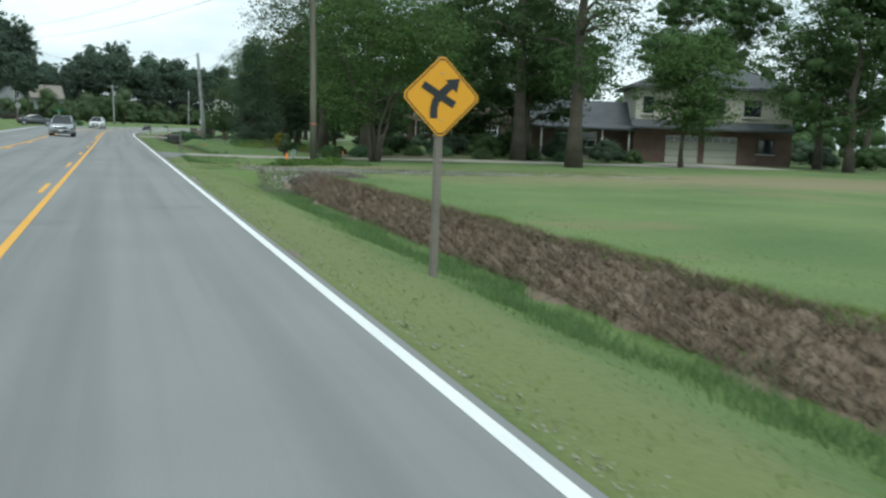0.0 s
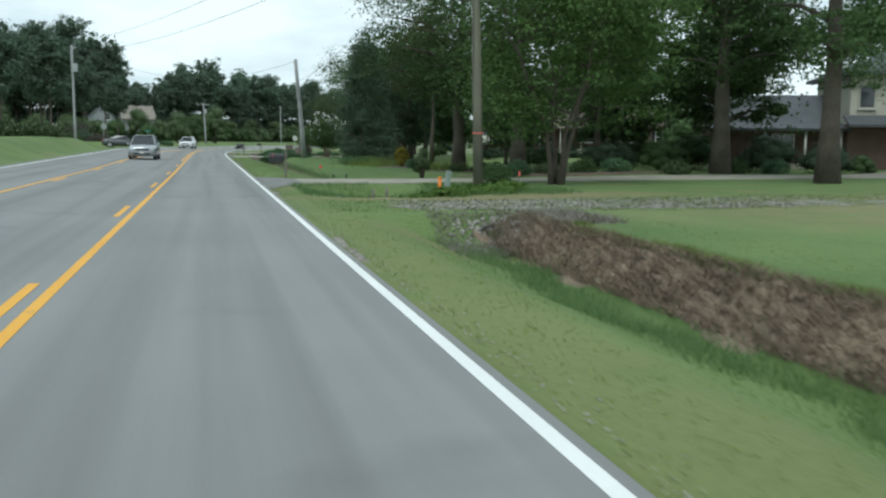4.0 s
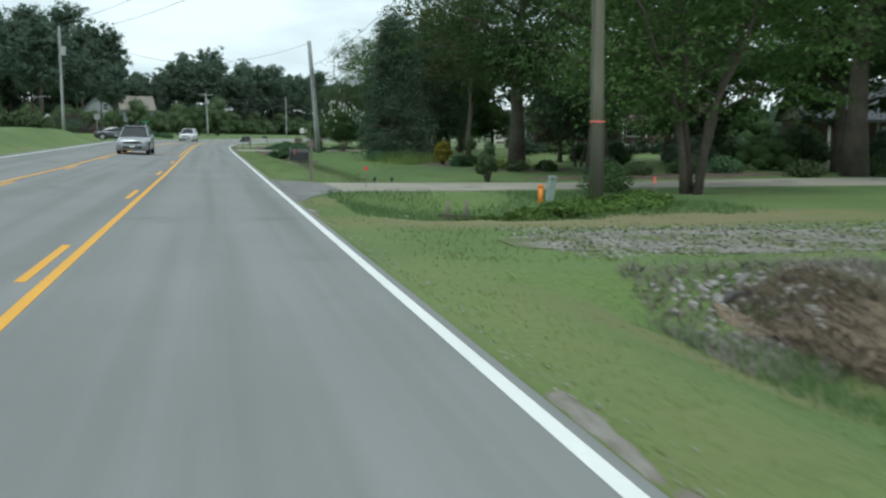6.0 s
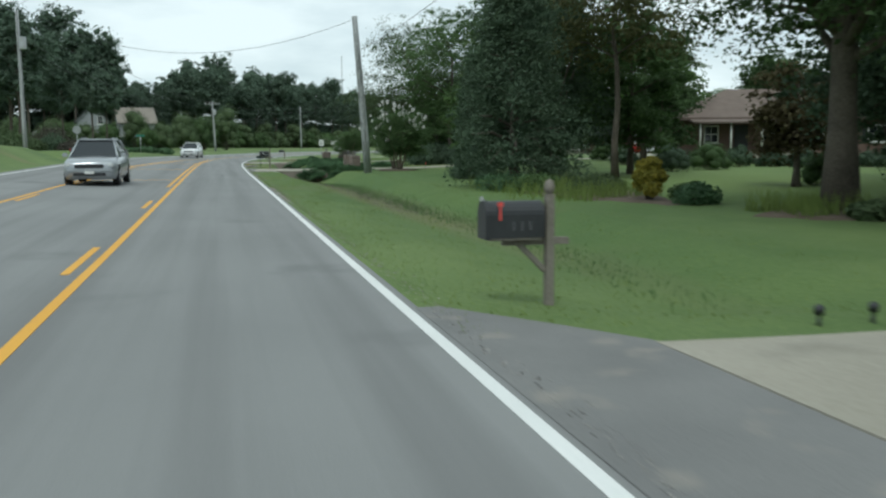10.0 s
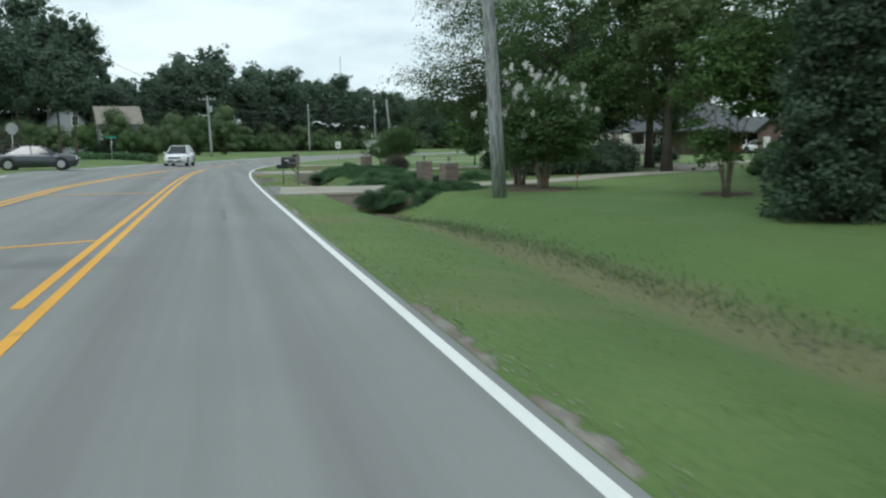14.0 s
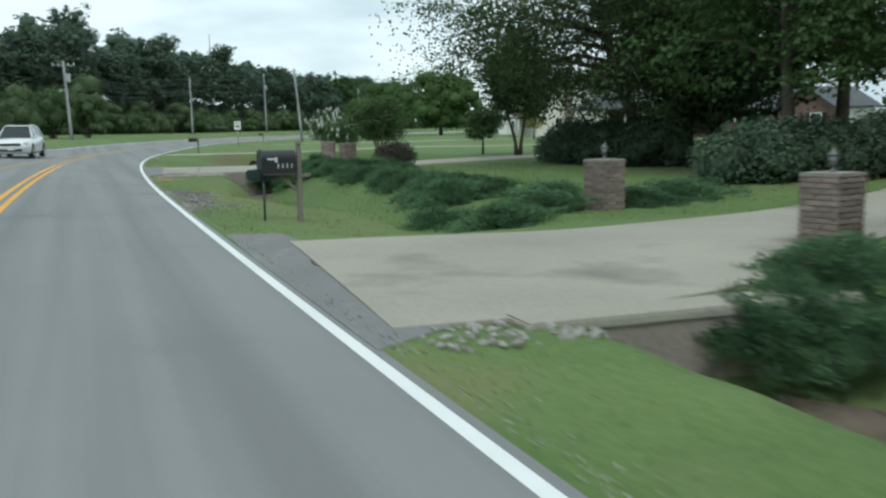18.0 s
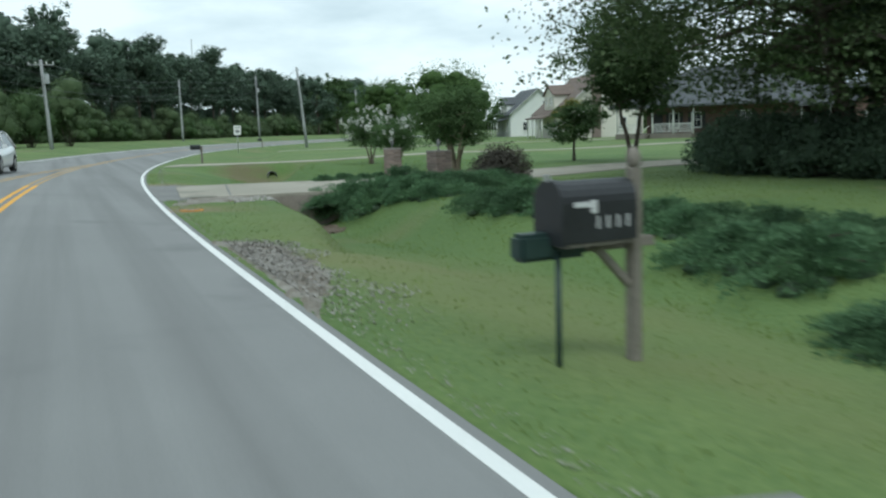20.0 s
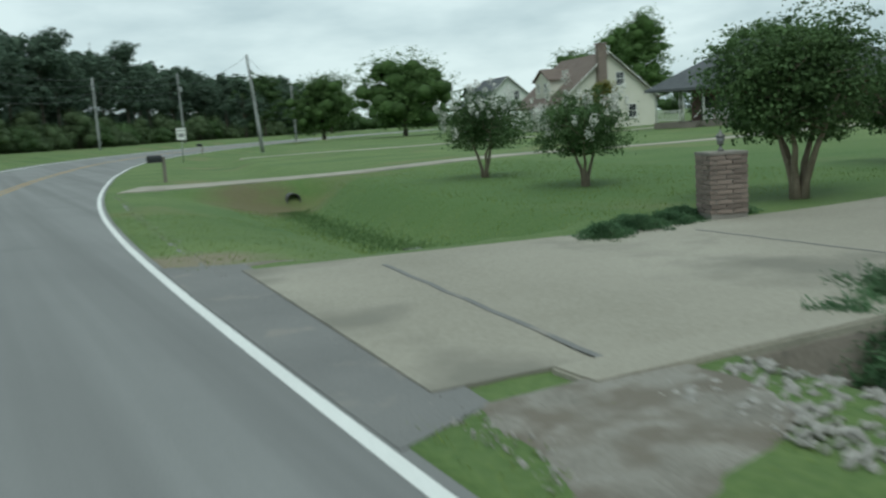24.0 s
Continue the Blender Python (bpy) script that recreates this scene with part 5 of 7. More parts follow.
def house_two_storey():
    h = thing("house", 40.6, 66.3, gz(42, 65), "two-storey house of brick and cream siding with a double garage", "house", turn=-23)
    walls(h, -2.6, 9.6, 0.0, 8.5, 0, 2.75, RED_BRICK)
    walls(h, -2.55, 9.55, 0.05, 8.45, 2.75, 5.7, SIDING)
    hip_roof(h, -2.6, 9.6, 0, 8.5, 5.7, 7.9, SHINGLE, 0.6)
    bm = bmesh.new()
    q = [(-2.9, -1.3, 2.55), (9.4, -1.3, 2.55), (9.4, 0.1, 3.15), (-2.9, 0.1, 3.15)]
    a, b = [bm.verts.new(p) for p in q], [bm.verts.new((p[0], p[1], p[2] + 0.16)) for p in q]
    bm.faces.new(a[::-1])
    bm.faces.new(b)
    for i in range(4):
        bm.faces.new((a[i], a[(i + 1) % 4], b[(i + 1) % 4], b[i]))
    part("pent_roof", bm, SHINGLE, h)
    garage_door(h, (1.15, -0.05, 0), 2.5, 2.15)
    garage_door(h, (4.15, -0.05, 0), 2.5, 2.15)
    for x, z, w in ((-1.6, 4.4, 1.0), (3.6, 4.4, 1.5), (6.4, 4.4, 1.5)):
        window(h, (x, 0.0, z), w, 1.45, bars=False, frame_mat=GARAGE)
    window(h, (7.6, -0.05, 1.5), 1.3, 1.2, bars=False, frame_mat=SHUTTER)
    walls(h, -10.5, -2.65, 2.0, 9.0, 0, 2.6, RED_BRICK)
    gable_block(h, -10.5, -2.65, 2.0, 9.0, 2.6, 2.7, 4.6, SIDING, SHINGLE)
    for x in (-9.8, -7.4, -5.0, -2.9):
        tube("porch_post", [(x, 0.3, 0), (x, 0.3, 2.5)], 0.07, TRIM, h, 8)
    boxed("porch_roof", (8.4, 2.6, 0.16), SHINGLE, h, (-6.6, 1.2, 2.62), 0.02, turn=(10, 0, 0))
    boxed("porch_floor", (8.2, 2.3, 0.3), CONCRETE, h, (-6.6, 0.9, 0.1), 0.02)
    window(h, (-6.0, 1.96, 1.5), 1.4, 1.3)


def house_porch():
    h = thing("house", 51.7, 193.2, gz(52, 190) - 0.05, "brick house with a dark hipped roof and white railed porch", "house", turn=-72)
    walls(h, 2.2, 17.5, 2.2, 11, 0, 3.0, RED_BRICK)
    hip_roof(h, 0, 17.5, 0, 11, 3.0, 6.9, SHINGLE, 0.5)
    boxed("porch_floor", (9.0, 2.2, 0.5), WOOD_GREY, h, (4.5, 1.1, 0.3), 0.02)
    boxed("porch_floor", (2.2, 8.0, 0.5), WOOD_GREY, h, (1.1, 6.3, 0.296), 0.02)
    for x, y in ((0.15, 0.15), (2.6, 0.15), (4.4, 0.15), (6.8, 0.15), (9.0, 0.15), (0.15, 4), (0.15, 8), (0.15, 10)):
        tube("porch_post", [(x, y, 0.5), (x, y, 3.05)], 0.075, TRIM, h, 8)
    for a, b in ((0.15, 2.6), (4.4, 6.8), (6.8, 9.0)):
        bm = bmesh.new()
        box(bm, (a + b) / 2, 0.15, 1.45, b - a, 0.07, 0.07)
        box(bm, (a + b) / 2, 0.15, 0.7, b - a, 0.05, 0.05)
        for k in range(int((b - a) / 0.16)):
            box(bm, a + 0.12 + 0.16 * k, 0.15, 1.07, 0.035, 0.035, 0.72)
        part("railing", bm, TRIM, h)
    for k in range(3):
        boxed("step", (1.4, 0.3, 0.18), WOOD_GREY, h, (3.5, -0.2 - 0.3 * k, 0.42 - 0.16 * k), 0.01)
    for s in (2.85, 4.2):
        tube("stair_rail", [(s, 0.1, 1.4), (s, -1.0, 0.85)], 0.035, TRIM, h, 6)
    for x in (5.5, 8.0, 13.2):
        window(h, (x, 2.16, 1.75), 1.15, 1.5, shutters=True)
    boxed("door", (1.0, 0.08, 2.1), SHUTTER, h, (3.6, 2.16, 1.4), 0.02)
    walls(h, 17.6, 23.4, 9.0, 9.2, 0, 2.75, RED_BRICK)
    gable_block(h, 17.6, 23.4, 3.0, 9.2, 2.75, 2.8, 4.4, SIDING_WHITE, SHINGLE, over=0.3)
    for x in (18.0, 20.6):
        tube("carport_post", [(x, 3.1, 0), (x, 3.1, 2.8)], 0.08, TRIM, h, 8)
    boxed("carport_floor", (5.7, 7.5, 0.1), CONCRETE, h, (20.5, 5.3, 0.03), 0.02)
    gable_block(h, 23.5, 29.0, 1.6, 10, 0, 2.7, 4.5, RED_BRICK, SHINGLE, along="y", over=0.4)
    boxed("door", (0.95, 0.08, 2.05), TRIM, h, (24.8, 1.56, 1.1), 0.02, "white panelled door")
    window(h, (27.2, 1.56, 1.6), 1.1, 1.3, shutters=True)
    walls(h, 29.05, 32.0, 2.6, 9, 0, 2.6, SIDING_WHITE)
    boxed("lean_to_roof", (3.3, 7.2, 0.14), SHINGLE, h, (30.4, 5.8, 2.7), 0.02)


def house_gabled(x, y, turn, label, w=10.5, depth=13, peak=7.8, eave=3.3, wall=None, roof=None, chimney=True, dormer=True):
    h = thing("house", x, y, gz(x, y), label, "house", turn=turn)
    gable_block(h, -w / 2, w / 2, 0, depth, 0, eave, peak, wall or SIDING, roof or SHINGLE_BROWN, along="y", over=0.45)
    for s in (-1, 1) if wall != SIDING_GREY else ():
        boxed("bargeboard", (0.08, 0.1, math.hypot(w / 2 + 0.4, peak - eave + 0.3)), TRIM, h, (s * (w / 4 + 0.1), -0.48, (eave + peak) / 2), 0.01,
              turn=(0, -s * math.degrees(math.atan2(w / 2, peak - eave)), 0))
    for px, pz in ((-2.2, 1.7), (2.6, 1.7), (1.3, 5.1)):
        window(h, (px, -0.04, pz), 1.0, 1.5)
    for k in range(3):
        window(h, (-w / 2 - 0.04, 2.5 + 3.6 * k, 1.7), 1.0, 1.5, turn=-90)
    if chimney:
        boxed("chimney", (0.95, 0.75, peak + 0.9), BRICK, h, (-0.9, -0.36, (peak + 0.9) / 2), 0.02, "dark brick chimney")
        boxed("chimney_cap", (1.1, 0.9, 0.14), BRICK, h, (-0.9, -0.36, peak + 0.96), 0.02)
    if dormer:
        gable_block(h, -w / 2 + 0.2, -w / 2 + 3.0, 4.0, 8.5, eave - 0.3, 5.5, 6.6, wall or SIDING, roof or SHINGLE_BROWN, along="x", over=0.25)
        for py in (5.2, 7.3):
            window(h, (-w / 2 + 0.16, py, 4.7), 0.8, 1.1, turn=-90)
        boxed("porch_roof", (2.4, 8.0, 0.16), roof or SHINGLE_BROWN, h, (-w / 2 - 1.1, 5.5, 2.8), 0.02, turn=(0, -14, 0))
        for k in range(4):
            tube("porch_post", [(-w / 2 - 2.0, 1.8 + 2.4 * k, 0), (-w / 2 - 2.0, 1.8 + 2.4 * k, 2.55)], 0.08, TRIM, h, 8)
    return h


def house_low():
    h = thing("house", 33.9, 113.6, 0.85, "low brick house with a brown hipped roof and white porch posts", "house", turn=-18)
    walls(h, 0, 17, 0, 8.5, -0.95, 2.5, RED_BRICK)
    hip_roof(h, 0, 17, 0, 8.5, 2.5, 5.0, SHINGLE_BROWN, 0.6)
    boxed("porch_floor", (7.4, 1.7, 0.5), CONCRETE, h, (4.4, -0.9, -0.1), 0.02)
    boxed("porch_roof", (7.8, 2.2, 0.14), SHINGLE_BROWN, h, (4.4, -1.0, 2.42), 0.02, turn=(8, 0, 0))
    for k in range(4):
        tube("porch_post", [(1.1 + 2.2 * k, -1.7, 0.1), (1.1 + 2.2 * k, -1.7, 2.3)], 0.07, TRIM, h, 8)
    boxed("door", (1.0, 0.08, 2.05), SHUTTER, h, (4.4, -0.04, 1.1), 0.02)
    for x, w in ((2.2, 1.1), (6.6, 1.3), (10.5, 1.6), (14.2, 1.3)):
        window(h, (x, -0.04, 1.45), w, 1.3, shutters=x > 9)
    boxed("chimney", (0.8, 0.7, 1.6), BRICK, h, (11.5, 4.6, 5.3), 0.02, "brick chimney")


house_two_storey()
house_low()
house_porch()
house_gabled(62.5, 212.5, -14, "cream gabled house with a dark brick chimney and dormer", wall=SIDING_CREAM)
house_gabled(75, 252, -14, "white gabled house with a dormer beyond the lawns", 9.5, 12, 7.8, 3.8, SIDING_WHITE, SHINGLE, chimney=False)
house_gabled(-12.6, 243.3, 102, "tan-roofed house half hidden by bushes", 9, 6.6, 7.8, 5.0, SIDING_GREY, SHINGLE_TAN, chimney=False, dormer=False)
house_gabled(-21.8, 228, 8, "grey gabled house among pines", 5.4, 9, 7.8, 5.0, SIDING_GREY, SHINGLE, chimney=False, dormer=False)

# ---- road signs ----
SIGN_YELLOW = material("yellow_sign_sheet", (0.72, 0.33, 0.012), (0.78, 0.37, 0.018), 0.55, 0.8, 6.0, 0.0)


def warning_sign():
    s = thing("warning_sign", 3.83, 15.03, gz(3.83, 15.03), "yellow diamond junction warning sign on a grey wooden post", "road sign", turn=0)
    top = 2.68 - gz(3.83, 15.03)
    mid = 2.115 - gz(3.83, 15.03)
    bm = bmesh.new()
    box(bm, 0, 0, (top - 0.35) / 2, 0.095, 0.095, top + 0.25, 0.008)
    part("post", bm, WOOD_GREY, s, "grey weathered timber post").location = (0, 0.06, 0)
    face = new("sign_plate")
    face.parent = s
    face.location = (0, 0, mid)

    def diamond(name, r, y0, y1, mat, hole=0.0):
        bm = bmesh.new()
        def corner(rr):
            out = []
            for k in range(4):
                a = math.pi / 2 * k
                for da in (-0.08, 0.08):
                    c = rr * 0.955
                    out.append((c * math.cos(a + da) / (abs(math.cos(a + da)) + abs(math.sin(a + da))) * 1.04, c * math.sin(a + da) / (abs(math.cos(a + da)) + abs(math.sin(a + da))) * 1.04))
            return out
        o = corner(r)
        f0 = [bm.verts.new((x, y0, z)) for x, z in o]
        f1 = [bm.verts.new((x, y1, z)) for x, z in o]
        if hole:
            i = corner(hole)
            g0 = [bm.verts.new((x, y0, z)) for x, z in i]
            g1 = [bm.verts.new((x, y1, z)) for x, z in i]
            for k in range(8):
                j = (k + 1) % 8
                bm.faces.new((f0[k], f0[j], g0[j], g0[k]))
                bm.faces.new((f1[k], g1[k], g1[j], f1[j]))
        else:
            bm.faces.new(f0)
            bm.faces.new(f1[::-1])
        for k in range(8):
            j = (k + 1) % 8
            bm.faces.new((f0[k], f1[k], f1[j], f0[j]))
        bmesh.ops.recalc_face_normals(bm, faces=list(bm.faces))
        return part(name, bm, mat, face)

    diamond("plate", 0.55, 0.0, -0.004, SIGN_YELLOW)
    diamond("border", 0.525, -0.0045, -0.006, BLACK, 0.505)

    def stroke(name, pts, w, y=-0.0070):
        bm = bmesh.new()
        rows = []
        for i, (x, z) in enumerate(pts):
            a, b = pts[max(i - 1, 0)], pts[min(i + 1, len(pts) - 1)]
            d = Vector((b[0] - a[0], b[1] - a[1])).normalized()
            rows.append((bm.verts.new((x - d.y * w, y, z + d.x * w)), bm.verts.new((x + d.y * w, y, z - d.x * w))))
        for (a, b), (c, d) in zip(rows, rows[1:]):
            bm.faces.new((a, b, d, c))
        part(name, bm, BLACK, face)

    stroke("arrow_stem", [(-0.10, -0.28), (-0.10, -0.14), (-0.075, -0.05), (-0.02, 0.02), (0.05, 0.085), (0.13, 0.155)], 0.053)
    bm = bmesh.new()
    vs = [bm.verts.new(p) for p in ((0.045, -0.0085, 0.215), (0.245, -0.0085, 0.245), (0.205, -0.0085, 0.055))]
    bm.faces.new(vs)
    part("arrow_head", bm, BLACK, face)
    stroke("side_road_bar", [(-0.26, 0.15), (-0.04, 0.025), (0.18, -0.1)], 0.048, -0.0100)
    for z in (-0.3, 0.3):
        tube("bolt", [(0, -0.004, z), (0, -0.014, z)], 0.012, STEEL, face, 8)
    return s


SIGN_INK = material("faded_sign_ink", (0.2, 0.2, 0.2), (0.28, 0.28, 0.28), 0.6, 3.0, 10.0, 0.0)


def plate_sign(x, y, z, w, h, high, label, mat=None, turn=0.0, category="road sign", bars=0, street=False):
    s = thing("street_sign" if street else "traffic_sign", x, y, z, label, category, turn=turn)
    tube("post", [(0, 0.03, -0.2), (0, 0.03, high)], 0.035, STEEL, s, 8)
    boxed("plate", (w, 0.01, h), mat or WHITE, s, (0, 0, high - h / 2), 0.004)
    for k in range(bars):
        boxed("lettering", (w * (0.6 if k else 0.75), 0.004, h * (0.34 if k else 0.1)), SIGN_INK, s, (0, -0.008, high - h * (0.22 if k == 0 else 0.62)), 0)
    return s


warning_sign()
plate_sign(17.5, 211.3, 0.0, 0.75, 0.95, 2.65, "white rectangular speed limit sign on a steel post", bars=2)
SIGN_GREEN = material("green_sign_sheet", (0.02, 0.16, 0.12), (0.03, 0.2, 0.15), 0.5, 1.0, 6.0, 0.0)
plate_sign(-8.4, 160.0, gz(-8.4, 160.0), 0.9, 0.2, 2.05, "green street-name sign on a thin steel post", SIGN_GREEN, street=True)
RED = material("red_sign_sheet", (0.45, 0.02, 0.02), (0.52, 0.03, 0.03), 0.5, 1.0, 6.0, 0.0)
st = thing("stop_sign", -12.6, 142, gz(-12.6, 142), "stop sign seen from its pale metal back", "road sign", turn=25)
tube("post", [(0, 0, -0.2), (0, 0, 2.2)], 0.035, STEEL, st, 8)
bm = bmesh.new()
bmesh.ops.create_cone(bm, cap_ends=True, segments=8, radius1=0.4, radius2=0.4, depth=0.008, matrix=pose(0, -0.04, 2.0, 90, 0, 0) @ pose(0, 0, 0, 0, 0, 22.5))
part("plate", bm, STEEL, st)
bm = bmesh.new()
bmesh.ops.create_cone(bm, cap_ends=True, segments=8, radius1=0.39, radius2=0.39, depth=0.003, matrix=pose(0, -0.047 + 0.016, 2.0, 90, 0, 0) @ pose(0, 0, 0, 0, 0, 22.5))
part("sign_face", bm, RED, st)

# ---- mailboxes ----
FLAG = material("red_flag_plastic", (0.55, 0.05, 0.04), (0.7, 0.1, 0.08), 0.5, 3.0, 10.0, 0.0)
PALE = material("pale_grey_lettering", (0.5, 0.5, 0.5), (0.62, 0.62, 0.62), 0.6, 3.0, 10.0, 0.0)
DIM = material("faded_lettering", (0.07, 0.07, 0.075), (0.11, 0.11, 0.115), 0.6, 3.0, 10.0, 0.0)
GREEN_BOX = material("dark_green_plastic", (0.012, 0.03, 0.028), (0.022, 0.045, 0.04), 0.5, 2.0, 10.0, 0.02)


def mailbox(x, y, z, length, w, h, top, label, turn=0.0, numbers=3, flag="low", paper=False, finial=True, arm_out=0.3, post=0.09):
    """A domed metal mailbox on a timber post; the box reaches to -x, its door at the end."""
    m = thing("mailbox", x, y, z, label, "mailbox", "mailboxes along the road", turn=turn)
    base = top - h

    def profile(grow=0.0):
        r = w / 2 + grow
        pts = [(-r, base - grow), (r, base - grow), (r, base + h - w / 2)]
        for k in range(1, 10):
            a = math.pi * k / 10
            pts.append((r * math.cos(a), base + h - w / 2 + r * math.sin(a)))
        pts.append((-r, base + h - w / 2))
        return pts

    def shell(name, xa, xb, grow, mat):
        bm = bmesh.new()
        o = profile(grow)
        a, b = [bm.verts.new((xa, py, pz)) for py, pz in o], [bm.verts.new((xb, py, pz)) for py, pz in o]
        bm.faces.new(a)
        bm.faces.new(b[::-1])
        for k in range(len(o)):
            bm.faces.new((a[k], b[k], b[(k + 1) % len(o)], a[(k + 1) % len(o)]))
        bmesh.ops.recalc_face_normals(bm, faces=list(bm.faces))
        return part(name, bm, mat, m)

    x1 = -0.03
    shell("box", x1 - length, x1, 0.0, BLACK)
    d = shell("door", x1 - length - 0.03, x1 - length + 0.02, 0.012, BLACK)
    boxed("latch", (0.03, 0.04, 0.05), STEEL, d, (x1 - length - 0.03, 0, top + 0.02), 0.004)
    boxed("floor_board", (length * 0.95, w * 0.9, 0.025), WOOD_GREY, m, (x1 - length / 2, 0, base - 0.016), 0.003)
    ph = top + (0.06 if finial else -h * 0.3)
    bm = bmesh.new()
    box(bm, 0.02 + post / 2, 0, ph / 2 - 0.15, post, post, ph + 0.3, 0.008)
    part("post", bm, WOOD_GREY, m)
    if finial:
        tube("finial", [(0.02 + post / 2, 0, ph), (0.02 + post / 2, 0, ph + 0.03), (0.02 + post / 2, 0, ph + 0.07), (0.02 + post / 2, 0, ph + 0.12), (0.02 + post / 2, 0, ph + 0.15)],
             [0.03, 0.05, 0.055, 0.04, 0.008], WOOD_GREY, m, 10)
    if arm_out:
        boxed("arm", (arm_out + length * 0.7, post * 0.8, post * 0.8), WOOD_GREY, m, ((arm_out - length * 0.7) / 2, post * 0.9, base - 0.06), 0.006)
        boxed("brace", (0.42, post * 0.6, post * 0.6), WOOD_GREY, m, (-0.13, 0, base - 0.2), 0.005, turn=(0, 45, 0))
    if flag == "low":
        boxed("flag", (0.022, 0.008, 0.13), FLAG, m, (x1 - length + 0.12, -w / 2 - 0.006, base + h - 0.12), 0.002)
        boxed("flag_head", (0.055, 0.008, 0.045), FLAG, m, (x1 - length + 0.12, -w / 2 - 0.0065, base + h - 0.03), 0.002)
    elif flag == "up":
        boxed("flag", (0.19, 0.008, 0.035), PALE, m, (x1 - length * 0.72, -w / 2 - 0.006, base + h * 0.62), 0.002)
        boxed("flag_head", (0.05, 0.008, 0.09), PALE, m, (x1 - length * 0.61, -w / 2 - 0.0065, base + h * 0.58), 0.002)
    for k in range(numbers):
        boxed("number_bar", (0.016, 0.004, 0.085), PALE if paper else DIM, m, (x1 - length * 0.55 + 0.085 * k, -w / 2 - 0.004, base + h * 0.32), 0)
    if paper:
        bm = bmesh.new()
        box(bm, 0, 0, 0, 0.55, 0.17, 0.19, 0.03)
        p = part("newspaper_tube", bm, GREEN_BOX, m, "dark green newspaper tube")
        p.location = (x1 - length * 0.97, 0.06, base - 0.02)
        tube("tube_post", [(x1 - length * 0.95, -0.03, -0.2), (x1 - length * 0.95, -0.03, base - 0.05)], 0.022, GREEN_BOX, m, 8)
    return m


mailbox(3.30, 58.9, gz(3.3, 58.9), 0.58, 0.27, 0.36, 1.06, "black metal mailbox with a red flag on a grey timber post", turn=0)
mailbox(3.76, 119.75, gz(3.76, 119.75), 0.62, 0.30, 0.42, 1.24 - gz(3.76, 119.75), "black metal mailbox on a timber post with a green newspaper tube", turn=6, numbers=4, flag="up", paper=True)
mailbox(8.6, 175.3, gz(8.6, 175.3), 0.56, 0.24, 0.3, 1.2, "small dark mailbox on a thick black post", turn=12, numbers=0, finial=False, arm_out=0, post=0.12, flag="none")
mailbox(24.9, 235.4, 0.0, 0.5, 0.22, 0.28, 1.15, "small dark distant mailbox on a post", turn=25, numbers=0, finial=False, arm_out=0, flag="none")

# ---- brick gate pillars ----
def brick_shape():
    bm = bmesh.new()
    box(bm, 0, 0, 0, 0.2, 0.1, 0.062, 0.006)
    me = bpy.data.meshes.new("brick")
    bm.to_mesh(me)
    bm.free()
    me.materials.append(BRICK)
    return me


LAMP_GLASS = glass_material("lamp_glass", (0.16, 0.165, 0.165), 0.25)
LAMP_METAL = material("tarnished_metal", (0.10, 0.10, 0.095), (0.2, 0.2, 0.19), 0.5, 3.0, 10.0, 0.0, metal=0.4)


def gate_pillar(x, y, z, w, h, turn, label, lamp=True, seed=1):
    """A brick pillar: mortar core, single bricks in running bond, and a small lantern on top."""
    rng = random.Random(seed)
    p = thing("gate_pillar", x, y, z, label, "gate pillar", "brick pillars at the driveway", turn=turn)
    boxed("core", (w - 0.03, w - 0.03, h + 0.3), MORTAR, p, (0, 0, h / 2 - 0.15), 0.0)
    me = brick_shape()
    course, n = 0.0745, int(h / 0.0745)
    for k in range(n):
        zc = 0.037 + course * k
        for side in range(4):
            m = pose(0, 0, 0, 0, 0, 90 * side)
            length = w - 0.10
            count = max(2, round(length / 0.21))
            step = length / count
            shift = -0.05 if k % 2 else 0.05
            for i in range(count):
                b = new("brick", me)
                b.parent = p
                xx = -length / 2 + step * (i + 0.5) + shift
                b.matrix_local = m @ pose(xx, -w / 2 + 0.05 - rng.uniform(0, 0.006), zc, 0, 0, rng.uniform(-1, 1)) @ Matrix.Diagonal(((step - 0.012) / 0.2, 1, 1, 1))
    boxed("cap", (w + 0.02, w + 0.02, 0.05), MORTAR, p, (0, 0, n * course + 0.02), 0.012)
    if lamp:
        t = n * course + 0.045
        lantern = new("lantern")
        lantern.parent = p
        lantern.location = (0, 0, t)
        tube("stand", [(0, 0, 0), (0, 0, 0.03), (0, 0, 0.05), (0, 0, 0.1)], [0.05, 0.045, 0.02, 0.022], LAMP_METAL, lantern, 8)
        tube("lamp_body", [(0, 0, 0.1), (0, 0, 0.22)], [0.045, 0.065], LAMP_GLASS, lantern, 6)
        tube("lamp_roof", [(0, 0, 0.22), (0, 0, 0.235), (0, 0, 0.29), (0, 0, 0.33)], [0.078, 0.074, 0.02, 0.008], LAMP_METAL, lantern, 6)
    return p


gate_pillar(9.45, 118.3, gz(9.5, 118.3) - 0.05, 0.57, 1.02, 12, "brown brick gate pillar with a small lantern on top", seed=2)
gate_pillar(9.05, 112.1, gz(9.05, 112.1) - 0.05, 0.58, 1.02, 12, "brown brick gate pillar with a small lantern on top", seed=3)
gate_pillar(10.9, 144.8, 0.08, 0.60, 0.90, -22, "mottled brown brick gate pillar with a small lantern", seed=4)
gate_pillar(10.05, 138.5, 0.02, 0.52, 1.0, 12, "brown brick gate pillar wrapped in junipers", seed=5)

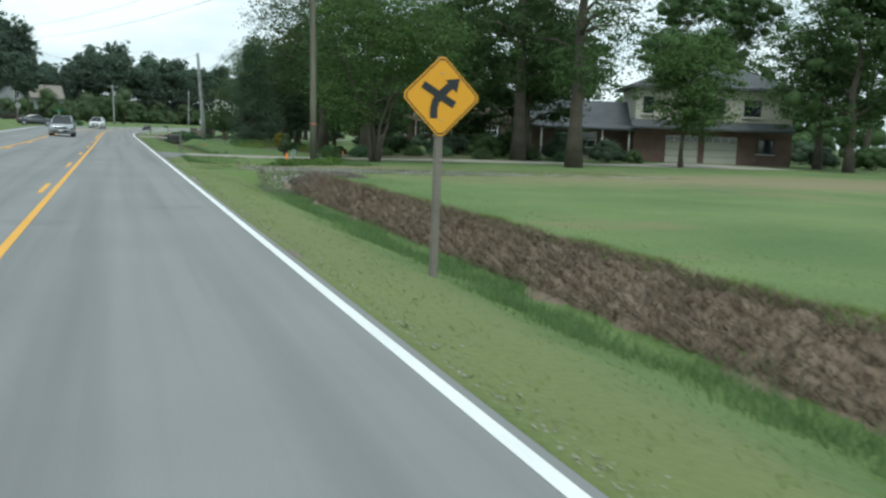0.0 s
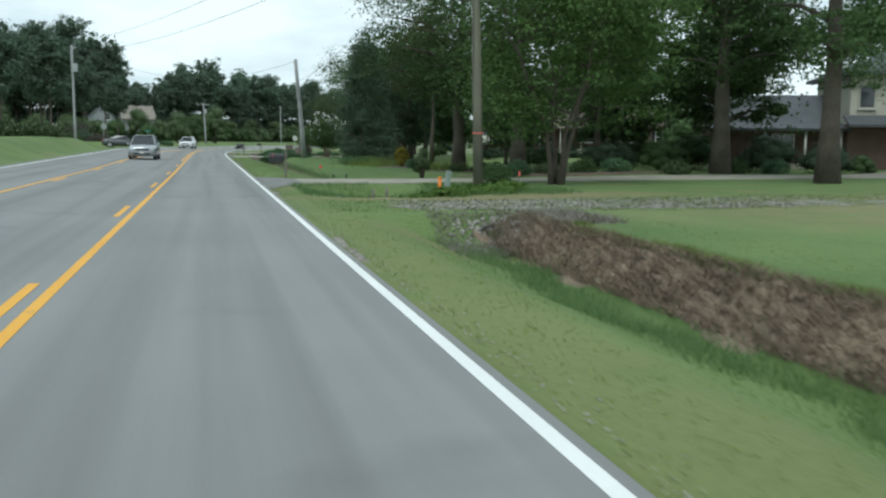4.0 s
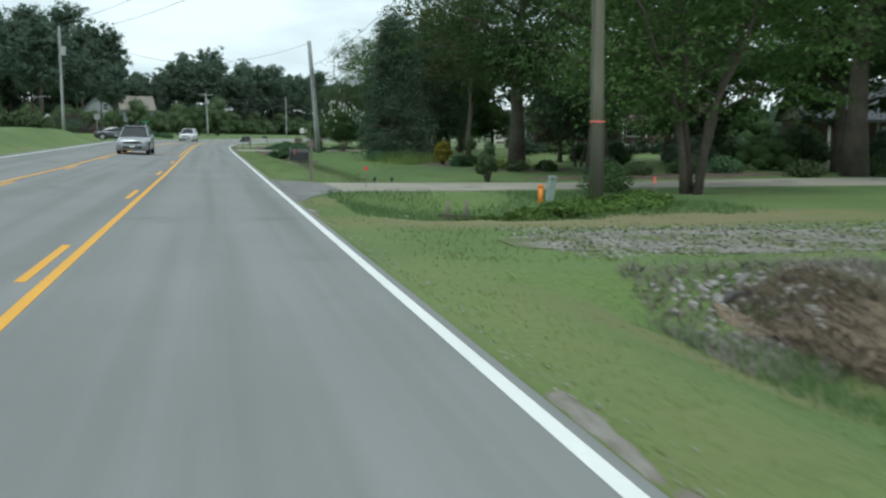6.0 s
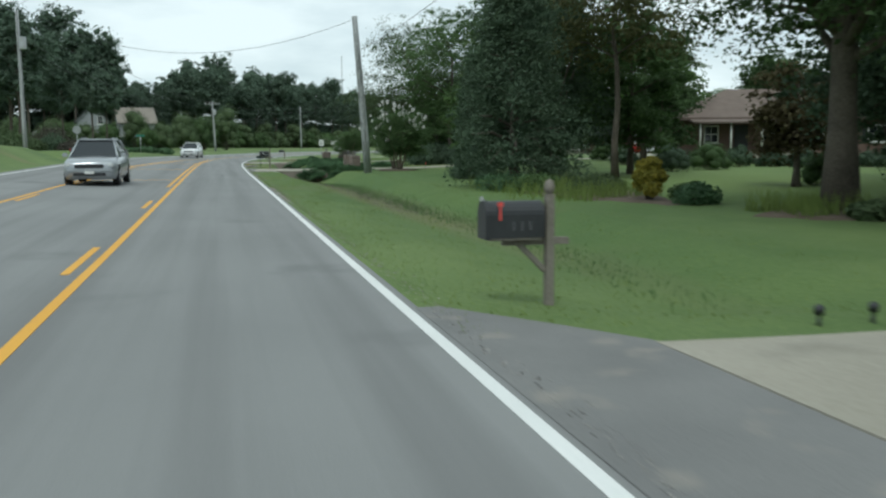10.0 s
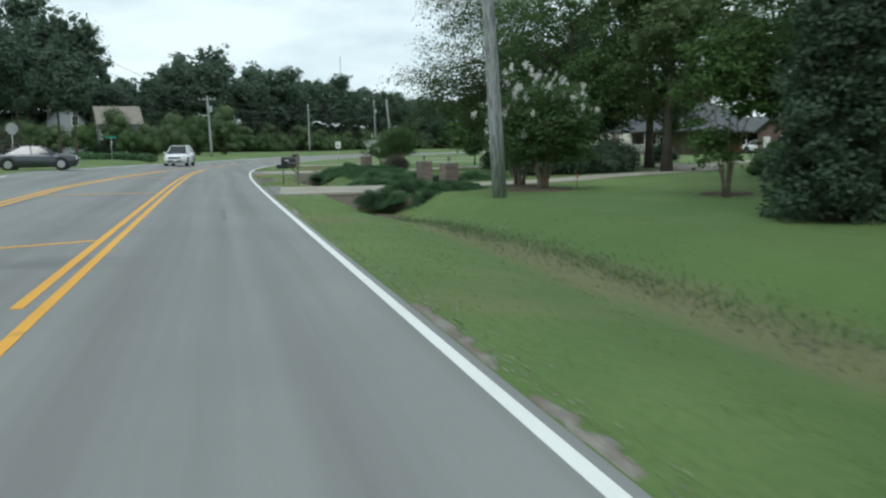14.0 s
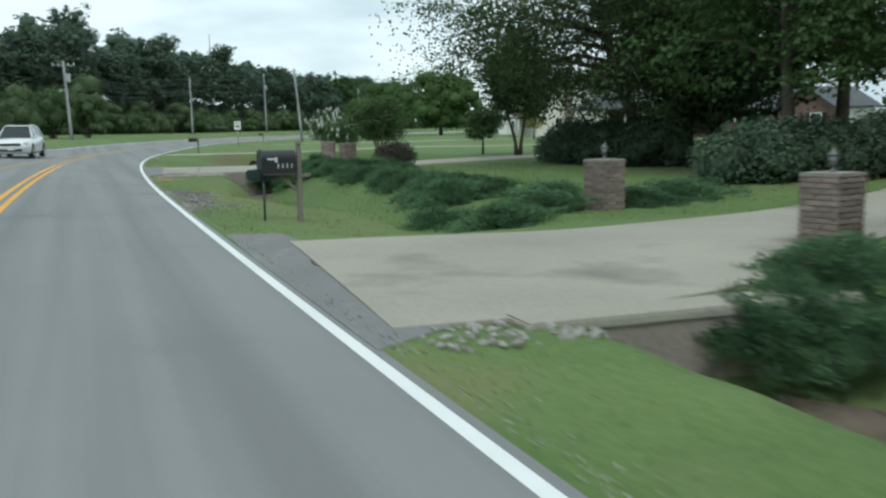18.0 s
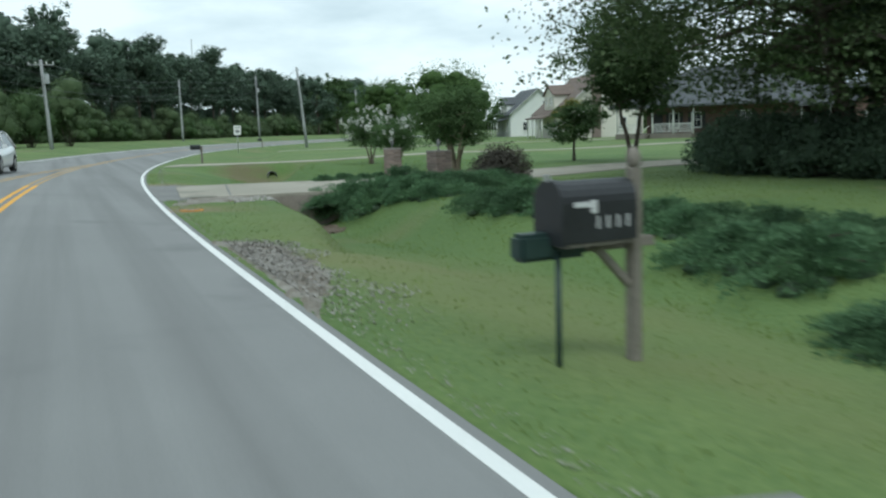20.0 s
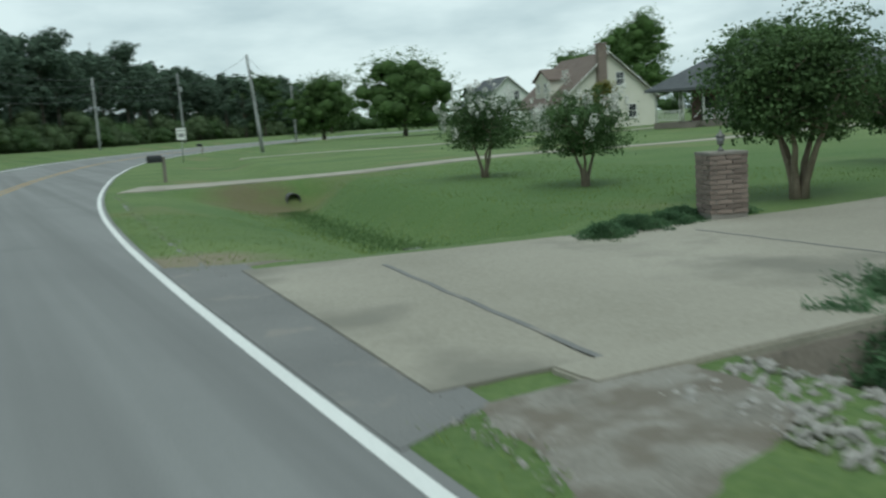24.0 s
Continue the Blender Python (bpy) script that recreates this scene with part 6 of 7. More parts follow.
# ---- junipers and garden shrubs ----
jun = []
for k in range(4):
    jun.append(juniper(6.4, 109.6, gz(6.4, 109.6) - 0.1, 1.4, 0.30 + 0.04 * k, "low spreading juniper with feathery dark green sprays", 120 + k, group="junipers along the driveways"))
JUNIPERS = [(5.5, 109.2, 0.45, 2.0), (6.1, 109.4, 0.5, 2.1), (6.7, 109.8, 0.5, 2.0), (7.4, 110.3, 0.5, 1.8), (6.3, 108.8, 0.42, 1.8), (7.2, 108.3, 0.4, 1.5), (7.8, 109.0, 0.45, 1.6), (8.4, 109.6, 0.5, 1.6), (9.0, 110.2, 0.5, 1.5), (9.5, 110.8, 0.45, 1.4),
            (7.0, 117.8, 0.75), (8.2, 118.6, 0.7), (10.6, 119.0, 0.75), (12.2, 119.8, 0.8), (9.4, 120.2, 0.75), (13.4, 120.6, 0.6),
            (8.6, 132.4, 0.5, 1.7), (8.3, 131.3, 0.55, 1.7), (9.1, 131.4, 0.5, 1.7), (8.4, 130.2, 0.55, 1.8), (9.2, 130.0, 0.5, 1.8), (8.6, 129.2, 0.5, 1.8),
            (8.2, 127.5, 0.55, 1.8), (9.0, 128.1, 0.5, 1.8), (8.2, 126.3, 0.6, 1.8), (9.1, 126.7, 0.5, 1.9), (8.5, 125.2, 0.5, 1.7), (9.2, 125.4, 0.5, 1.7), (7.8, 123.4, 0.65, 1.7), (8.9, 123.9, 0.6, 1.8), (7.7, 122.0, 0.65, 1.7), (8.9, 122.4, 0.55, 1.8), (6.6, 119.8, 0.6, 1.5),
            (6.75, 139.0, 0.5, 1.6), (6.6, 138.4, 0.4, 1.4), (7.5, 138.5, 0.6, 2.1), (7.6, 139.2, 0.45, 1.3), (7.8, 137.3, 0.65, 2.1), (8.3, 136.2, 0.6, 1.8), (8.5, 135.2, 0.55, 1.5), (9.3, 135.6, 0.55, 1.6), (9.1, 136.7, 0.65, 1.8), (8.7, 138.0, 0.7, 1.9), (9.9, 136.6, 0.6, 1.7), (9.5, 139.0, 0.55, 1.6), (9.9, 137.6, 0.65, 1.7),
            (10.7, 136.9, 0.6, 1.6), (11.3, 137.7, 0.6, 1.6), (11.9, 137.5, 0.55, 1.4), (10.9, 138.2, 0.5, 1.6),
            (8.3, 144.4, 0.34, 1.5), (9.1, 144.7, 0.36, 1.5), (9.9, 144.9, 0.36, 1.6), (10.6, 145.3, 0.34, 1.5), (11.5, 145.3, 0.34, 1.4)]
for i, (x, y, s, *tall) in enumerate(JUNIPERS):
    d = 0.8 * s
    fall_x = max(-0.45, min(0.45, (gz(x + d, y) - gz(x - d, y)) / (2 * d)))
    fall_y = max(-0.45, min(0.45, (gz(x, y + d) - gz(x, y - d)) / (2 * d)))
    low = (gz(x, y) + gz(x + d, y) + gz(x - d, y) + gz(x, y + d) + gz(x, y - d)) / 5
    m = pose(x, y, max(low, -0.32) - 0.03, math.degrees(math.atan(fall_y)), -math.degrees(math.atan(fall_x)), 0) @ pose(0, 0, 0, 0, 0, 57 * i)
    ob = jun[i] if i < 4 else copy_thing(jun[i % 4], m)
    ob.matrix_basis = m
    ob.scale = (s * 1.15, s * 1.15, s * (tall[0] if tall else 1.2))

shrub("round_shrub", 12.1, 138.6, gz(12, 138.6), 0.95, 0.95, 1.35, LEAF_PURPLE, "clipped round dark purple shrub by the pillar", 140, 9000, 0.04, lumps=18)
for k, (x, y, rx, h) in enumerate([(19.3, 137.0, 1.4, 1.9), (18.7, 135.2, 1.5, 2.0), (19.0, 133.2, 1.5, 2.0), (19.6, 131.2, 1.5, 2.1), (21.4, 137.4, 1.4, 1.9), (16.4, 122.4, 1.5, 1.9), (18.2, 122.0, 1.6, 2.0), (20.0, 121.5, 1.6, 2.0)]):
    shrub("evergreen_shrub", x, y, gz(x, y), rx, rx, h, LEAF_DARK, "dense dark evergreen shrub on the lawn", 150 + k, 9000, 0.075, lumps=18, core=0.6, group="dark shrubs on the lawn")
for k, (x, y) in enumerate([(28.2 + 1.9 * i, 103.7 - 0.62 * i) for i in range(9)]):
    shrub("foundation_shrub", x, y, gz(x, y) - 0.05, 1.05, 0.9, 1.3 + 0.15 * (k % 3), LEAF_DARK, "clipped dark shrub along the low brick house", 330 + k, 1300, 0.1, lumps=10, group="shrubs along the low house", core=0.7)
shrub("golden_shrub", 11.45, 73.1, gz(11.45, 73.1), 0.5, 0.5, 1.35, LEAF_GOLD, "upright golden yellow shrub in a garden bed", 160, 3200, 0.06, lumps=8)
for k, (x, y, r, h) in enumerate([(9.3, 58.2, 0.36, 1.3), (10.3, 50.6, 0.65, 0.95), (14.2, 59.6, 0.7, 0.9), (16, 60.4, 0.6, 0.7), (18, 60.6, 0.7, 0.9), (12, 71.5, 0.6, 0.7), (11.2, 76.5, 0.7, 0.7), (10.4, 79.0, 0.8, 0.8),
                                  (9.8, 81, 0.9, 0.8), (12.2, 77.8, 0.8, 0.6), (13.0, 73.6, 0.6, 0.55), (20, 61, 0.8, 0.9), (22, 58.6, 0.7, 0.8), (26, 60, 0.8, 0.9), (29, 61, 0.8, 0.9), (13.2, 66.5, 0.5, 0.5), (14.4, 66.2, 0.5, 0.55)]):
    shrub("garden_shrub", x, y, gz(x, y), r, r, h, (LEAF_SHRUB, LEAF_OAK, LEAF_JUNIPER)[k % 3], "small green garden shrub in a mulched bed", 170 + k, 2600 if k < 9 else 1500, 0.05 if k < 9 else 0.07, lumps=10, group="garden shrubs")
for k, (x, y) in enumerate([(6.2, 46.4), (6.9, 46.9), (7.5, 46.2), (8.2, 46.6), (8.8, 47.0), (6.6, 45.6), (7.9, 45.5), (8.9, 45.9), (9.6, 46.8), (5.9, 47.2)]):
    shrub("weed_clump", x, y, gz(x, y) - 0.05, 0.6 + 0.05 * (k % 4), 0.55, 0.3 + 0.08 * (k % 3), LEAF_WEED, "bright green clump of broad-leaved weeds", 200 + k, 2200, 0.05, lumps=11, group="weeds by the ditch")
for k, (x, y, r, h, leaf) in enumerate([(-16, 140, 1.2, 1.3, LEAF_SHRUB), (-18.5, 141, 1.3, 1.4, LEAF_SHRUB), (-14.2, 150, 1.7, 1.5, LEAF_PURPLE), (-10.8, 162, 1.6, 0.9, LEAF_JUNIPER), (-8.4, 165, 1.8, 0.9, LEAF_JUNIPER),
                                        (-6.4, 167, 1.5, 0.8, LEAF_JUNIPER), (-16.5, 152, 1.6, 2.2, LEAF_DARK), (-10.0, 226, 2.0, 2.9, LEAF_SHRUB), (-12.2, 224, 2.2, 3.1, LEAF_DARK), (-14.4, 223, 2.1, 2.9, LEAF_SHRUB), (-16.4, 221, 2.0, 2.6, LEAF_DARK), (-18, 160, 2.4, 3.6, LEAF_PURPLE), (-20, 150, 2.0, 2.6, LEAF_SHRUB), (-22, 170, 2.5, 3.0, LEAF_SHRUB)]):
    shrub("roadside_shrub", x, y, gz(x, y) - 0.05, r, r, h, leaf, "rounded shrub on the verge by the side road", 220 + k, 2600, 0.12, lumps=12, group="shrubs by the side road")
for k, (x, y) in enumerate([(-14.5, 108), (-17, 104), (-20, 112), (-16, 116), (-22, 100), (-26, 106), (-19, 95), (-24, 92)]):
    shrub("verge_bush", x, y, gz(x, y) - 0.05, 1.9, 1.9, 1.5 + 0.25 * (k % 3) if k < 4 else 2.6, LEAF_SHRUB, "wild green bush on the grassy bank", 240 + k, 2600, 0.16, lumps=12, group="bushes on the bank")


# ---- ditch: dry bank, weeds, rubble, culverts ----
def bank_strip(name, y0, y1, a, b, mat, label, lift=0.05, step=0.4, wob=0.25):
    """A sheet of dead growth that lies on the ditch side, from a to b metres off its middle."""
    ys = np.arange(y0, y1 + 0.01, step)
    cols = 11
    verts, faces = [], []
    for i, y in enumerate(ys):
        mid = float(ditch(y)[1])
        fade = min(1.0, (i + 0.3) / 3, (len(ys) - i - 0.7) / 3)
        for j in range(cols):
            d = mid + (a + (b - a) * j / (cols - 1)) * fade + wob * (0.6 * math.sin(y * 1.1 + j) + 0.5 * math.sin(y * 2.7 + 2 * j) + 0.4 * math.sin(y * 0.37 + j)) * (j in (0, cols - 1)) * fade
            x = float(edge_x(y)) + d
            z = gz(x, y) + (lift if 0 < j < cols - 1 else -0.03) + (0.03 * math.sin(5 * y + 3 * j) + 0.05 * noise.noise((x * 2.1, y * 2.1, 0))) * (0 < j < cols - 1)
            verts.append((x, y, z))
    for i in range(len(ys) - 1):
        for j in range(cols - 1):
            faces.append((i * cols + j, i * cols + j + 1, (i + 1) * cols + j + 1, (i + 1) * cols + j))
    return tagged(new(name, mesh_from(name, verts, faces, mat, True)), label, "bank", kind="structure")


bank_strip("ditch_bank", -30, 37.4, 0.34, 1.2, DRY, "brown dead brush on the far side of the ditch")


def blades(name, xs, ys, high, wide, mat, label, rng, lean=0.35, category="grass", lift=0.0):
    """Many single blades that stand on the ground, as one object."""
    n = len(xs)
    zs = ground_z(xs, ys)
    base = np.stack([xs, ys, zs - 0.01 + lift], 1)
    a = rng.uniform(0, 2 * np.pi, n)
    side = np.stack([np.cos(a), np.sin(a), 0 * a], 1) * (wide * rng.uniform(0.6, 1.4, n))[:, None]
    h = high * rng.uniform(0.5, 1.3, n)
    tip = base + np.stack([rng.normal(0, lean, n) * h, rng.normal(0, lean, n) * h, h], 1)
    co = np.stack([base - side, base + side, tip], 1).reshape(-1, 3)
    me = bpy.data.meshes.new(name)
    me.vertices.add(3 * n)
    me.vertices.foreach_set("co", co.astype(np.float32).ravel())
    me.loops.add(3 * n)
    me.loops.foreach_set("vertex_index", np.arange(3 * n, dtype=np.int32))
    me.polygons.add(n)
    me.polygons.foreach_set("loop_start", np.arange(0, 3 * n, 3, dtype=np.int32))
    me.update(calc_edges=True)
    me.materials.append(mat)
    return tagged(new(name, me), label, category, kind="stuff")


rngg = np.random.default_rng(9)
TWIG = material("dead_twig", (0.10, 0.085, 0.07), (0.27, 0.25, 0.22), 0.95, 2.0, 10.0, 0.3, island=0.5)
DRIVES = [(38.0, 43.2), (51.2, 57.3), (109.7, 116.4), (139.0, 146.3), (166.8, 170.8)]


def off_drives(x, y):
    keep = np.ones(len(y), bool)
    for a, b in DRIVES:
        keep &= ~((y > a) & (y < b))
    return x[keep], y[keep]


y = rngg.uniform(4, 158, 70000)
d = 0.27 + 7.0 * rngg.uniform(0, 1, 70000) ** 1.4
x, y = off_drives(edge_x(y) + d, y)
blades("lawn_grass", x, y, 0.04, 0.008, GRASS_BLADE, "short green grass along the road", rngg, 0.9)
y = rngg.uniform(3, 36.5, 16000)
x = edge_x(y) + ditch(y)[1] + rngg.normal(-0.28, 0.3, 16000) + 0.28 * np.sin(0.8 * y) + 0.2 * np.sin(2.3 * y + 1)
blades("ditch_weeds", x, y, 0.17, 0.008, WEED_BLADE, "tall green grass along the bottom of the ditch", rngg)
y = rngg.uniform(2, 37.3, 42000)
x = edge_x(y) + ditch(y)[1] + rngg.uniform(0.3, 1.28, 42000)
blades("dead_brush", x, y, 0.13, 0.008, DRY, "brown dead grass and twigs on the bank", rngg, 0.9, "dry brush", 0.05)
y = rngg.uniform(3, 37.3, 15000)
x = edge_x(y) + ditch(y)[1] + rngg.normal(1.34, 0.12, 15000) + 0.12 * np.sin(1.3 * y) + 0.1 * np.sin(3.1 * y)
blades("field_edge_grass", x, y, 0.09, 0.007, GRASS_BLADE, "uncut grass that hangs over the ditch bank", rngg, 0.8)
y = rngg.uniform(44.6, 52.0, 15000)
x = rngg.uniform(2.9, 11.5, 15000)
keep = np.sin(1.9 * x + 0.7 * y) + np.sin(1.3 * y - 0.8 * x) + rngg.normal(0, 0.7, 15000) > -0.2
blades("ditch_weeds", x[keep], y[keep], 0.15, 0.01, WEED_BLADE, "long uncut grass in the shallow ditch before the driveway", rngg, 0.6)
y = 59 + 49 * rngg.uniform(0, 1, 6500) ** 0.7
x = edge_x(y) + ditch(y)[1] + rngg.normal(0.1, 0.35, 6500)
blades("ditch_weeds", x, y, 0.10, 0.01, WEED_BLADE, "longer grass along the shallow ditch", rngg)
y = rngg.uniform(76, 108, 5000)
x = edge_x(y) + ditch(y)[1] + rngg.normal(-0.3, 0.5, 5000)
blades("dead_brush", x, y, 0.07, 0.008, TWIG, "brown dead grass along the shallow ditch", rngg, 0.8, "dry brush")
y = rngg.uniform(35.0, 37.9, 5000)
x = rngg.uniform(4.7, 8.2, 5000)
blades("dead_brush", x, y, 0.15, 0.01, TWIG, "grey dead twigs over the rubble at the culvert", rngg, 0.9, "dry brush")
y = rngg.uniform(147, 165.5, 7000)
x = edge_x(y) + ditch(y)[1] + rngg.normal(0.0, 0.35, 7000)
blades("ditch_weeds", x, y, 0.09, 0.01, WEED_BLADE, "longer grass along the ditch between the driveways", rngg)
x, y = rngg.uniform(12.0, 14.2, 700), rngg.uniform(67.0, 69.6, 700)
blades("lily_leaves", x, y, 0.5, 0.02, GRASS_BLADE, "upright green lily leaves round the oak", rngg, 0.3, "plant")
x, y = rngg.normal(10.8, 0.8, 2500), rngg.uniform(74, 84, 2500)
blades("tall_grass", x, y, 0.5, 0.015, GRASS_BLADE, "tall ornamental grass in the garden bed", rngg, 0.3, "plant")


def stone_shape(seed):
    rng = random.Random(seed)
    bm = bmesh.new()
    bmesh.ops.create_icosphere(bm, subdivisions=1, radius=0.5)
    for v in bm.verts:
        v.co *= rng.uniform(0.7, 1.15)
        v.co.z *= 0.7
    me = bpy.data.meshes.new("stone")
    bm.to_mesh(me)
    bm.free()
    me.materials.append(ROCK)
    return me


STONES = [stone_shape(k) for k in range(5)]


def rubble(name, boxed_in, n, low, high, label, seed):
    """A heap of loose stones, each a piece of its own."""
    rng = random.Random(seed)
    x0, x1, y0, y1 = boxed_in
    cx, cy = (x0 + x1) / 2, (y0 + y1) / 2
    heap = thing(name, cx, cy, gz(cx, cy), label, "rubble")
    for k in range(n):
        x, y = rng.uniform(x0, x1), rng.uniform(y0, y1)
        s = rng.uniform(low, high)
        b = new("stone", STONES[k % 5])
        b.parent = heap
        b.matrix_local = Matrix.Translation((x - cx, y - cy, gz(x, y) - gz(cx, cy) + s * 0.15)) @ pose(0, 0, 0, rng.uniform(0, 60), rng.uniform(0, 60), rng.uniform(0, 360)) @ Matrix.Diagonal((s, s, s, 1))
    return heap


rubble("rubble_heap", (5.0, 7.3, 35.9, 37.6), 260, 0.05, 0.15, "grey broken stone heaped at the end of a culvert", 1)
rubble("gravel_stones", (2.1, 3.1, 122.6, 127.2), 120, 0.02, 0.045, "loose grey stones on the bare shoulder", 4)
rubble("rubble_heap", (2.4, 3.9, 108.9, 109.7), 90, 0.04, 0.12, "broken asphalt and gravel beside the driveway", 2)
rubble("rubble_heap", (4.0, 5.3, 137.0, 138.7), 200, 0.04, 0.12, "pale broken stone beside the concrete driveway", 3)
rubble("gravel_stones", (2.8, 4.6, 137.7, 138.95), 330, 0.015, 0.05, "loose grey gravel along the edge of the driveway", 5)


def patch(name, pts_y, width, mat, label, lift=0.02, offset=0.3):
    """A ragged patch on the shoulder, which follows the edge of the asphalt."""
    verts, faces = [], []
    n = min(len(pts_y), len(width))
    for i, (y, w) in enumerate(zip(pts_y, width)):
        ex = float(edge_x(y)) + offset
        for j in range(5):
            x = ex + w * j / 4
            verts.append((x, y, gz(x, y) + (lift if 0 < j < 4 and 0 < i < n - 1 else -0.03) + (0.008 * math.sin(9 * y + 4 * j))))
    for i in range(n - 1):
        for j in range(4):
            faces.append((i * 5 + j, i * 5 + j + 1, (i + 1) * 5 + j + 1, (i + 1) * 5 + j))
    return tagged(new(name, mesh_from(name, verts, faces, mat, True)), label, "ground", kind="structure")


rng_gravel = random.Random(12)
ys = np.arange(120.4, 128.7, 0.11)
patch("gravel_shoulder", ys, [0.1 + 1.1 * float(ramp01(y, 121.5, 125)) * float(1 - ramp01(y, 127.6, 128.7)) * rng_gravel.uniform(0.8, 1.02) for y in ys], SHOULDER, "grey gravel and bare dirt on the shoulder", 0.035, 0.02)
ys = np.arange(136.9, 139.2, 0.15)
patch("gravel_shoulder", ys, [0.7 + 2.3 * ramp01(y, 136.9, 138.2) for y in ys], SHOULDER, "grey gravel spilled beside the concrete driveway", 0.03, 0.1)
ys = np.arange(146.2, 147.0, 0.2)
patch("bare_shoulder", ys, [2.4, 2.3, 1.8, 0.9][: len(ys)], SHOULDER, "bare brown dirt beside the concrete driveway", 0.01, 0.7)

rng_edge = random.Random(31)
for k in range(16):
    y0 = rng_edge.uniform(14, 104)
    if any(a - 3 < y0 < b + 1 for a, b in DRIVES):
        continue
    ys = np.arange(y0, y0 + rng_edge.uniform(0.8, 2.2), 0.15)
    patch("broken_edge", ys, [0.06 + rng_edge.uniform(0.02, 0.15) for _ in ys], SHOULDER, "crumbled asphalt and bare dirt at the road edge", 0.022, 0.14)

# culverts
PIPE = material("corrugated_pipe", (0.07, 0.07, 0.07), (0.14, 0.14, 0.14), 0.6, 2.0, 12.0, 0.2, metal=0.4)
INSIDE = material("dark_pipe_inside", (0.01, 0.01, 0.01), (0.02, 0.02, 0.02), 0.9, 2.0, 12.0, 0.0)


def culvert(x, y, z, r, length, turn, label):
    c = thing("culvert", x, y, z, label, "culvert", turn=turn)
    bm = bmesh.new()
    o = [(r * math.cos(a), r * math.sin(a)) for a in [2 * math.pi * k / 20 for k in range(20)]]
    rings = [[bm.verts.new((px * s, yy, pz * s)) for px, pz in o] for s, yy in ((1, 0), (1, length), (0.88, length), (0.88, 0))]
    for q in range(4):
        for k in range(20):
            j = (k + 1) % 20
            bm.faces.new((rings[q][k], rings[q][j], rings[(q + 1) % 4][j], rings[(q + 1) % 4][k]))
    bmesh.ops.recalc_face_normals(bm, faces=list(bm.faces))
    part("pipe", bm, PIPE, c)
    # near-black disc added in the pipe, stands in for the dark of its depth
    bm = bmesh.new()
    bmesh.ops.create_cone(bm, cap_ends=True, segments=20, radius1=r * 0.87, radius2=r * 0.87, depth=0.03, matrix=pose(0, length * 0.7, 0, 90, 0, 0))
    part("shade_disc", bm, INSIDE, c)
    return c


culvert(11.1, 165.6, -0.68, 0.27, 3.0, 0, "dark culvert pipe under the narrow driveway")
culvert(6.0, 37.2, -0.5, 0.28, 5, 0, "dark culvert pipe under the gravel track")
STAINED = material("stained_concrete", (0.19, 0.165, 0.14), (0.33, 0.28, 0.245), 0.9, 1.2, 18.0, 0.4, spots=((0.12, 0.11, 0.095), 1.6, 0.52))
hw = thing("culvert_headwall", 5.0, 109.45, 0.0, "stained concrete culvert headwall below the driveway", "headwall", turn=-2)
boxed("slab", (3.4, 0.5, 0.1), CONCRETE, hw, (0.0, 0.12, -0.02), 0.02)
boxed("face", (3.3, 0.2, 0.95), STAINED, hw, (0.05, 0.0, -0.52), 0.02)
boxed("wing", (0.7, 0.16, 0.5), BRICK, hw, (1.55, -0.28, -0.38), 0.02, "brick wing wall", turn=(0, 0, -35))
hw = thing("culvert_headwall", 5.7, 139.0, 0.0, "concrete culvert headwall at the second gate", "headwall", turn=0)
boxed("slab", (3.6, 0.5, 0.1), CONCRETE, hw, (0, 0.12, -0.02), 0.02)
boxed("face", (3.4, 0.2, 1.1), STAINED, hw, (0.1, -0.04, -0.58), 0.02)
# dark brown sheets laid along the ditch bottom before the headwalls
bank_strip("ditch_bed", 106.0, 109.2, -0.8, 0.5, MULCH, "dark brown sheet along the bottom of the ditch", 0.03, 0.3, 0.1)
bank_strip("ditch_bed", 136.0, 138.8, -0.4, 0.7, MULCH, "dark brown sheet along the bottom of the ditch", 0.03, 0.3, 0.1)
rows = []
for i in range(16):
    y = 146.5 + 0.25 * i
    mid = float(edge_x(y)) + float(ditch(y)[1])
    w = 0.15 + 0.05 * math.sin(0.9 * i)
    rows.append(((mid - w, y, gz(mid, y) + 0.06), (mid + w, y, gz(mid, y) + 0.06)))
WATER = glass_material("ditch_water", (0.12, 0.12, 0.1), 0.08)
strip("ditch_water", rows, WATER, "thin trickle of pale water in the ditch", "water", thick=0.03)

# joints and cracks of the drives
def joint(x0, y0, x1, y1, w, label="dark joint across the concrete"):
    a, b = Vector((x0, y0)), Vector((x1, y1))
    n = 10
    t = (b - a).normalized()
    rows = []
    for i in range(n + 1):
        p = a.lerp(b, i / n) + Vector((-t.y, t.x)) * 0.015 * math.sin(9 * i)
        g = gz(max(p.x, 2.6), p.y)
        z = max(g, 0.5 * g) + 0.038
        rows.append(((p.x - t.y * w, p.y + t.x * w, z), (p.x + t.y * w, p.y - t.x * w, z)))
    return strip("driveway_joint", rows, ASPHALT_OLD, label, "joint", thick=0.004)


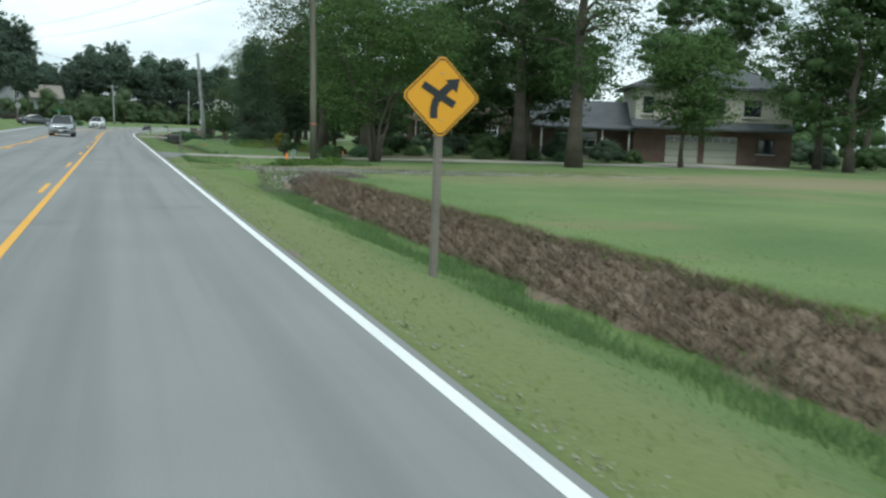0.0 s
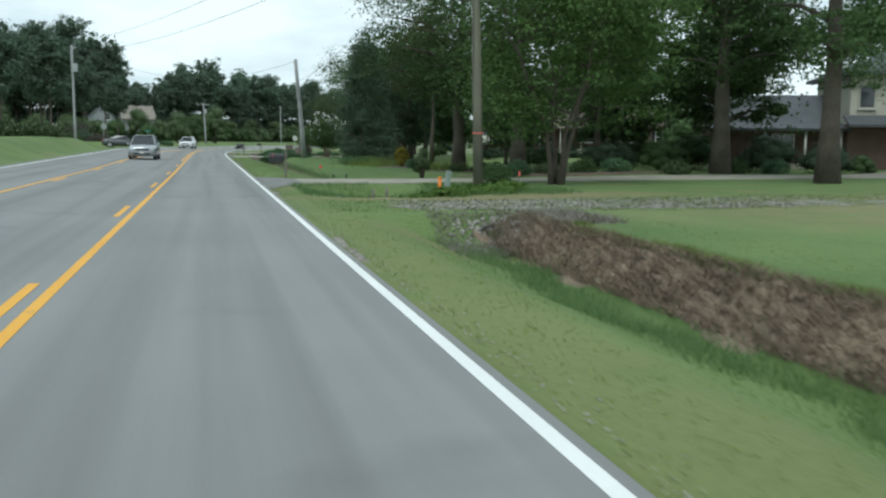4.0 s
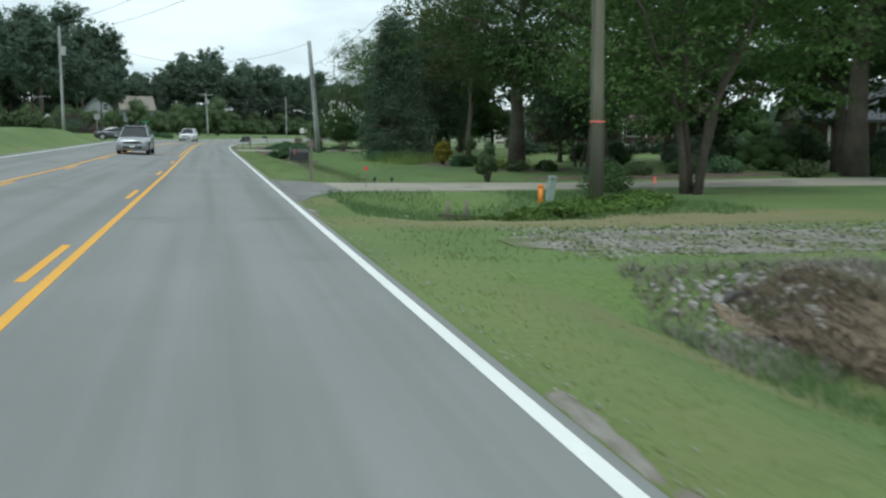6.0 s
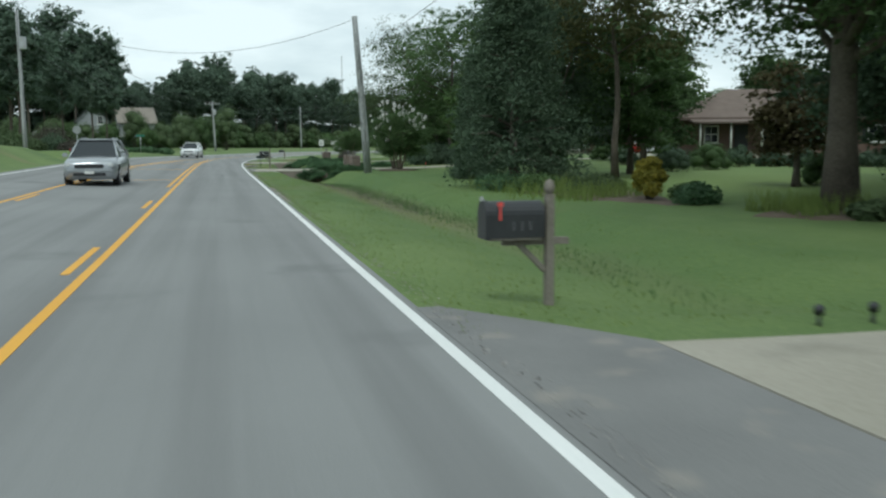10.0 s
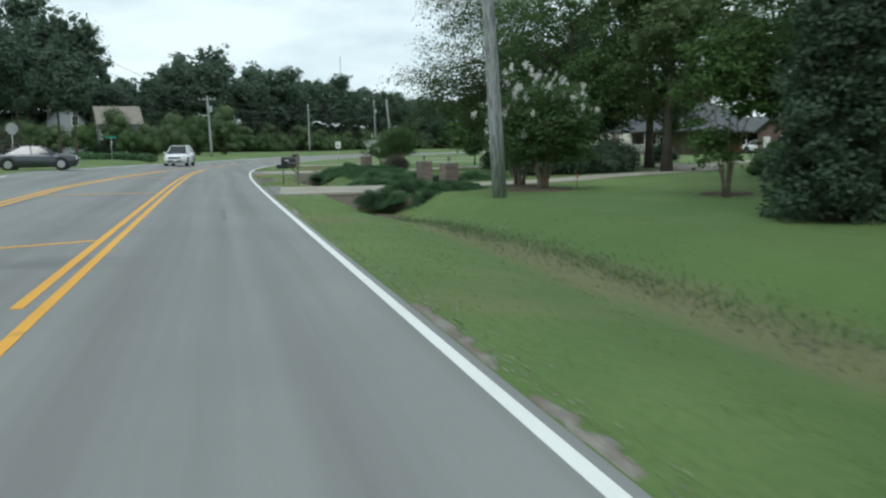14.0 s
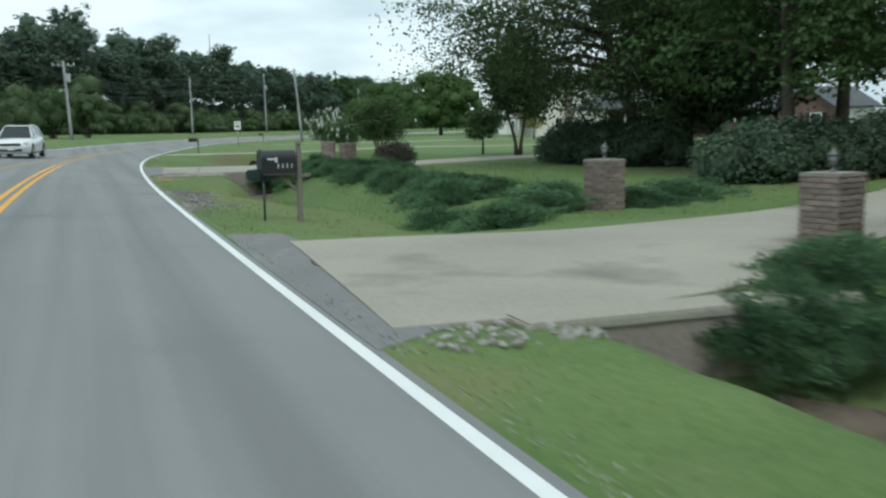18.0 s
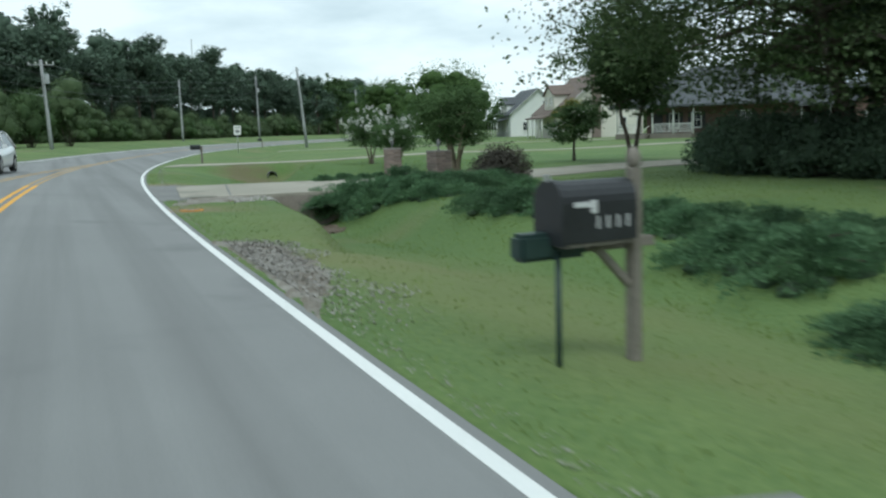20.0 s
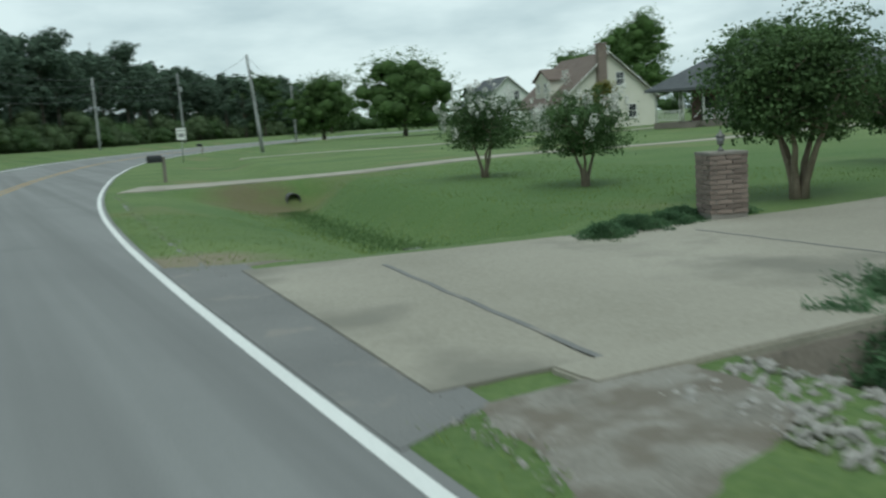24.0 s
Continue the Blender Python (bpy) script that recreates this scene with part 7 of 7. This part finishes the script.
joint(5.05, 144.6, 4.27, 139.1, 0.032)
joint(6.5, 56.3, 6.9, 52.8, 0.02)
joint(10.5, 56.6, 10.8, 53.1, 0.02)
joint(9.5, 143.9, 9.2, 140.2, 0.02)
rows = []
for i in range(12):
    y = 110.0 + 0.36 * i
    x = float(edge_x(y)) + 0.72 + 0.03 * math.sin(3 * i)
    rows.append(((x - 0.008, y, 0.012), (x + 0.008, y, 0.012)))
strip("edge_crack", rows, INSIDE, "ragged dark crack along the asphalt edge", "crack", thick=0.003)
strip("asphalt_apron", [((1.98, 109.2, 0.003), (2.75, 109.7, 0.003)), ((2.0, 111, 0.004), (3.1, 111, 0.006)), ((2.02, 114, 0.004), (3.1, 114.4, 0.006)), ((2.1, 117.4, 0.003), (2.9, 117.2, 0.003))], ASPHALT_OLD, "cracked grey asphalt apron by the gate", "driveway")
strip("asphalt_apron", [((2.4, 138.6, 0.003), (3.2, 139.0, 0.003)), ((2.5, 141, 0.004), (3.45, 141, 0.006)), ((2.62, 144, 0.004), (3.65, 144, 0.006)), ((2.8, 147.0, 0.003), (3.8, 146.4, 0.003))], ASPHALT_OLD, "cracked grey asphalt apron by the gate", "driveway")
SKID = material("tyre_mark", (0.13, 0.13, 0.13), (0.19, 0.19, 0.19), 0.9, 1.0, 30.0, 0.0)
paint("tyre_mark", 97.6, 101.2, 1.55, 0.13, SKID, "dark smear of tyre rubber on the lane")

# ---- small roadside things ----
ORANGE = material("orange_plastic", (0.72, 0.20, 0.02), (0.82, 0.27, 0.03), 0.5, 3.0, 10.0, 0.02)
TEAL = material("pale_green_plastic", (0.2, 0.26, 0.23), (0.3, 0.36, 0.33), 0.5, 3.0, 10.0, 0.02)
v = thing("cable_marker", 7.72, 48.65, gz(7.72, 48.65), "orange plastic cable marker post", "marker post")
tube("post", [(0, 0, -0.1), (0, 0, 0.36)], 0.06, ORANGE, v, 12)
tube("cap", [(0, 0, 0.36), (0, 0, 0.4), (0, 0, 0.43)], [0.07, 0.07, 0.045], ORANGE, v, 12)
v = thing("cable_pedestal", 8.05, 48.85, gz(8.05, 48.85), "pale green cable pedestal that leans", "pedestal", turn=10)
boxed("cabinet", (0.16, 0.16, 0.6), TEAL, v, (0, 0, 0.22), 0.02, turn=(0, 8, 0))
boxed("lid", (0.19, 0.19, 0.1), TEAL, v, (0.045, 0, 0.56), 0.03, turn=(0, 8, 0))
v = thing("marker_stake", 10.36, 48.05, gz(10.36, 48.05), "thin stake with a pink flag of tape", "marker stake")
tube("stake", [(0, 0, -0.1), (0, 0, 0.55)], 0.014, WOOD_GREY, v, 6)
boxed("ribbon", (0.06, 0.02, 0.16), RED_TAPE, v, (0, -0.02, 0.5), 0.006)
v = thing("driveway_reflector", 4.04, 51.74, gz(4.04, 51.74), "red round driveway reflector on a yellow stake", "reflector")
tube("stake", [(0, 0, -0.1), (0, 0, 0.6)], 0.006, WOOD_GREY, v, 6)
bm = bmesh.new()
bmesh.ops.create_cone(bm, cap_ends=True, segments=18, radius1=0.055, radius2=0.055, depth=0.014, matrix=pose(0, -0.015, 0.66, 90, 0, 0))
part("disc", bm, FLAG, v)
for x in (5.2, 5.75):
    v = thing("garden_light", x, 57.1, gz(x, 57.1), "short black garden light beside the driveway", "garden light", "garden lights")
    tube("stem", [(0, 0, -0.05), (0, 0, 0.1)], 0.02, BLACK, v, 8)
    tube("hood", [(0, 0, 0.1), (0, 0, 0.16), (0, 0, 0.19)], [0.045, 0.05, 0.02], BLACK, v, 8)
v = thing("marker_stake", 13.3, 109.3, gz(13.3, 109.3), "thin stake with an orange top on the lawn", "marker stake")
tube("stake", [(0, 0, -0.1), (0, 0, 0.42)], 0.014, WOOD_GREY, v, 6)
boxed("ribbon", (0.06, 0.02, 0.16), RED_TAPE, v, (0, -0.02, 0.4), 0.006)
for px, pz in ((5.4, 0.42), (5.85, 0.48)):
    v = thing("old_stake", px, 48.5, gz(px, 48.5), "short grey rotting stake in the ditch", "stake", "stakes in the ditch")
    tube("stump", [(0, 0, -0.2), (0.01, 0, pz * 0.6), (0.015, 0, pz)], [0.05, 0.048, 0.04], WOOD_GREY, v, 7)
v = thing("old_plank", 5.7, 48.2, gz(5.7, 48.2), "grey rotting plank across the ditch", "plank")
boxed("board", (1.2, 0.06, 0.16), BARK, v, (0, 0, 0.06), 0.012, turn=(0, 3, 0))
v = thing("litter", 3.92, 46.4, gz(3.92, 46.4), "crumpled white paper litter on the grass", "litter")
bm = bmesh.new()
bmesh.ops.create_icosphere(bm, subdivisions=2, radius=0.11)
for q in bm.verts:
    q.co *= random.uniform(0.55, 1.2)
    q.co.z = max(q.co.z * 0.5, -0.02)
part("paper", bm, WHITE, v)


def bed(x, y, rx, ry, label):
    bm = bmesh.new()
    n = 26
    ring = []
    for k in range(n):
        a = 2 * math.pi * k / n
        w = 1 + 0.12 * math.sin(3 * a) + 0.06 * math.sin(7 * a)
        px, py = x + rx * w * math.cos(a), y + ry * w * math.sin(a)
        ring.append((px, py, gz(px, py)))
    c = bm.verts.new((x, y, gz(x, y) + 0.09))
    inner = [bm.verts.new((x + (p[0] - x) * 0.85, y + (p[1] - y) * 0.85, p[2] + 0.06)) for p in ring]
    outer = [bm.verts.new((p[0], p[1], p[2] - 0.03)) for p in ring]
    for k in range(n):
        j = (k + 1) % n
        bm.faces.new((outer[k], outer[j], inner[j], inner[k]))
        bm.faces.new((inner[k], inner[j], c))
    me = bpy.data.meshes.new("garden_bed")
    bm.to_mesh(me)
    bm.free()
    me.materials.append(MULCH)
    tagged(new("garden_bed", me), label, "garden bed", kind="structure")


bed(13.9, 67.6, 2.4, 1.6, "mulched garden bed round an oak")
bed(11.4, 77.5, 1.6, 5.5, "mulched garden bed with low plants")
bed(17, 60.2, 5.5, 1.3, "mulched garden bed behind the driveway")
bed(11.2, 107.25, 1.2, 1.2, "ring of mulch under a crape myrtle")
bed(11.6, 111.0, 1.0, 1.0, "ring of mulch under a crape myrtle")
bed(14.7, 101.1, 0.8, 0.8, "ring of mulch under a tall shrub")
MARK = material("orange_spray_paint", (0.45, 0.2, 0.03), (0.66, 0.32, 0.07), 0.8, 6.0, 30.0, 0.1)
v = thing("utility_cover", 2.72, 135.1, gz(2.72, 135.1) + 0.01, "round concrete utility cover ringed with orange paint", "utility cover")
tube("cover", [(0, 0, -0.05), (0, 0, 0.015)], 0.19, SHOULDER, v, 20)
bm = bmesh.new()
ring = [[bm.verts.new((r * (1 + 0.04 * math.sin(3 * k)) * math.cos(math.pi * k / 14), r * (1 + 0.04 * math.sin(3 * k)) * math.sin(math.pi * k / 14), z)) for k in range(28)] for r, z in ((0.2, 0.0), (0.2, 0.018), (0.25, 0.017), (0.255, -0.02))]
for a, b in zip(ring, ring[1:]):
    for k in range(28):
        bm.faces.new((a[k], a[(k + 1) % 28], b[(k + 1) % 28], b[k]))
part("painted_ring", bm, MARK, v, "ring of orange spray paint")
strip("paint_mark", [((2.05, 135.47, 0.0), (2.05, 135.40, 0.0)), ((2.2, 135.40, -0.002), (2.2, 135.30, -0.002)), ((2.34, 135.33, -0.004), (2.34, 135.26, -0.004))], MARK, "orange tick of utility paint across the road edge", "road marking", thick=0.003)


# ---- vehicles ----
RUBBER = material("tyre_rubber", (0.012, 0.012, 0.012), (0.03, 0.03, 0.03), 0.85, 3.0, 20.0, 0.1)
ALLOY = material("alloy_wheel", (0.4, 0.4, 0.41), (0.5, 0.5, 0.51), 0.35, 3.0, 20.0, 0.0, metal=0.8)
CAR_GLASS = glass_material("car_glass", (0.012, 0.014, 0.016), 0.04)
HEADLIGHT = glass_material("headlight_glass", (0.62, 0.64, 0.65), 0.1)
TAIL = glass_material("tail_light", (0.35, 0.02, 0.02), 0.2)


def car(x, y, z, turn, paint_mat, label, length=4.7, width=1.86, height=1.68, hood=0.98, kind="suv", clear=0.22):
    """A car that faces -y: lofted body, glasshouse, wheels, lights, grille, mirrors and plate."""
    c = thing("car", x, y, z, label, "car", turn=turn)
    L, W = length / 2, width / 2
    tail_z = hood + (0.10 if kind == "suv" else 0.06)
    st = [(-L, 0.40, hood - 0.28, 0.78), (-L + 0.10, clear + 0.04, hood - 0.14, 0.92), (-L + 0.45, clear, hood - 0.06, 0.985), (-L + 1.25, clear, hood, 1.0), (0, clear, hood + 0.03, 1.0),
          (L - 0.8, clear, tail_z, 0.99), (L - 0.25, clear + 0.04, tail_z - 0.02, 0.95), (L - 0.02, 0.42, tail_z - 0.16, 0.86)]
    bm = bmesh.new()
    rings = []
    for yy, lo, hi, k in st:
        w = W * k
        prof = [(-w * 0.90, lo), (-w * 0.985, lo + 0.14), (-w, (lo + hi) / 2), (-w * 0.955, hi - 0.09), (-w * 0.86, hi), (0, hi + 0.03), (w * 0.86, hi), (w * 0.955, hi - 0.09), (w, (lo + hi) / 2), (w * 0.985, lo + 0.14), (w * 0.90, lo)]
        rings.append([bm.verts.new((px, yy, pz)) for px, pz in prof])
    for a, b in zip(rings, rings[1:]):
        for k in range(10):
            bm.faces.new((a[k], a[k + 1], b[k + 1], b[k]))
        bm.faces.new((a[10], a[0], b[0], b[10]))
    bm.faces.new(rings[0][::-1])
    bm.faces.new(rings[-1])
    bmesh.ops.recalc_face_normals(bm, faces=list(bm.faces))
    part("body", bm, paint_mat, c, smooth=True)
    ws, wr = -L + 1.15, -L + 2.0
    rr, re = (L - 0.75, L - 0.15) if kind == "suv" else (L - 1.55, L - 0.65)
    hb, ht = hood - 0.02, height
    bm = bmesh.new()
    low = [(-W * 0.9, ws, hb), (W * 0.9, ws, hb), (W * 0.9, re, hb + 0.04), (-W * 0.9, re, hb + 0.04)]
    top = [(-W * 0.66, wr, ht - 0.07), (W * 0.66, wr, ht - 0.07), (W * 0.66, rr, ht - 0.08), (-W * 0.66, rr, ht - 0.08)]
    a, b = [bm.verts.new(p) for p in low], [bm.verts.new(p) for p in top]
    for k in range(4):
        bm.faces.new((a[k], a[(k + 1) % 4], b[(k + 1) % 4], b[k]))
    bm.faces.new(b)
    part("glasshouse", bm, CAR_GLASS, c, "dark tinted car windows")
    bm = bmesh.new()
    box(bm, 0, (wr + rr) / 2, ht - 0.05, W * 1.36, rr - wr + 0.1, 0.09, 0.04)
    part("roof", bm, paint_mat, c, smooth=True)
    for s in (-1, 1):
        for (ya, za), (yb, zb), r in (((ws, hb), (wr, ht - 0.07), 0.035), ((re, hb + 0.04), (rr, ht - 0.08), 0.05), ((0.1, hb), (0.2, ht - 0.07), 0.03)):
            tube("pillar", [(s * W * 0.9, ya, za), (s * W * 0.66, yb, zb)], r, paint_mat, c, 6)
        if kind == "suv":
            tube("roof_rail", [(s * W * 0.58, wr + 0.2, ht + 0.02), (s * W * 0.58, rr - 0.1, ht + 0.02)], 0.02, STEEL, c, 6)
        m = boxed("mirror", (0.2, 0.1, 0.15), paint_mat, c, (s * (W + 0.08), ws + 0.25, hood + 0.08), 0.03)
        boxed("headlight", (0.42, 0.12, 0.16), HEADLIGHT, c, (s * W * 0.66, -L + 0.07, hood - 0.27), 0.04, turn=(0, 0, -s * 14))
        boxed("tail_light", (0.22, 0.1, 0.28), TAIL, c, (s * W * 0.76, L - 0.07, tail_z - 0.22), 0.03)
        for yy in (-L + 0.85, L - 0.9):
            wheel = new("wheel")
            wheel.parent = c
            wheel.matrix_local = pose(s * (W - 0.12), yy, 0.335, 0, 90, 0)
            bm = bmesh.new()
            bmesh.ops.create_cone(bm, cap_ends=True, segments=24, radius1=0.335, radius2=0.335, depth=0.23)
            bmesh.ops.bevel(bm, geom=[e for e in bm.edges if abs(e.verts[0].co.z - e.verts[1].co.z) < 0.01], offset=0.03, segments=2, affect="EDGES")
            part("tyre", bm, RUBBER, wheel)
            bm = bmesh.new()
            bmesh.ops.create_cone(bm, cap_ends=True, segments=20, radius1=0.21, radius2=0.21, depth=0.245)
            for k in range(5):
                box(bm, 0, 0.12, 0.12 * s, 0.05, 0.17, 0.03, m=pose(0, 0, 0, 0, 0, 72 * k))
            part("rim", bm, ALLOY, wheel)
            arch = bmesh.new()
            bmesh.ops.create_cone(arch, cap_ends=True, segments=20, radius1=0.385, radius2=0.385, depth=0.06, matrix=pose(s * (W - 0.035), yy, 0.37, 0, 90, 0))
            part("wheel_arch", arch, RUBBER, c)
    boxed("grille", (W * 1.05, 0.06, 0.14), BLACK, c, (0, -L + 0.0, hood - 0.32), 0.02)
    boxed("lower_grille", (W * 1.2, 0.08, 0.13), BLACK, c, (0, -L + 0.03, 0.42), 0.02)
    boxed("number_plate", (0.32, 0.02, 0.15), WHITE, c, (0, -L - 0.03, 0.5), 0.004)
    boxed("bumper", (W * 1.7, 0.14, 0.12), paint_mat, c, (0, -L + 0.02, 0.55), 0.04)
    return c


SILVER = material("silver_car_paint", (0.33, 0.35, 0.37), (0.40, 0.42, 0.44), 0.28, 0.6, 4.0, 0.0, metal=0.5, coat=0.6)
CHARCOAL = material("charcoal_car_paint", (0.035, 0.042, 0.05), (0.055, 0.062, 0.07), 0.25, 0.6, 4.0, 0.0, metal=0.3, coat=0.7)
CAR_WHITE = material("white_car_paint", (0.68, 0.69, 0.69), (0.76, 0.77, 0.77), 0.3, 0.6, 4.0, 0.0, coat=0.6)
CAR_RED = material("red_car_paint", (0.25, 0.02, 0.02), (0.32, 0.03, 0.03), 0.3, 0.6, 4.0, 0.0, coat=0.6)
car(-4.3, 87.5, float(road_z(6.15, 87.5)), -1, SILVER, "silver SUV with roof rails in the opposite lane", 4.75, 1.88, 1.7, 1.02)
car(-9.7, 133.3, float(road_z(10.9, 133.3)) + 0.0, 92, CHARCOAL, "dark grey sedan waiting in the side road", 4.5, 1.79, 1.43, 0.9, "sedan", 0.16)
car(-2.75, 157.2, float(road_z(6.3, 157.2)), -8, CAR_WHITE, "white SUV with roof rails in the opposite lane", 4.7, 1.87, 1.7, 1.02)
car(62.2, 173.2, gz(62.2, 173.2) + 0.08, 20, CAR_WHITE, "white car parked under the carport", 4.6, 1.8, 1.5, 0.92, "sedan", 0.16)
car(61.2, 176.2, gz(61.2, 176.2) + 0.08, 20, CAR_RED, "red car parked under the carport", 4.6, 1.8, 1.5, 0.92, "sedan", 0.16)

# loose grit along the edge of the asphalt
y = rngg.uniform(4, 166, 6000)
d = 0.20 + np.abs(rngg.normal(0, 0.15, 6000)) + 0.42 * ramp01(y, 134, 141) * (1 - ramp01(y, 160, 172))
x = edge_x(y) + d
p = np.stack([x, y, ground_z(x, y) + 0.012], 1)
nrm = np.stack([rngg.normal(0, 0.3, 6000), rngg.normal(0, 0.3, 6000), np.ones(6000)], 1)
tagged(new("road_grit", leaf_cloud("road_grit", p, nrm / np.linalg.norm(nrm, axis=1)[:, None], 0.018, 0.8, ROCK, rngg)), "loose grey grit along the edge of the asphalt", "gravel", kind="stuff")
y = rngg.triangular(121.0, 127.6, 128.5, 3200)
x = edge_x(y) + 0.25 + (0.85 + 0.2 * np.sin(1.7 * y) + 0.15 * np.sin(4.1 * y)) * rngg.uniform(0, 1, 3200) ** 1.5
p = np.stack([x, y, ground_z(x, y) + 0.045], 1)
nrm = np.stack([rngg.normal(0, 0.6, 3200), rngg.normal(0, 0.6, 3200), np.ones(3200)], 1)
tagged(new("shoulder_gravel", leaf_cloud("shoulder_gravel", p, nrm / np.linalg.norm(nrm, axis=1)[:, None], 0.022, 0.8, ROCK, rngg)), "loose grey gravel on the bare shoulder", "gravel", kind="stuff")
x, y = rngg.uniform(4.6, 22, 9000), rngg.uniform(38.6, 42.4, 9000)
p = np.stack([x, y, ground_z(x, y) * 0.5 + 0.02], 1)
nrm = np.stack([rngg.normal(0, 0.4, 9000), rngg.normal(0, 0.4, 9000), np.ones(9000)], 1)
tagged(new("track_gravel", leaf_cloud("track_gravel", p, nrm / np.linalg.norm(nrm, axis=1)[:, None], 0.035, 0.8, ROCK, rngg)), "loose grey stones on the gravel track", "gravel", kind="stuff")
x, y = rngg.uniform(2.6, 22, 7000), rngg.uniform(38.2, 43.0, 7000)
blades("track_grass", x, y, 0.06, 0.01, GRASS_BLADE, "grass that grows through the gravel track", rngg)

y = rngg.uniform(112, 168, 45000)
x = edge_x(y) + 4 + 12 * rngg.uniform(0, 1, 45000) ** 1.2
x, y = off_drives(x, y)
blades("lawn_grass", x, y, 0.05, 0.01, GRASS_BLADE, "green lawn grass between the driveways", rngg)
